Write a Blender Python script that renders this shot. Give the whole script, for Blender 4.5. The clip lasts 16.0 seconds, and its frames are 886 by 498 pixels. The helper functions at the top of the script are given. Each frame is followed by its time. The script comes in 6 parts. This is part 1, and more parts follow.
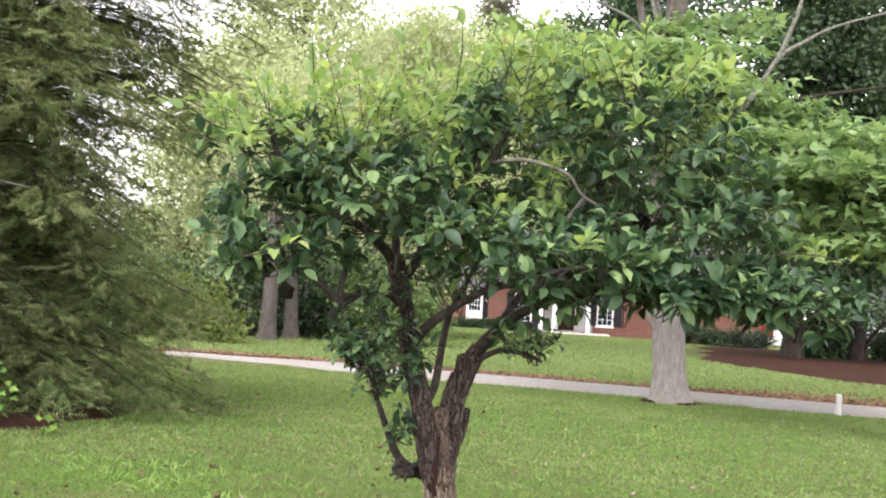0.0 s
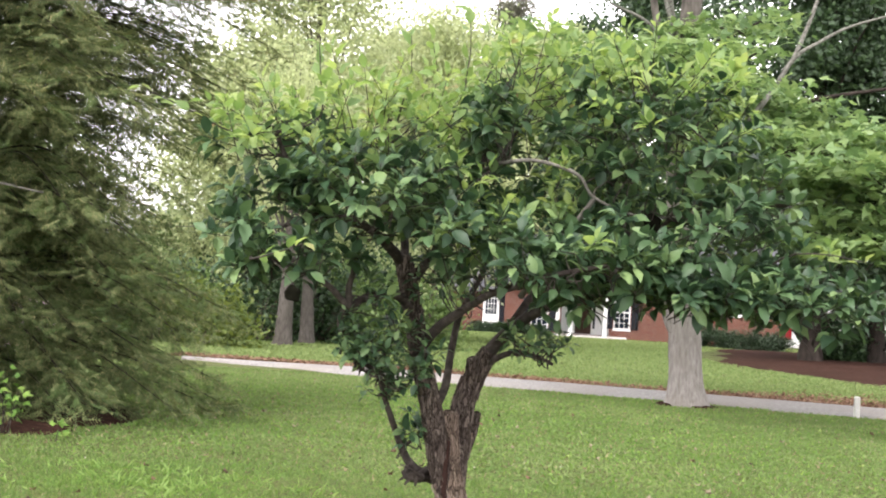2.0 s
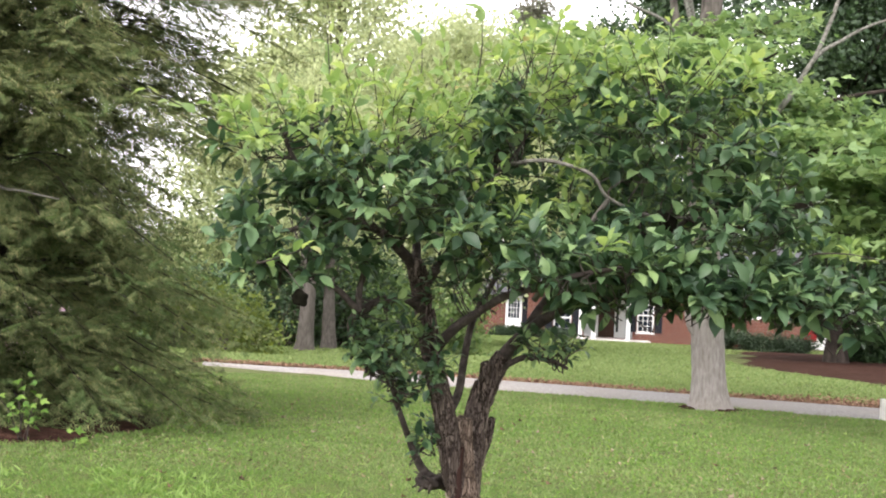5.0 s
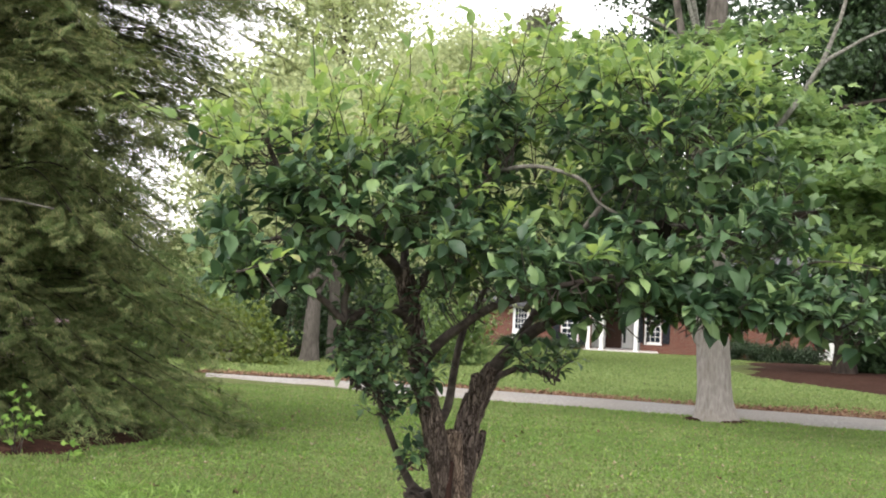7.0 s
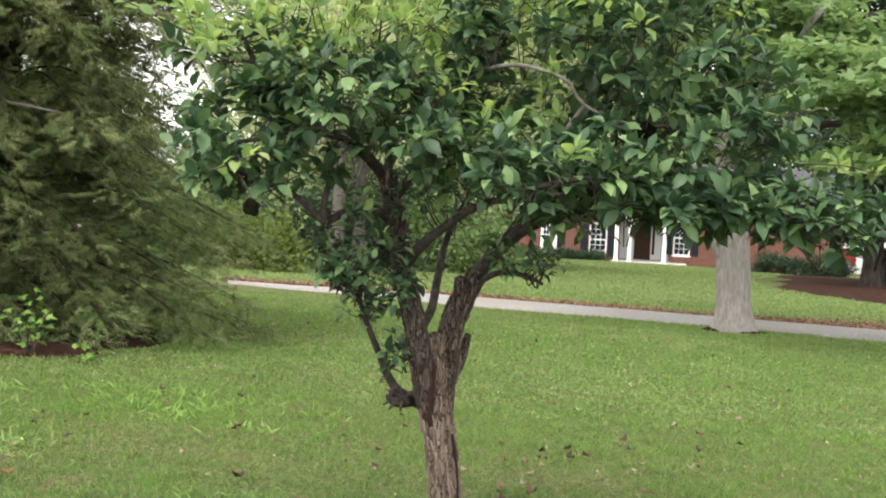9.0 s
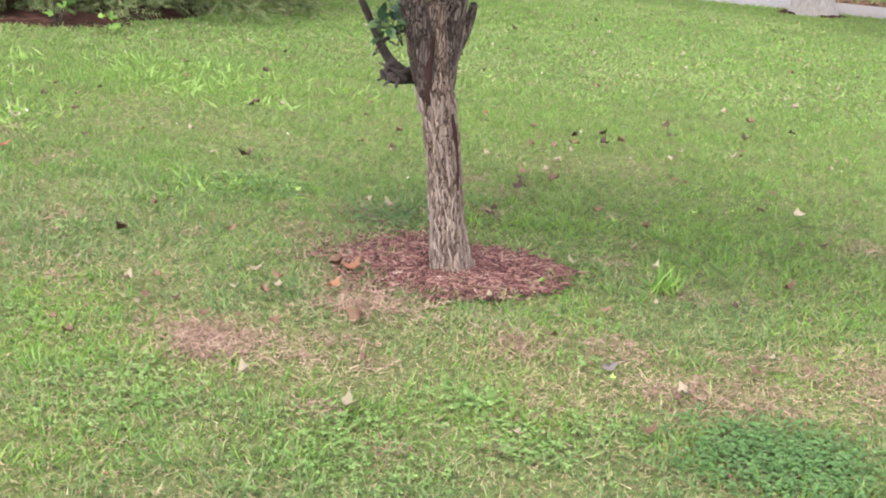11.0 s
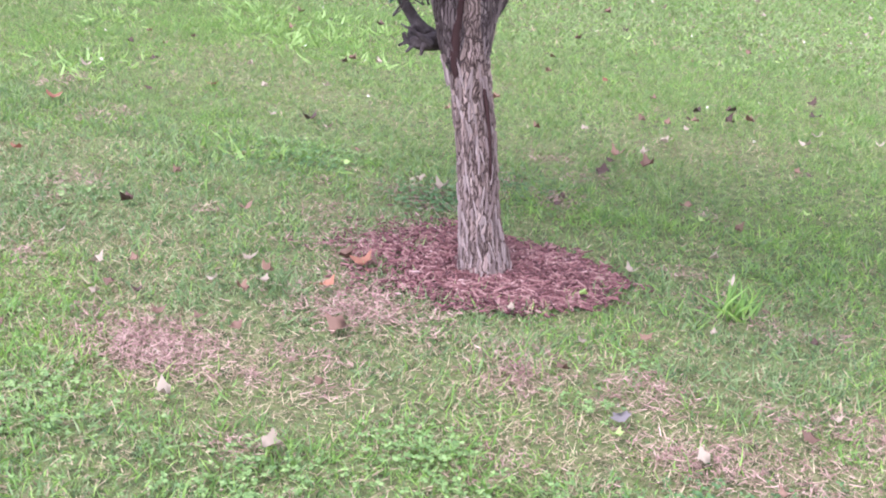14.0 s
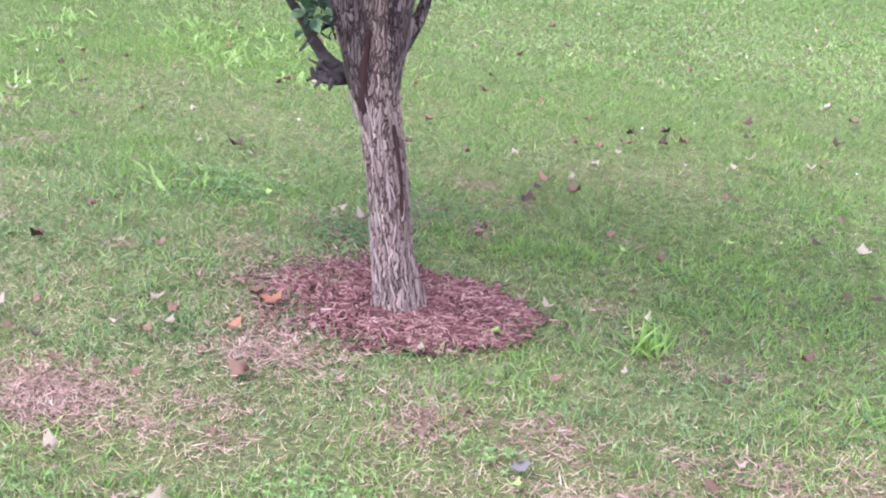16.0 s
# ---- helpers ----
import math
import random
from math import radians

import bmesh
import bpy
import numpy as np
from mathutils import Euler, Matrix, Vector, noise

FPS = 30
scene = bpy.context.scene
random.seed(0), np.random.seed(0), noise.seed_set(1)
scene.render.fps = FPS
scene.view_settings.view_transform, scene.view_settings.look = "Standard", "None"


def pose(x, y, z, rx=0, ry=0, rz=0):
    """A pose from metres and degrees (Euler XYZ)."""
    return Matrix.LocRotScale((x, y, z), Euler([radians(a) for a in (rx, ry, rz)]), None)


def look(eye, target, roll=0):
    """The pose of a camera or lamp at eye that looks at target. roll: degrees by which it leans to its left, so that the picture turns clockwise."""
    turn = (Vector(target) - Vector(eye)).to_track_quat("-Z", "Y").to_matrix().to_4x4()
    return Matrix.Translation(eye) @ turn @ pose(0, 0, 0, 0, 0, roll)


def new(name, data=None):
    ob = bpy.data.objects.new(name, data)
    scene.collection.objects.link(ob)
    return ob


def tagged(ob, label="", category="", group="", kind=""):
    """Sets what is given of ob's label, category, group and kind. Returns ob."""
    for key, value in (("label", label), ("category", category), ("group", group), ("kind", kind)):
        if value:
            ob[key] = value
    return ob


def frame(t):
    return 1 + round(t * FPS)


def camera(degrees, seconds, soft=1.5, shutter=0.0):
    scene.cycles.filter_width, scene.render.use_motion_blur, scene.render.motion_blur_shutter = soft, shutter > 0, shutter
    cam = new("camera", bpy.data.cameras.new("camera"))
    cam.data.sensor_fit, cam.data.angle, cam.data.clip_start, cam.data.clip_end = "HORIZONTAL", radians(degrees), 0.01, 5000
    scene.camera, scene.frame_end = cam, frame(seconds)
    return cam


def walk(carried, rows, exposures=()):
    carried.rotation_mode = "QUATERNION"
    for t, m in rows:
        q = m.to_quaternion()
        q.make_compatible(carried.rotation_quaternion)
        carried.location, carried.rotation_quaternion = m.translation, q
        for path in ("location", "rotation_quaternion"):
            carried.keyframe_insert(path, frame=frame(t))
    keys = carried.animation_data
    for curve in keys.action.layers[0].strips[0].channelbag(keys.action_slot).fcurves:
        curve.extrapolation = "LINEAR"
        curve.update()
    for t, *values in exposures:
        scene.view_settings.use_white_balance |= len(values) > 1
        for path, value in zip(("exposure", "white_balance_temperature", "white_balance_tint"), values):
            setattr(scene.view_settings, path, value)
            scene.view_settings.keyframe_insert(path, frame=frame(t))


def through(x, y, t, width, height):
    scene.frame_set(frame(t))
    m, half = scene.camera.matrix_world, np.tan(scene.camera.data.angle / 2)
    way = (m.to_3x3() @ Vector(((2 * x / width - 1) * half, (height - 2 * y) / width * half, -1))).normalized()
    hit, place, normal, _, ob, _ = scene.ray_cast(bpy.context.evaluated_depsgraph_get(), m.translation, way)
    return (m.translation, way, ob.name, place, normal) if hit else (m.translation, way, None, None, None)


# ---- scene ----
cam = camera(39.5, 16.0, soft=2.0)
PATH = [
    (0, (0.445, 0.221, 1.572), (0.298, 2.216, 1.568), 3.4),
    (0.5, (0.445, 0.237, 1.569), (0.293, 2.231, 1.568), 3.3),
    (1, (0.453, 0.25, 1.572), (0.293, 2.244, 1.57), 3.3),
    (1.5, (0.461, 0.261, 1.569), (0.295, 2.254, 1.568), 3.2),
    (2, (0.471, 0.27, 1.565), (0.297, 2.262, 1.566), 3.1),
    (2.5, (0.476, 0.282, 1.567), (0.295, 2.274, 1.568), 3.1),
    (3, (0.483, 0.292, 1.566), (0.295, 2.283, 1.568), 2.9),
    (3.5, (0.495, 0.307, 1.571), (0.298, 2.297, 1.573), 2.8),
    (4, (0.501, 0.315, 1.568), (0.297, 2.304, 1.571), 2.8),
    (6.5, (0.512, 0.466, 1.557), (0.294, 2.454, 1.575), 2.5),
    (7, (0.563, 0.494, 1.557), (0.338, 2.481, 1.58), 2.6),
    (7.5, (0.633, 0.508, 1.56), (0.393, 2.493, 1.583), 2.6),
    (8, (0.67, 0.509, 1.561), (0.419, 2.493, 1.584), 2.7),
    (8.5, (0.705, 0.52, 1.551), (0.446, 2.503, 1.546), 2.7),
    (9, (0.734, 0.571, 1.53), (0.466, 2.549, 1.407), 2.9),
    (9.5, (0.773, 0.613, 1.499), (0.491, 2.573, 1.215), 3.4),
    (10, (0.828, 0.713, 1.477), (0.531, 2.642, 1.042), 3.6),
    (10.2, (0.849, 0.781, 1.468), (0.544, 2.697, 0.982), 3.5),
    (12.3, (1.102, 1.474, 1.421), (0.64, 3.274, 0.683), 4.1),
    (12.5, (1.129, 1.542, 1.414), (0.641, 3.332, 0.668), 4.0),
    (13, (1.187, 1.686, 1.397), (0.637, 3.458, 0.652), 3.7),
    (13.5, (1.248, 1.788, 1.395), (0.64, 3.546, 0.66), 3.6),
    (14, (1.32, 1.852, 1.401), (0.661, 3.596, 0.676), 3.6),
    (14.5, (1.394, 1.891, 1.412), (0.696, 3.621, 0.693), 3.3),
    (15, (1.425, 1.922, 1.443), (0.727, 3.649, 0.715), 3.4),
    (15.5, (1.427, 1.956, 1.463), (0.765, 3.692, 0.725), 3.7),
    (16, (1.443, 1.996, 1.489), (0.827, 3.757, 0.768), 3.7),
]
walk(cam, [(t, look(eye, target, roll)) for t, eye, target, roll in PATH],
     exposures=[(0, 1.64, 6580, 17), (4, 1.64, 6580, 17), (6.5, 1.42, 6650, 14), (7.3, 1.28, 6680, 13), (8.2, 1.23, 6700, 13), (9.2, 1.55, 6700, 10), (10.2, 1.75, 6600, 12), (12.3, 2.35, 5700, 33), (14, 2.2, 5450, 37), (16, 2.19, 5380, 36)])

# ---- helpers of the place ----
RNG = np.random.default_rng(7)


def gz(x, y):
    """Height of the ground: level round the small tree, then falling gently towards the house."""
    x, y = np.asarray(x, float), np.asarray(y, float)
    dip = 0.028 * np.exp(-(((x - 0.21) / 0.45) ** 2 + ((y - 5.1) / 0.45) ** 2))
    return -0.047 * (np.logaddexp(0, (np.minimum(y, 95.0) - 8.0) * 1.5) / 1.5) - dip


def fast_mesh(name, verts, faces, mat=None, smooth=False):
    """A mesh from arrays; all faces have the same number of corners."""
    verts, faces = np.asarray(verts, np.float32), np.asarray(faces, np.int32)
    me = bpy.data.meshes.new(name)
    n, k = faces.shape
    me.vertices.add(len(verts))
    me.vertices.foreach_set("co", verts.ravel())
    me.loops.add(n * k)
    me.loops.foreach_set("vertex_index", faces.ravel())
    me.polygons.add(n)
    me.polygons.foreach_set("loop_start", np.arange(0, n * k, k, dtype=np.int32))
    me.polygons.foreach_set("loop_total", np.full(n, k, np.int32))
    me.polygons.foreach_set("use_smooth", np.full(n, smooth))
    me.update(calc_edges=True)
    if mat:
        me.materials.append(mat)
    return me


def thing(name, at, label, category, group="", kind=""):
    ob = new(name)
    ob.empty_display_size = 0.2
    ob.location = at
    return tagged(ob, label, category, group, kind)


def part(name, me, mat, parent, label="", kind=""):
    """One mesh (a Mesh or a bmesh), given in world places, under a thing or a part."""
    if isinstance(me, bmesh.types.BMesh):
        bm, me = me, bpy.data.meshes.new(name)
        bm.to_mesh(me)
        bm.free()
    if mat and not me.materials:
        me.materials.append(mat)
    ob = new(name, me)
    if parent:
        ob.parent = parent
        place = Vector((0, 0, 0))
        up = parent
        while up:
            place += up.location
            up = up.parent
        ob.location = -place
    return tagged(ob, label, "", "", kind)


def join(chunks):
    """Several (verts, faces) into one."""
    vs, fs, n = [], [], 0
    for v, f in chunks:
        vs.append(np.asarray(v))
        fs.append(np.asarray(f) + n)
        n += len(v)
    return np.concatenate(vs), np.concatenate(fs)


def spline(pts, n):
    """n places on a smooth line through pts (Catmull-Rom)."""
    p = np.asarray(pts, float)
    if len(p) == 2:
        return p[0] + (p[1] - p[0]) * np.linspace(0, 1, n)[:, None]
    q = np.vstack([2 * p[0] - p[1], p, 2 * p[-1] - p[-2]])
    u = np.linspace(0, len(p) - 1 - 1e-9, n)
    i = u.astype(int)
    f = (u - i)[:, None]
    a, b, c, d = q[i], q[i + 1], q[i + 2], q[i + 3]
    return 0.5 * (2 * b + (c - a) * f + (2 * a - 5 * b + 4 * c - d) * f ** 2 + (3 * b - a - 3 * c + d) * f ** 3)


def tube(path, radii, sides=8, rough=0.0, ridges=0, seed=0, cap=True):
    """Quads of a round limb along path. rough: uneven bark, as a share of the radius; ridges: how many run lengthwise."""
    p = np.asarray(path, float)
    r = np.asarray(radii, float)
    n = len(p)
    d = np.gradient(p, axis=0)
    d /= np.linalg.norm(d, axis=1)[:, None] + 1e-9
    ref = np.where(np.abs(d[:, 2:3]) > 0.9, [[1.0, 0, 0]], [[0, 0, 1.0]])
    ref = np.repeat([ref[0]], n, axis=0)
    u = np.cross(d, ref)
    u /= np.linalg.norm(u, axis=1)[:, None] + 1e-9
    w = np.cross(d, u)
    a = np.linspace(0, 2 * np.pi, sides, endpoint=False)
    rad = np.repeat(r[:, None], sides, axis=1)
    if rough:
        g = np.random.default_rng(seed)
        s = np.concatenate([[0], np.cumsum(np.linalg.norm(np.diff(p, axis=0), axis=1))])
        wob = np.zeros((n, sides))
        for k in range(2, 6):
            wob += np.sin(k * a[None, :] + g.uniform(0, 6) + s[:, None] * g.uniform(3, 9)) * g.uniform(0.1, 0.35)
        if ridges:
            ph = ridges * a[None, :] + 1.6 * np.sin(s[:, None] * 31 + g.uniform(0, 6)) + 1.1 * np.sin(s[:, None] * 63 + 3 * a[None, :])
            wob += 0.9 * np.abs(np.sin(ph / 2)) + g.uniform(-0.5, 0.5, (n, sides))
        rad = rad * (1 + rough * wob)
    v = p[:, None, :] + rad[:, :, None] * (np.cos(a)[None, :, None] * u[:, None, :] + np.sin(a)[None, :, None] * w[:, None, :])
    v = v.reshape(-1, 3)
    i, j = np.meshgrid(np.arange(n - 1), np.arange(sides), indexing="ij")
    k = (j + 1) % sides
    f = np.stack([i * sides + j, i * sides + k, (i + 1) * sides + k, (i + 1) * sides + j], -1).reshape(-1, 4)
    if cap:
        v = np.vstack([v, p[-1] + d[-1] * r[-1] * 0.5])
        m = len(v) - 1
        b = (n - 1) * sides
        j = np.arange(0, sides, 2)
        f = np.vstack([f, np.stack([b + j, b + (j + 1) % sides, b + (j + 2) % sides, np.full(len(j), m)], -1)])
    return v, f


def unit(v):
    return v / (np.linalg.norm(v, axis=-1, keepdims=True) + 1e-9)


def scatter(tv, tf, places, along, normal, size, width=None):
    """Copies of a small template (x across, y along, z up) at places, each turned to its direction and normal."""
    y = unit(np.asarray(along, float))
    x = unit(np.cross(y, normal))
    z = np.cross(x, y)
    size = np.broadcast_to(np.asarray(size, float), (len(places),))
    width = size if width is None else np.broadcast_to(np.asarray(width, float), (len(places),))
    tv = np.asarray(tv, float)
    v = (places[:, None, :] + (width[:, None] * tv[None, :, 0])[..., None] * x[:, None, :]
         + (size[:, None] * tv[None, :, 1])[..., None] * y[:, None, :] + (size[:, None] * tv[None, :, 2])[..., None] * z[:, None, :])
    tf = np.asarray(tf)
    f = tf[None] + (np.arange(len(places)) * len(tv))[:, None, None]
    return v.reshape(-1, 3), f.reshape(-1, tf.shape[1])


def box(x0, x1, y0, y1, z0, z1, bevel=0.0):
    bm = bmesh.new()
    bmesh.ops.create_cube(bm, size=1)
    for v in bm.verts:
        v.co = ((x0 + x1) / 2 + v.co.x * (x1 - x0), (y0 + y1) / 2 + v.co.y * (y1 - y0), (z0 + z1) / 2 + v.co.z * (z1 - z0))
    if bevel:
        bmesh.ops.bevel(bm, geom=list(bm.edges), offset=bevel, segments=2, affect="EDGES", profile=0.5)
    return bm


def merge(bms):
    bm = bmesh.new()
    for q in bms:
        tmp = bpy.data.meshes.new("tmp")
        q.to_mesh(tmp)
        q.free()
        bm.from_mesh(tmp)
        bpy.data.meshes.remove(tmp)
    return bm


def value_noise(x, y, scale, seed):
    """Smooth noise from 0 to 1 over the plan."""
    g = np.random.default_rng(seed).random((64, 64))
    u, v = np.asarray(x) / scale + 100.3, np.asarray(y) / scale + 100.7
    i, j = np.floor(u).astype(int), np.floor(v).astype(int)
    f, h = u - i, v - j
    f, h = f * f * (3 - 2 * f), h * h * (3 - 2 * h)
    i0, i1, j0, j1 = i % 64, (i + 1) % 64, j % 64, (j + 1) % 64
    return (g[i0, j0] * (1 - f) * (1 - h) + g[i1, j0] * f * (1 - h) + g[i0, j1] * (1 - f) * h + g[i1, j1] * f * h)


# ---- light ----
SUN_UP, SUN_TURN = 58.0, 200.0
world = bpy.data.worlds.new("sky")
scene.world = world
world.use_nodes = True
wn, wl = world.node_tree.nodes, world.node_tree.links
wn.clear()
sky = wn.new("ShaderNodeTexSky")
sky.sky_type, sky.sun_disc = "NISHITA", False
sky.sun_elevation, sky.sun_rotation = radians(SUN_UP), radians(SUN_TURN)
sky.air_density, sky.dust_density, sky.ozone_density = 1.0, 1.2, 0.5
overcast = wn.new("ShaderNodeHueSaturation")
overcast.inputs["Saturation"].default_value, overcast.inputs["Value"].default_value = 0.05, 1.6
bg = wn.new("ShaderNodeBackground")
bg.inputs["Strength"].default_value = 0.15
wout = wn.new("ShaderNodeOutputWorld")
wl.new(sky.outputs[0], overcast.inputs["Color"])
wl.new(overcast.outputs[0], bg.inputs["Color"])
wl.new(bg.outputs[0], wout.inputs["Surface"])

sun = new("sun", bpy.data.lights.new("sun", "SUN"))
sun.data.energy, sun.data.angle, sun.data.color = 1.1, radians(25), (1.0, 0.96, 0.9)
sun.matrix_world = look((0, 0, 60), Vector((0, 0, 60)) - Vector((math.sin(radians(SUN_TURN)) * math.cos(radians(SUN_UP)), math.cos(radians(SUN_TURN)) * math.cos(radians(SUN_UP)), math.sin(radians(SUN_UP)))))


# ---- materials ----
def material(name, tones, rough=0.8, scale=20.0, bump=0.3, bump_scale=None, per="", stretch=(1, 1, 1), detail=6.0, spec=0.1, second=None, dist=0.01):
    """Noise between tones (position, colour), with bump; per: 'object' or 'island' shifts each piece; second: (scale, colour, amount) for stains."""
    mat = bpy.data.materials.new(name)
    mat.use_nodes = True
    n, l = mat.node_tree.nodes, mat.node_tree.links
    b = n["Principled BSDF"]
    b.inputs["Roughness"].default_value = rough
    b.inputs["Specular IOR Level"].default_value = spec
    co = n.new("ShaderNodeTexCoord")
    mp = n.new("ShaderNodeMapping")
    mp.inputs["Scale"].default_value = stretch
    geo = n.new("ShaderNodeNewGeometry")
    l.new(geo.outputs["Position"], mp.inputs["Vector"])
    tx = n.new("ShaderNodeTexNoise")
    tx.inputs["Scale"].default_value, tx.inputs["Detail"].default_value = scale, detail
    l.new(mp.outputs[0], tx.inputs["Vector"])
    fac = tx.outputs["Fac"]
    if per:
        rnd = n.new("ShaderNodeObjectInfo").outputs["Random"] if per == "object" else geo.outputs["Random Per Island"]
        mix = n.new("ShaderNodeMath")
        mix.operation = "MULTIPLY_ADD"
        l.new(rnd, mix.inputs[0])
        mix.inputs[1].default_value = 0.7
        sub = n.new("ShaderNodeMath")
        sub.operation = "MULTIPLY"
        l.new(fac, sub.inputs[0])
        sub.inputs[1].default_value = 0.45
        l.new(sub.outputs[0], mix.inputs[2])
        fac = mix.outputs[0]
    ramp = n.new("ShaderNodeValToRGB")
    while len(ramp.color_ramp.elements) < len(tones):
        ramp.color_ramp.elements.new(0.5)
    for e, (pos, col) in zip(ramp.color_ramp.elements, tones):
        e.position, e.color = pos, (*col, 1)
    l.new(fac, ramp.inputs[0])
    col = ramp.outputs[0]
    if second:
        t2 = n.new("ShaderNodeTexNoise")
        t2.inputs["Scale"].default_value, t2.inputs["Detail"].default_value = second[0], 4
        l.new(geo.outputs["Position"], t2.inputs["Vector"])
        r2 = n.new("ShaderNodeMapRange")
        r2.inputs["From Min"].default_value, r2.inputs["From Max"].default_value = 0.42, 0.68
        r2.inputs["To Max"].default_value = second[2]
        l.new(t2.outputs["Fac"], r2.inputs["Value"])
        mx = n.new("ShaderNodeMix")
        mx.data_type = "RGBA"
        l.new(r2.outputs[0], mx.inputs["Factor"])
        l.new(col, mx.inputs["A"])
        mx.inputs["B"].default_value = (*second[1], 1)
        col = mx.outputs["Result"]
    l.new(col, b.inputs["Base Color"])
    if bump:
        bt = n.new("ShaderNodeTexNoise")
        bt.inputs["Scale"].default_value, bt.inputs["Detail"].default_value = bump_scale or scale * 2, 8
        l.new(mp.outputs[0], bt.inputs["Vector"])
        bp = n.new("ShaderNodeBump")
        bp.inputs["Strength"].default_value, bp.inputs["Distance"].default_value = bump, dist
        l.new(bt.outputs["Fac"], bp.inputs["Height"])
        l.new(bp.outputs[0], b.inputs["Normal"])
    return mat


def leaf_material(name, tones, per="island", rough=0.45, through=0.35, glow=1.6, spec=0.4):
    """Leaves: colour by leaf, a gloss on top, and light that comes through."""
    mat = material(name, tones, rough, 9.0, 0.0, per=per, spec=spec)
    n, l = mat.node_tree.nodes, mat.node_tree.links
    b, out = n["Principled BSDF"], n["Material Output"]
    ramp = b.inputs["Base Color"].links[0].from_socket
    tr = n.new("ShaderNodeBsdfTranslucent")
    hs = n.new("ShaderNodeHueSaturation")
    hs.inputs["Hue"].default_value, hs.inputs["Saturation"].default_value, hs.inputs["Value"].default_value = 0.485, 1.1, glow
    l.new(ramp, hs.inputs["Color"])
    l.new(hs.outputs[0], tr.inputs["Color"])
    mx = n.new("ShaderNodeMixShader")
    mx.inputs[0].default_value = through
    l.new(b.outputs[0], mx.inputs[1])
    l.new(tr.outputs[0], mx.inputs[2])
    l.new(mx.outputs[0], out.inputs["Surface"])
    return mat


def plain(name, col, rough=0.5, metal=0.0, bump=0.08, scale=30.0):
    dark = tuple(c * 0.82 for c in col)
    mat = material(name, [(0.3, dark), (0.7, col)], rough, scale, bump)
    mat.node_tree.nodes["Principled BSDF"].inputs["Metallic"].default_value = metal
    return mat


def plated_bark(name, tones, crack, size=70.0, tall=0.28, depth=0.02):
    """Bark broken into upright plates, with dark cracks between."""
    mat = material(name, tones, 0.9, 75.0, 0.0, stretch=(1, 1, 0.13), second=(9.0, (0.115, 0.09, 0.078), 0.35))
    n, l = mat.node_tree.nodes, mat.node_tree.links
    b = n["Principled BSDF"]
    col = b.inputs["Base Color"].links[0].from_socket
    geo = n.new("ShaderNodeNewGeometry")
    warp = n.new("ShaderNodeTexNoise")
    warp.inputs["Scale"].default_value = 25.0
    l.new(geo.outputs["Position"], warp.inputs["Vector"])
    add = n.new("ShaderNodeMix")
    add.data_type = "VECTOR"
    add.inputs["Factor"].default_value = 0.035
    l.new(geo.outputs["Position"], add.inputs[4])
    l.new(warp.outputs["Color"], add.inputs[5])
    mp = n.new("ShaderNodeMapping")
    mp.inputs["Scale"].default_value = (1, 1, tall)
    l.new(add.outputs[1], mp.inputs["Vector"])
    vo = n.new("ShaderNodeTexVoronoi")
    vo.feature = "DISTANCE_TO_EDGE"
    vo.inputs["Scale"].default_value = size
    l.new(mp.outputs[0], vo.inputs["Vector"])
    cells = n.new("ShaderNodeTexVoronoi")
    cells.inputs["Scale"].default_value = size
    l.new(mp.outputs[0], cells.inputs["Vector"])
    gap = n.new("ShaderNodeMapRange")
    gap.inputs["From Max"].default_value = 0.16
    l.new(vo.outputs["Distance"], gap.inputs["Value"])
    tone = n.new("ShaderNodeMix")
    tone.data_type = "RGBA"
    tone.blend_type = "MULTIPLY"
    tone.inputs["Factor"].default_value = 0.55
    l.new(col, tone.inputs["A"])
    grey = n.new("ShaderNodeRGBToBW")
    l.new(cells.outputs["Color"], grey.inputs[0])
    lift_ = n.new("ShaderNodeMapRange")
    lift_.inputs["To Min"].default_value, lift_.inputs["To Max"].default_value = 0.6, 1.25
    l.new(grey.outputs[0], lift_.inputs["Value"])
    l.new(lift_.outputs[0], tone.inputs["B"])
    mx = n.new("ShaderNodeMix")
    mx.data_type = "RGBA"
    mx.inputs["A"].default_value = (*crack, 1)
    l.new(gap.outputs[0], mx.inputs["Factor"])
    l.new(tone.outputs["Result"], mx.inputs["B"])
    l.new(mx.outputs["Result"], b.inputs["Base Color"])
    fine = n.new("ShaderNodeTexNoise")
    fine.inputs["Scale"].default_value, fine.inputs["Detail"].default_value = 160.0, 6
    l.new(mp.outputs[0], fine.inputs["Vector"])
    hsum = n.new("ShaderNodeMath")
    hsum.operation = "MULTIPLY_ADD"
    l.new(fine.outputs["Fac"], hsum.inputs[0])
    hsum.inputs[1].default_value = 0.5
    l.new(gap.outputs[0], hsum.inputs[2])
    bp = n.new("ShaderNodeBump")
    bp.inputs["Strength"].default_value, bp.inputs["Distance"].default_value = 0.9, depth
    l.new(hsum.outputs[0], bp.inputs["Height"])
    l.new(bp.outputs[0], b.inputs["Normal"])
    return mat


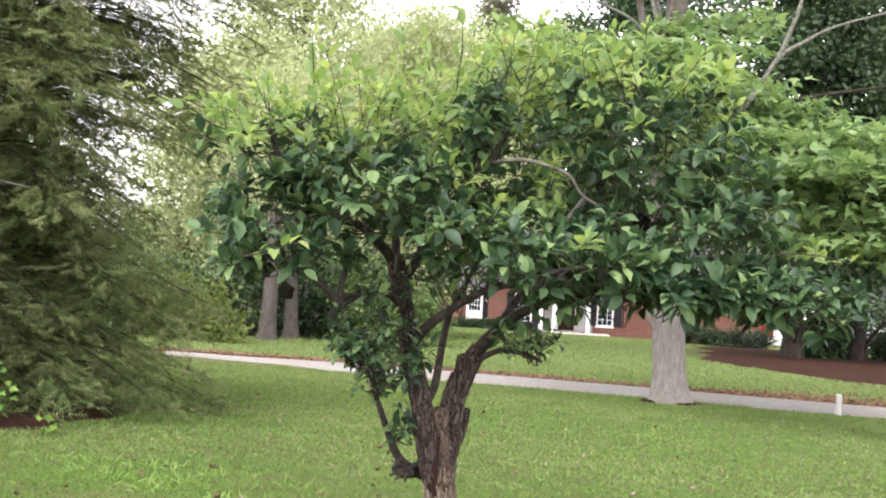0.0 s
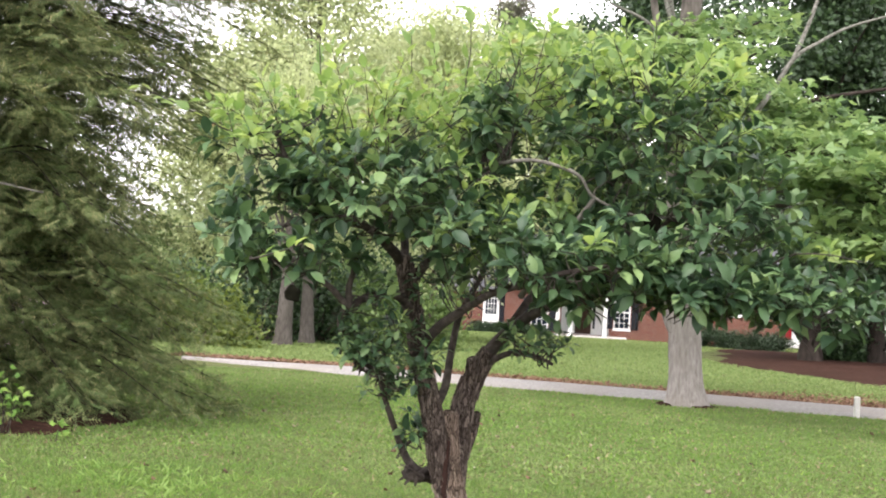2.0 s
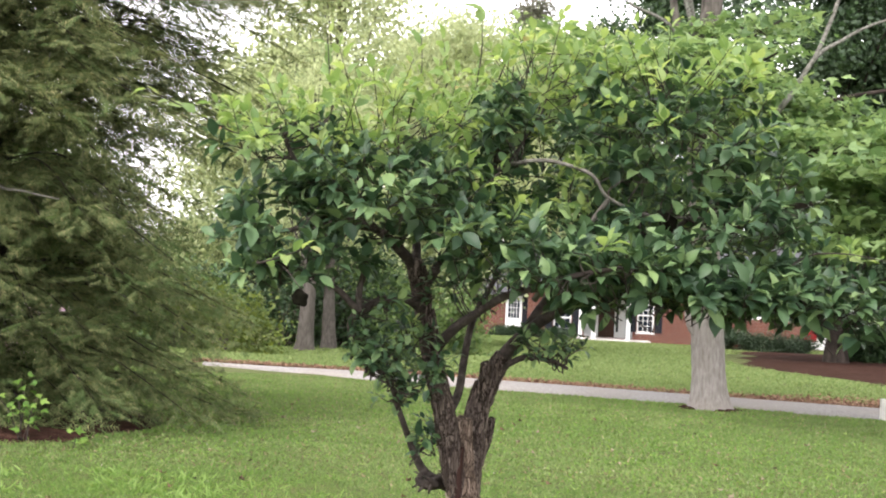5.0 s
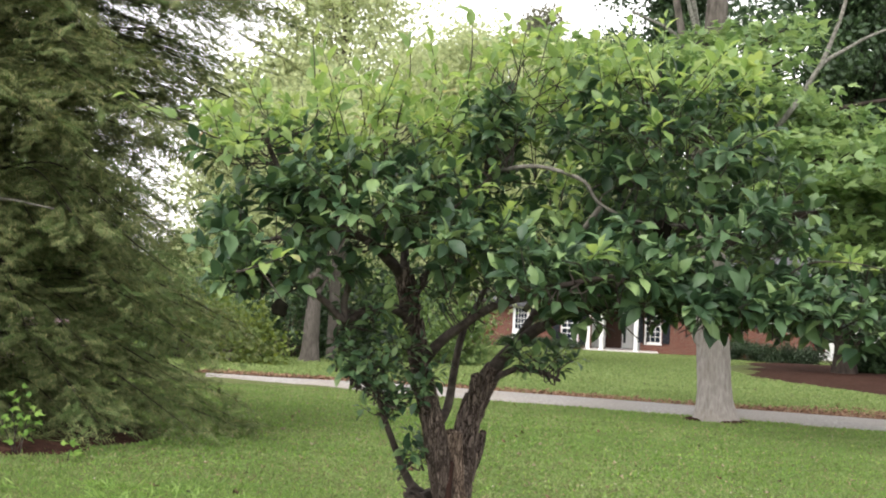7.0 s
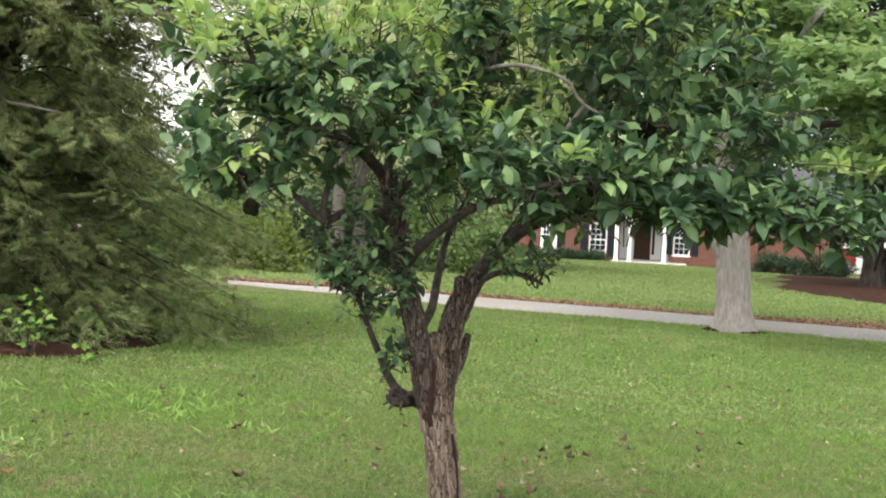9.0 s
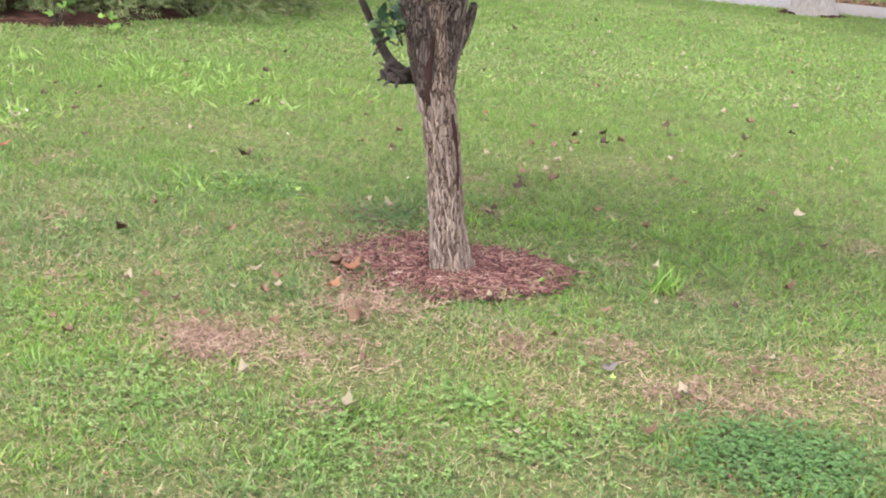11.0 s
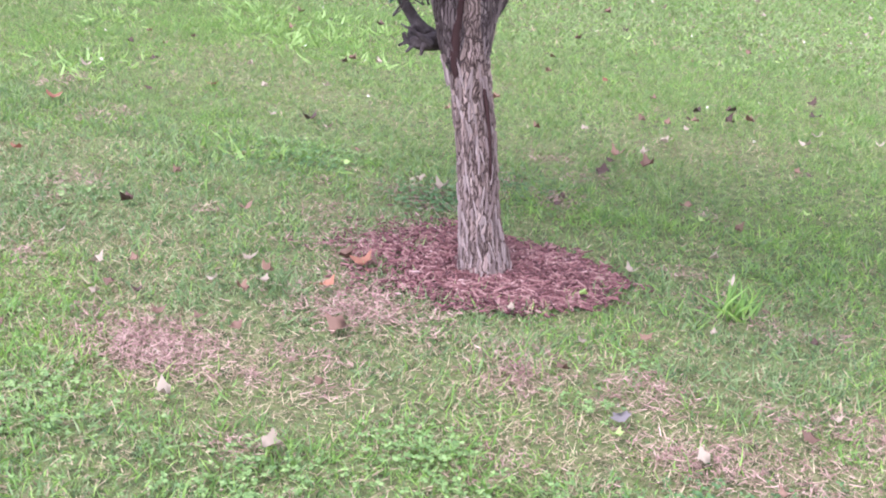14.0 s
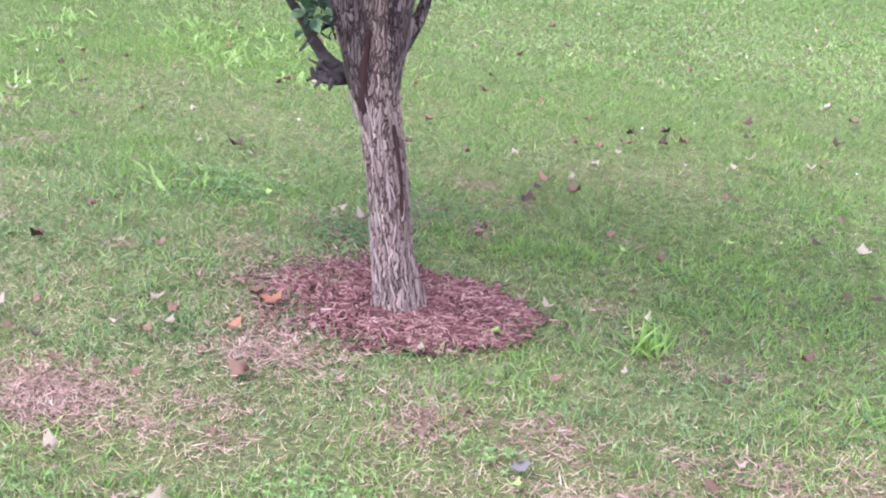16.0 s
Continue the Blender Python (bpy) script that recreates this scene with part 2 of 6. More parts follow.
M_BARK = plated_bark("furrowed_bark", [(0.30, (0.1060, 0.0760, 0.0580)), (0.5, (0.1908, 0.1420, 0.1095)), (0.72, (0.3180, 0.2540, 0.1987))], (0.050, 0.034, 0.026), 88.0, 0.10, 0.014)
# trunk bark again: somewhat darker on the stems, and darkened for the crown's shade
M_STEMBARK = plated_bark("shade_darkened_stem_bark", [(0.30, (0.056, 0.043, 0.036)), (0.5, (0.104, 0.082, 0.069)), (0.72, (0.180, 0.150, 0.128))], (0.026, 0.018, 0.015), 88.0, 0.10, 0.013)
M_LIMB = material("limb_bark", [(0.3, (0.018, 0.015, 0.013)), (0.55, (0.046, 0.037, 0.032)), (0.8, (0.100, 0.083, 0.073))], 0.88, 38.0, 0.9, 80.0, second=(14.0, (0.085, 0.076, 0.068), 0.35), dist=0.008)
M_LICHEN = material("lichened_limb_bark", [(0.3, (0.075, 0.073, 0.062)), (0.55, (0.15, 0.148, 0.128)), (0.8, (0.25, 0.248, 0.222))], 0.92, 30.0, 0.6, dist=0.01)
M_GRAYLIMB = material("weathered_limb", [(0.3, (0.062, 0.058, 0.048)), (0.6, (0.125, 0.120, 0.102)), (0.8, (0.205, 0.200, 0.175))], 0.9, 40.0, 0.6, dist=0.006)
M_OAK = material("pale_oak_bark", [(0.3, (0.1634, 0.1479, 0.1322)), (0.5, (0.2279, 0.209, 0.1914)), (0.75, (0.301, 0.2821, 0.2636))], 0.92, 26.0, 0.9, 40.0, stretch=(1, 1, 0.28), second=(3.0, (0.20, 0.178, 0.155), 0.5), dist=0.03)
M_GRAYBARK = material("gray_tree_bark", [(0.3, (0.0478, 0.0421, 0.0370)), (0.7, (0.1115, 0.1007, 0.0880))], 0.95, 22.0, 0.6, stretch=(1, 1, 0.3), second=(1.5, (0.0574, 0.0523, 0.0433), 0.5), dist=0.03)
M_FARBARK = material("far_bark", [(0.3, (0.05, 0.042, 0.035)), (0.7, (0.14, 0.12, 0.10))], 0.95, 9.0, 0.5, stretch=(1, 1, 0.3), dist=0.03)
M_OAKTOP = material("dark_oak_limb_bark", [(0.3, (0.050, 0.044, 0.038)), (0.5, (0.098, 0.087, 0.076)), (0.75, (0.16, 0.145, 0.127))], 0.92, 16.0, 0.9, 26.0, stretch=(1, 1, 0.3), dist=0.03)
M_DARKBARK = material("dark_pine_bark", [(0.3, (0.016, 0.013, 0.011)), (0.7, (0.048, 0.038, 0.032))], 0.95, 9.0, 0.5, stretch=(1, 1, 0.3), dist=0.03)

# darkest leaf tones lowered to deepen the shade inside the crown
M_LEAF = leaf_material("plum_leaf", [(0.1, (0.0112, 0.0269, 0.0146)), (0.45, (0.0325, 0.0683, 0.0314)), (0.75, (0.0739, 0.1322, 0.0549)), (1.0, (0.1624, 0.2352, 0.0896))], rough=0.45, spec=0.25, through=0.2)
M_LEAF_O = leaf_material("plum_leaf_front", [(0.1, (0.0112, 0.0269, 0.0146)), (0.45, (0.0325, 0.0683, 0.0314)), (0.75, (0.0739, 0.1322, 0.0549)), (1.0, (0.1624, 0.2352, 0.0896))], per="object", rough=0.45, spec=0.25, through=0.2)
M_YOUNG = leaf_material("young_plum_leaf", [(0.1, (0.0788, 0.1455, 0.0442)), (0.5, (0.147, 0.2328, 0.0715)), (0.93, (0.2415, 0.3152, 0.104)), (1.0, (0.3045, 0.194, 0.13))], rough=0.45, through=0.5)
M_CEDAR = leaf_material("hemlock_needles", [(0.1, (0.048, 0.0687, 0.0296)), (0.5, (0.1054, 0.1346, 0.0547)), (0.8, (0.1736, 0.1969, 0.083)), (1.0, (0.2752, 0.2592, 0.1256))], rough=0.65, through=0.32, glow=1.35, spec=0.15)
M_CEDARTIP = leaf_material("hemlock_tips", [(0.1, (0.0444, 0.0804, 0.0275)), (0.6, (0.0803, 0.1241, 0.0413)), (1.0, (0.1262, 0.1704, 0.065))], rough=0.65, through=0.28, glow=1.3, spec=0.15)
M_MAPLE = leaf_material("maple_leaf", [(0.1, (0.0542, 0.1057, 0.0394)), (0.5, (0.1133, 0.1886, 0.0683)), (1.0, (0.207, 0.2923, 0.1138))], rough=0.5, through=0.4)
# pale spring leaf, its colour lightened further for haze and glare
M_SPRING = leaf_material("hazed_spring_foliage", [(0.1, (0.183, 0.228, 0.1187)), (0.5, (0.2989, 0.348, 0.1875)), (1.0, (0.427, 0.468, 0.275))], rough=0.6, through=0.55)
M_DARKFOL = leaf_material("dark_foliage", [(0.1, (0.0119, 0.0272, 0.0119)), (0.5, (0.0255, 0.0527, 0.0204)), (1.0, (0.051, 0.0935, 0.034))], rough=0.5, through=0.25)
M_HEDGE = leaf_material("hedge_foliage", [(0.1, (0.009, 0.020, 0.009)), (0.5, (0.018, 0.038, 0.015)), (1.0, (0.035, 0.066, 0.026))], rough=0.5, through=0.2)
# dark pine needles paled in colour to imitate distance haze
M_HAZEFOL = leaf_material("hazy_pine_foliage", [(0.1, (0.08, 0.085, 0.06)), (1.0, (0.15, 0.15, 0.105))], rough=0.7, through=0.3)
M_MIDFOL = leaf_material("mid_foliage", [(0.1, (0.04, 0.075, 0.028)), (0.5, (0.085, 0.14, 0.045)), (1.0, (0.15, 0.22, 0.07))], rough=0.55, through=0.4)
M_YELFOL = leaf_material("yellow_green_foliage", [(0.1, (0.0396, 0.0663, 0.016)), (0.5, (0.0792, 0.1131, 0.024)), (1.0, (0.1368, 0.1755, 0.04))], rough=0.55, through=0.4)
M_PINK = leaf_material("pink_blossom", [(0.1, (0.40, 0.26, 0.31)), (1.0, (0.60, 0.46, 0.50))], rough=0.6)

M_GROUND = material("lawn_soil", [(0.30, (0.042, 0.046, 0.020)), (0.43, (0.060, 0.074, 0.026)), (0.57, (0.086, 0.112, 0.034)), (0.72, (0.142, 0.142, 0.064))], 0.95, 34.0, 0.9, 90.0, spec=0.1, second=(1.2, (0.098, 0.102, 0.040), 0.5), detail=9.0, dist=0.02)
M_GRASS = leaf_material("grass_blade", [(0.1, (0.0451, 0.0935, 0.0254)), (0.45, (0.0876, 0.1591, 0.0396)), (0.8, (0.1417, 0.2197, 0.0551)), (1.0, (0.2318, 0.2904, 0.0991))], rough=0.6, through=0.3, glow=1.3, spec=0.25)
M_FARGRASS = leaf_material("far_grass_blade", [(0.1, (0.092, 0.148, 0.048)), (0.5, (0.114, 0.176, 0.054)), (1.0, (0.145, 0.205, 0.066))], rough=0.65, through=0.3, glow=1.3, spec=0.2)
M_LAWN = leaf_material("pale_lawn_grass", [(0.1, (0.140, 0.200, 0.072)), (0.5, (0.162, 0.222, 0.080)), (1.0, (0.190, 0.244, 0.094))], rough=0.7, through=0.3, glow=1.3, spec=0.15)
M_THINGRASS = leaf_material("thin_grass_blade", [(0.1, (0.0429, 0.0821, 0.0292)), (0.45, (0.0812, 0.1404, 0.0486)), (0.8, (0.1299, 0.1963, 0.067)), (1.0, (0.2088, 0.2558, 0.1134))], rough=0.6, through=0.3, glow=1.25, spec=0.25)
M_LUSH = leaf_material("lush_grass_blade", [(0.1, (0.0618, 0.1361, 0.028)), (0.6, (0.1129, 0.2155, 0.042)), (1.0, (0.202, 0.3119, 0.07))], rough=0.55, through=0.35, glow=1.3, spec=0.25)
M_DRY = leaf_material("dry_grass_blade", [(0.1, (0.1064, 0.0825, 0.042)), (0.5, (0.1848, 0.1485, 0.078)), (0.9, (0.3024, 0.2585, 0.145)), (1.0, (0.168, 0.088, 0.05))], rough=0.8, through=0.15, glow=1.2)
M_CLOVER = leaf_material("clover_leaf", [(0.1, (0.0306, 0.0739, 0.0224)), (0.6, (0.0576, 0.1218, 0.0352)), (1.0, (0.099, 0.1848, 0.0528))], rough=0.6, through=0.3, glow=1.3, spec=0.25)
M_SOIL = material("mulch_soil", [(0.35, (0.045, 0.022, 0.018)), (0.65, (0.12, 0.055, 0.042))], 0.95, 30.0, 0.8, 80.0, dist=0.02)
M_CHIP = leaf_material("bark_mulch_chip", [(0.1, (0.024, 0.010, 0.009)), (0.45, (0.070, 0.029, 0.025)), (0.75, (0.130, 0.064, 0.053)), (0.93, (0.20, 0.125, 0.10)), (1.0, (0.30, 0.235, 0.195))], rough=0.85, through=0.0, spec=0.2)
M_CHIP_O = leaf_material("bark_chip_front", [(0.1, (0.024, 0.010, 0.009)), (0.45, (0.070, 0.029, 0.025)), (0.75, (0.130, 0.064, 0.053)), (0.93, (0.20, 0.125, 0.10)), (1.0, (0.30, 0.235, 0.195))], rough=0.85, through=0.0, spec=0.2, per="object")
M_LITTER = leaf_material("dead_leaf", [(0.1, (0.07, 0.04, 0.028)), (0.5, (0.15, 0.085, 0.055)), (0.9, (0.25, 0.16, 0.10)), (1.0, (0.36, 0.28, 0.20))], rough=0.8, through=0.1, spec=0.2)
M_ROAD = material("gravel_drive", [(0.3, (0.171, 0.162, 0.153)), (0.55, (0.243, 0.234, 0.225)), (0.8, (0.324, 0.315, 0.3015))], 0.95, 24.0, 0.7, 60.0, second=(0.8, (0.22, 0.19, 0.16), 0.5), dist=0.02)
# straw colour lowered to carry the deep shade under the trees
M_STRAW = material("shade_darkened_straw", [(0.3, (0.0189, 0.0108, 0.0081)), (0.55, (0.044, 0.0228, 0.0174)), (0.8, (0.0881, 0.048, 0.0348))], 0.95, 9.0, 0.8, 40.0, spec=0.03, second=(0.9, (0.025, 0.013, 0.010), 0.6), detail=12, dist=0.03)
M_WHITE = plain("white_trim_paint", (0.78, 0.78, 0.77), 0.45)
M_SIDING = plain("white_siding", (0.70, 0.71, 0.71), 0.55)
M_SHUTTER = plain("dark_shutter_paint", (0.018, 0.02, 0.026), 0.5)
M_DOOR = plain("dark_brown_door", (0.055, 0.028, 0.02), 0.4)
M_RED = plain("red_paint", (0.30, 0.015, 0.025), 0.4)
M_ROOF = material("gray_shingle", [(0.3, (0.045, 0.046, 0.05)), (0.7, (0.095, 0.096, 0.104))], 0.95, 5.0, 0.5, spec=0.1, dist=0.02)
M_CONCRETE = plain("concrete", (0.45, 0.43, 0.40), 0.9, scale=8)
M_POST = plain("weathered_post", (0.50, 0.49, 0.46), 0.85, scale=14)


def brick_material():
    mat = bpy.data.materials.new("shaded_red_brick")
    mat.use_nodes = True
    n, l = mat.node_tree.nodes, mat.node_tree.links
    b = n["Principled BSDF"]
    b.inputs["Roughness"].default_value = 0.9
    b.inputs["Specular IOR Level"].default_value = 0.1
    geo = n.new("ShaderNodeNewGeometry")
    mp = n.new("ShaderNodeMapping")
    mp.inputs["Rotation"].default_value = (radians(-90), 0, 0)
    l.new(geo.outputs["Position"], mp.inputs["Vector"])
    br = n.new("ShaderNodeTexBrick")
    br.inputs["Scale"].default_value = 1.0
    br.inputs["Brick Width"].default_value, br.inputs["Row Height"].default_value, br.inputs["Mortar Size"].default_value = 0.215, 0.075, 0.006
    # brick tones lowered to include the trees' shade on the house
    br.inputs["Color1"].default_value, br.inputs["Color2"].default_value, br.inputs["Mortar"].default_value = (0.145, 0.055, 0.038, 1), (0.105, 0.039, 0.029, 1), (0.20, 0.165, 0.14, 1)
    l.new(mp.outputs[0], br.inputs["Vector"])
    l.new(br.outputs["Color"], b.inputs["Base Color"])
    bp = n.new("ShaderNodeBump")
    bp.inputs["Strength"].default_value, bp.inputs["Distance"].default_value = 0.5, 0.01
    l.new(br.outputs["Fac"], bp.inputs["Height"])
    bp.invert = True
    l.new(bp.outputs[0], b.inputs["Normal"])
    return mat


M_BRICK = brick_material()
M_GLASS = bpy.data.materials.new("window_glass")
M_GLASS.use_nodes = True
_g = M_GLASS.node_tree.nodes["Principled BSDF"]
_g.inputs["Base Color"].default_value, _g.inputs["Roughness"].default_value, _g.inputs["Specular IOR Level"].default_value = (0.012, 0.016, 0.028, 1), 0.05, 0.6

# ---- ground ----
MULCH = (0.215, 5.135, 0.365, 0.275)
gx = np.unique(np.concatenate([[-1500, -800, -400, -200, -120, -80], np.linspace(-60, 60, 81), np.arange(-4, 5.01, 0.06), [80, 120, 200, 400, 800, 1500]]))
gy = np.unique(np.concatenate([[-1500, -800, -400, -200, -100, -60, -40, -20, -10, -5], np.arange(-3, 2, 0.5), np.arange(2, 10.01, 0.06), np.arange(10, 30, 0.4), np.arange(30, 100, 2.0), [110, 130, 160, 200, 300, 500, 900, 1500]]))
X, Y = np.meshgrid(gx, gy, indexing="ij")
Z = gz(X, Y) + 0.035 * (value_noise(X, Y, 1.7, 3) - 0.5) + 0.014 * (value_noise(X, Y, 0.3, 4) - 0.5)
n0, n1 = X.shape
I, J = np.meshgrid(np.arange(n0 - 1), np.arange(n1 - 1), indexing="ij")
me = fast_mesh("ground", np.stack([X, Y, Z], -1).reshape(-1, 3), np.stack([I * n1 + J, (I + 1) * n1 + J, (I + 1) * n1 + J + 1, I * n1 + J + 1], -1).reshape(-1, 4), M_GROUND, True)
ground = tagged(new("ground", me), "mown green lawn with thin and dry patches", "lawn", kind="structure")


def lift(x, y):
    return gz(x, y) + 0.035 * (value_noise(x, y, 1.7, 3) - 0.5) + 0.014 * (value_noise(x, y, 0.3, 4) - 0.5)


# gravel drive, crossing behind the lawn
def drive_near(x):
    x = np.asarray(x, float)
    return 20.55 - 0.31 * np.logaddexp(0, (x + 3.0) * 1.3) / 1.3 + 0.10 * np.maximum(-x - 4.5, 0)


rx = np.linspace(-6.0, 30, 91)
prof = np.array([-0.06, 0.0, 0.35, 1.15, 1.95, 2.3, 2.36])
hgt = np.array([-0.06, 0.015, 0.05, 0.06, 0.05, 0.015, -0.06])
RX, RP = np.meshgrid(rx, prof, indexing="ij")
TAPER = np.clip((RX + 5.7) / 3.2, 0.03, 1)
RY = drive_near(RX) + 1.2 * (1 - TAPER) + RP * 0.86 * TAPER + 0.10 * (value_noise(RX, RP * 3, 1.2, 8) - 0.5) * (np.abs(RP - 1.15) > 1.0)
RZ = gz(RX, RY) + hgt[None, :] + 0.012
n0, n1 = RX.shape
I, J = np.meshgrid(np.arange(n0 - 1), np.arange(n1 - 1), indexing="ij")
me = fast_mesh("road", np.stack([RX, RY, RZ], -1).reshape(-1, 3), np.stack([I * n1 + J, (I + 1) * n1 + J, (I + 1) * n1 + J + 1, I * n1 + J + 1], -1).reshape(-1, 4), M_ROAD, True)
tagged(new("road", me), "pale gray gravel driveway crossing the lawn", "driveway", kind="structure")


def bed(name, cx, cy, ax, ay, mat, label, top=0.05, seed=1, rings=10, around=64):
    """A low, slightly domed bed of loose mulch with an uneven edge."""
    a = np.linspace(0, 2 * np.pi, around, endpoint=False)
    edge = 1 + 0.10 * np.sin(3 * a + seed) + 0.07 * np.sin(5 * a + 2 * seed) + 0.05 * np.sin(11 * a + seed)
    v, f = [], []
    for k in range(rings):
        r = (k + 0.02) / (rings - 1) if k else 0.02
        x, y = cx + ax * r * edge * np.cos(a), cy + ay * r * edge * np.sin(a)
        h = top * (1 - r ** 3) - (0.03 if k == rings - 1 else 0)
        v.append(np.stack([x, y, lift(x, y) + 0.012 + h + 0.3 * top * (value_noise(x, y, 0.12 * ax, 5 + seed) - 0.5)], -1))
    for k in range(rings - 1):
        j = np.arange(around)
        f.append(np.stack([k * around + j, (k + 1) * around + j, (k + 1) * around + (j + 1) % around, k * around + (j + 1) % around], -1))
    me = fast_mesh(name, np.concatenate(v), np.concatenate(f), mat, True)
    return tagged(new(name, me), label, "mulch bed", kind="structure")


bed("mulch_bed", MULCH[0], MULCH[1], MULCH[2] * 0.80, MULCH[3] * 0.80, M_SOIL, "ring of reddish brown bark mulch round the trunk", 0.012, 1)
# the straw beds' material has the crowns' shade darkened into its colour
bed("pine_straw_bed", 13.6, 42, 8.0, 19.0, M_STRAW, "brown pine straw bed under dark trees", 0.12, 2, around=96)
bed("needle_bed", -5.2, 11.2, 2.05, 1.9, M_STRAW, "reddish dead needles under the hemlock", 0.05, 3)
bed("leaf_bed", 2.52, 18.2, 0.46, 0.42, M_STRAW, "brown soil and litter round the oak trunk", 0.04, 4)

# ---- the small plum tree ----
LEAF_V = []
for yv, w, z, wave in ((0.0, 0.02, 0.0, 0.0), (0.14, 0.16, 0.03, 0.02), (0.34, 0.265, 0.05, -0.02), (0.56, 0.255, 0.04, 0.03), (0.80, 0.14, 0.0, -0.01), (1.0, 0.0, -0.08, 0.0)):
    LEAF_V += [(-w, yv, z + w * 0.30 + wave), (0, yv, z), (w, yv, z + w * 0.36 - wave)]
LEAF_F = []
for k in range(5):
    b0 = 3 * k
    LEAF_F += [(b0, b0 + 1, b0 + 4, b0 + 3), (b0 + 1, b0 + 2, b0 + 5, b0 + 4)]

plum = thing("plum_tree", (0.206, 5.15, 0.0), "small spreading fruit tree with furrowed bark and glossy green leaves", "tree")


def limb(name, pts, r0, r1, mat=M_LIMB, sides=14, rough=0.08, ridges=0, n=None, seed=1, label="", parent=plum, power=1.0, smooth=True, swell=0.0):
    n = n or max(8, 6 * len(pts))
    p = spline(pts, n)
    run = np.linspace(0, 1, n)
    v, f = tube(p, (r0 + (r1 - r0) * run ** power) * (1 - swell * np.clip(1 - run / 0.22, 0, 1) ** 2), sides, rough, ridges, seed)
    return part(name, fast_mesh(name, v, f, mat, smooth), mat, parent, label), p


TRUNK = [(0.212, 5.15, -0.07), (0.206, 5.15, 0.03), (0.187, 5.14, 0.16), (0.162, 5.13, 0.40), (0.134, 5.12, 0.59), (0.114, 5.12, 0.72), (0.104, 5.115, 0.84), (0.100, 5.11, 0.92)]
p = spline(TRUNK, 90)
z = p[:, 2]
rad = 0.055 + 0.008 * np.clip(0.45 - z, 0, 1) + 0.020 * np.exp(-np.maximum(z, -0.03) * 18) - 0.014 * np.clip((z - 0.60) / 0.30, 0, 1)
v, f = tube(p, rad, 96, 0.05, 22, 3)
part("trunk", fast_mesh("trunk", v, f, M_BARK, True), M_BARK, plum, "gray-brown trunk with shaggy furrowed bark")
TRUNK_LINE, TRUNK_RAD = p, rad
STEM_A = [(0.120, 5.11, 0.57), (0.094, 5.10, 0.67), (0.070, 5.08, 0.79), (0.040, 5.05, 0.956), (-0.013, 5.07, 1.138), (-0.065, 5.09, 1.362), (-0.104, 5.09, 1.524)]
STEM_B = [(0.134, 5.125, 0.57), (0.132, 5.14, 0.67), (0.145, 5.16, 0.79), (0.164, 5.20, 0.98), (0.212, 5.24, 1.10), (0.25, 5.225, 1.165)]
ARM_B = [(0.20, 5.24, 1.08), (0.235, 5.23, 1.145), (0.294, 5.20, 1.225), (0.392, 5.10, 1.318), (0.506, 5.0, 1.385), (0.66, 4.95, 1.425), (0.83, 4.9, 1.466), (1.02, 4.86, 1.478), (1.20, 4.85, 1.475)]
PLUM_LIMBS = []


def plum_limb(name, pts, r0, r1, **kw):
    ob, p = limb(name, pts, r0, r1, **kw)
    PLUM_LIMBS.append(p)
    return ob


# solid dark rods stand in for the shade inside the hollow and split
M_HOLLOW = plain("hollow_shade_wood", (0.03, 0.016, 0.013), 0.95, scale=60)
limb("hollow", [(0.112, 5.068, 0.585), (0.106, 5.062, 0.66), (0.108, 5.06, 0.74), (0.112, 5.068, 0.82)], 0.016, 0.010, mat=M_HOLLOW, sides=10, rough=0.2, swell=0.7, label="dark rod for the shaded rotted hollow between the stems")
limb("fissure", [(0.228, 5.108, 0.27), (0.220, 5.106, 0.34), (0.213, 5.102, 0.42), (0.202, 5.096, 0.50), (0.188, 5.092, 0.56)], 0.005, 0.007, mat=M_HOLLOW, sides=8, rough=0.25, swell=0.6, label="dark rod for the shaded split in the bark")
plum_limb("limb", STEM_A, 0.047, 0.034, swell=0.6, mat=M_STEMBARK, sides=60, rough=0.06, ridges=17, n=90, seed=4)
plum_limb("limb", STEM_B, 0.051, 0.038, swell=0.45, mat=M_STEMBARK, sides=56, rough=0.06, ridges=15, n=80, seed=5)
plum_limb("limb", ARM_B, 0.034, 0.006, sides=24, rough=0.07, ridges=5, n=60, seed=25, power=0.8)
plum_limb("limb", [(0.05, 5.08, 0.94), (0.083, 5.14, 1.02), (0.096, 5.2, 1.158), (0.117, 5.25, 1.296), (0.174, 5.3, 1.426), (0.26, 5.4, 1.62)], 0.019, 0.009, seed=6)
plum_limb("limb", [(-0.01, 5.07, 1.19), (0.06, 4.99, 1.27), (0.141, 4.9, 1.333), (0.255, 4.75, 1.41), (0.363, 4.62, 1.452), (0.495, 4.5, 1.50), (0.7, 4.42, 1.55)], 0.022, 0.007, seed=7)
plum_limb("limb", [(-0.05, 5.085, 1.32), (-0.10, 5.02, 1.372), (-0.144, 4.95, 1.384), (-0.213, 4.86, 1.369), (-0.264, 4.8, 1.34), (-0.33, 4.75, 1.406), (-0.40, 4.7, 1.45), (-0.58, 4.6, 1.52)], 0.021, 0.008, seed=8)
plum_limb("limb", [(-0.258, 4.8, 1.335), (-0.266, 4.79, 1.40), (-0.25, 4.78, 1.47), (-0.23, 4.75, 1.60)], 0.014, 0.009, seed=9)
plum_limb("limb", [(-0.262, 4.81, 1.35), (-0.30, 4.83, 1.27), (-0.25, 4.84, 1.18), (-0.20, 4.82, 1.10)], 0.014, 0.007, seed=10)
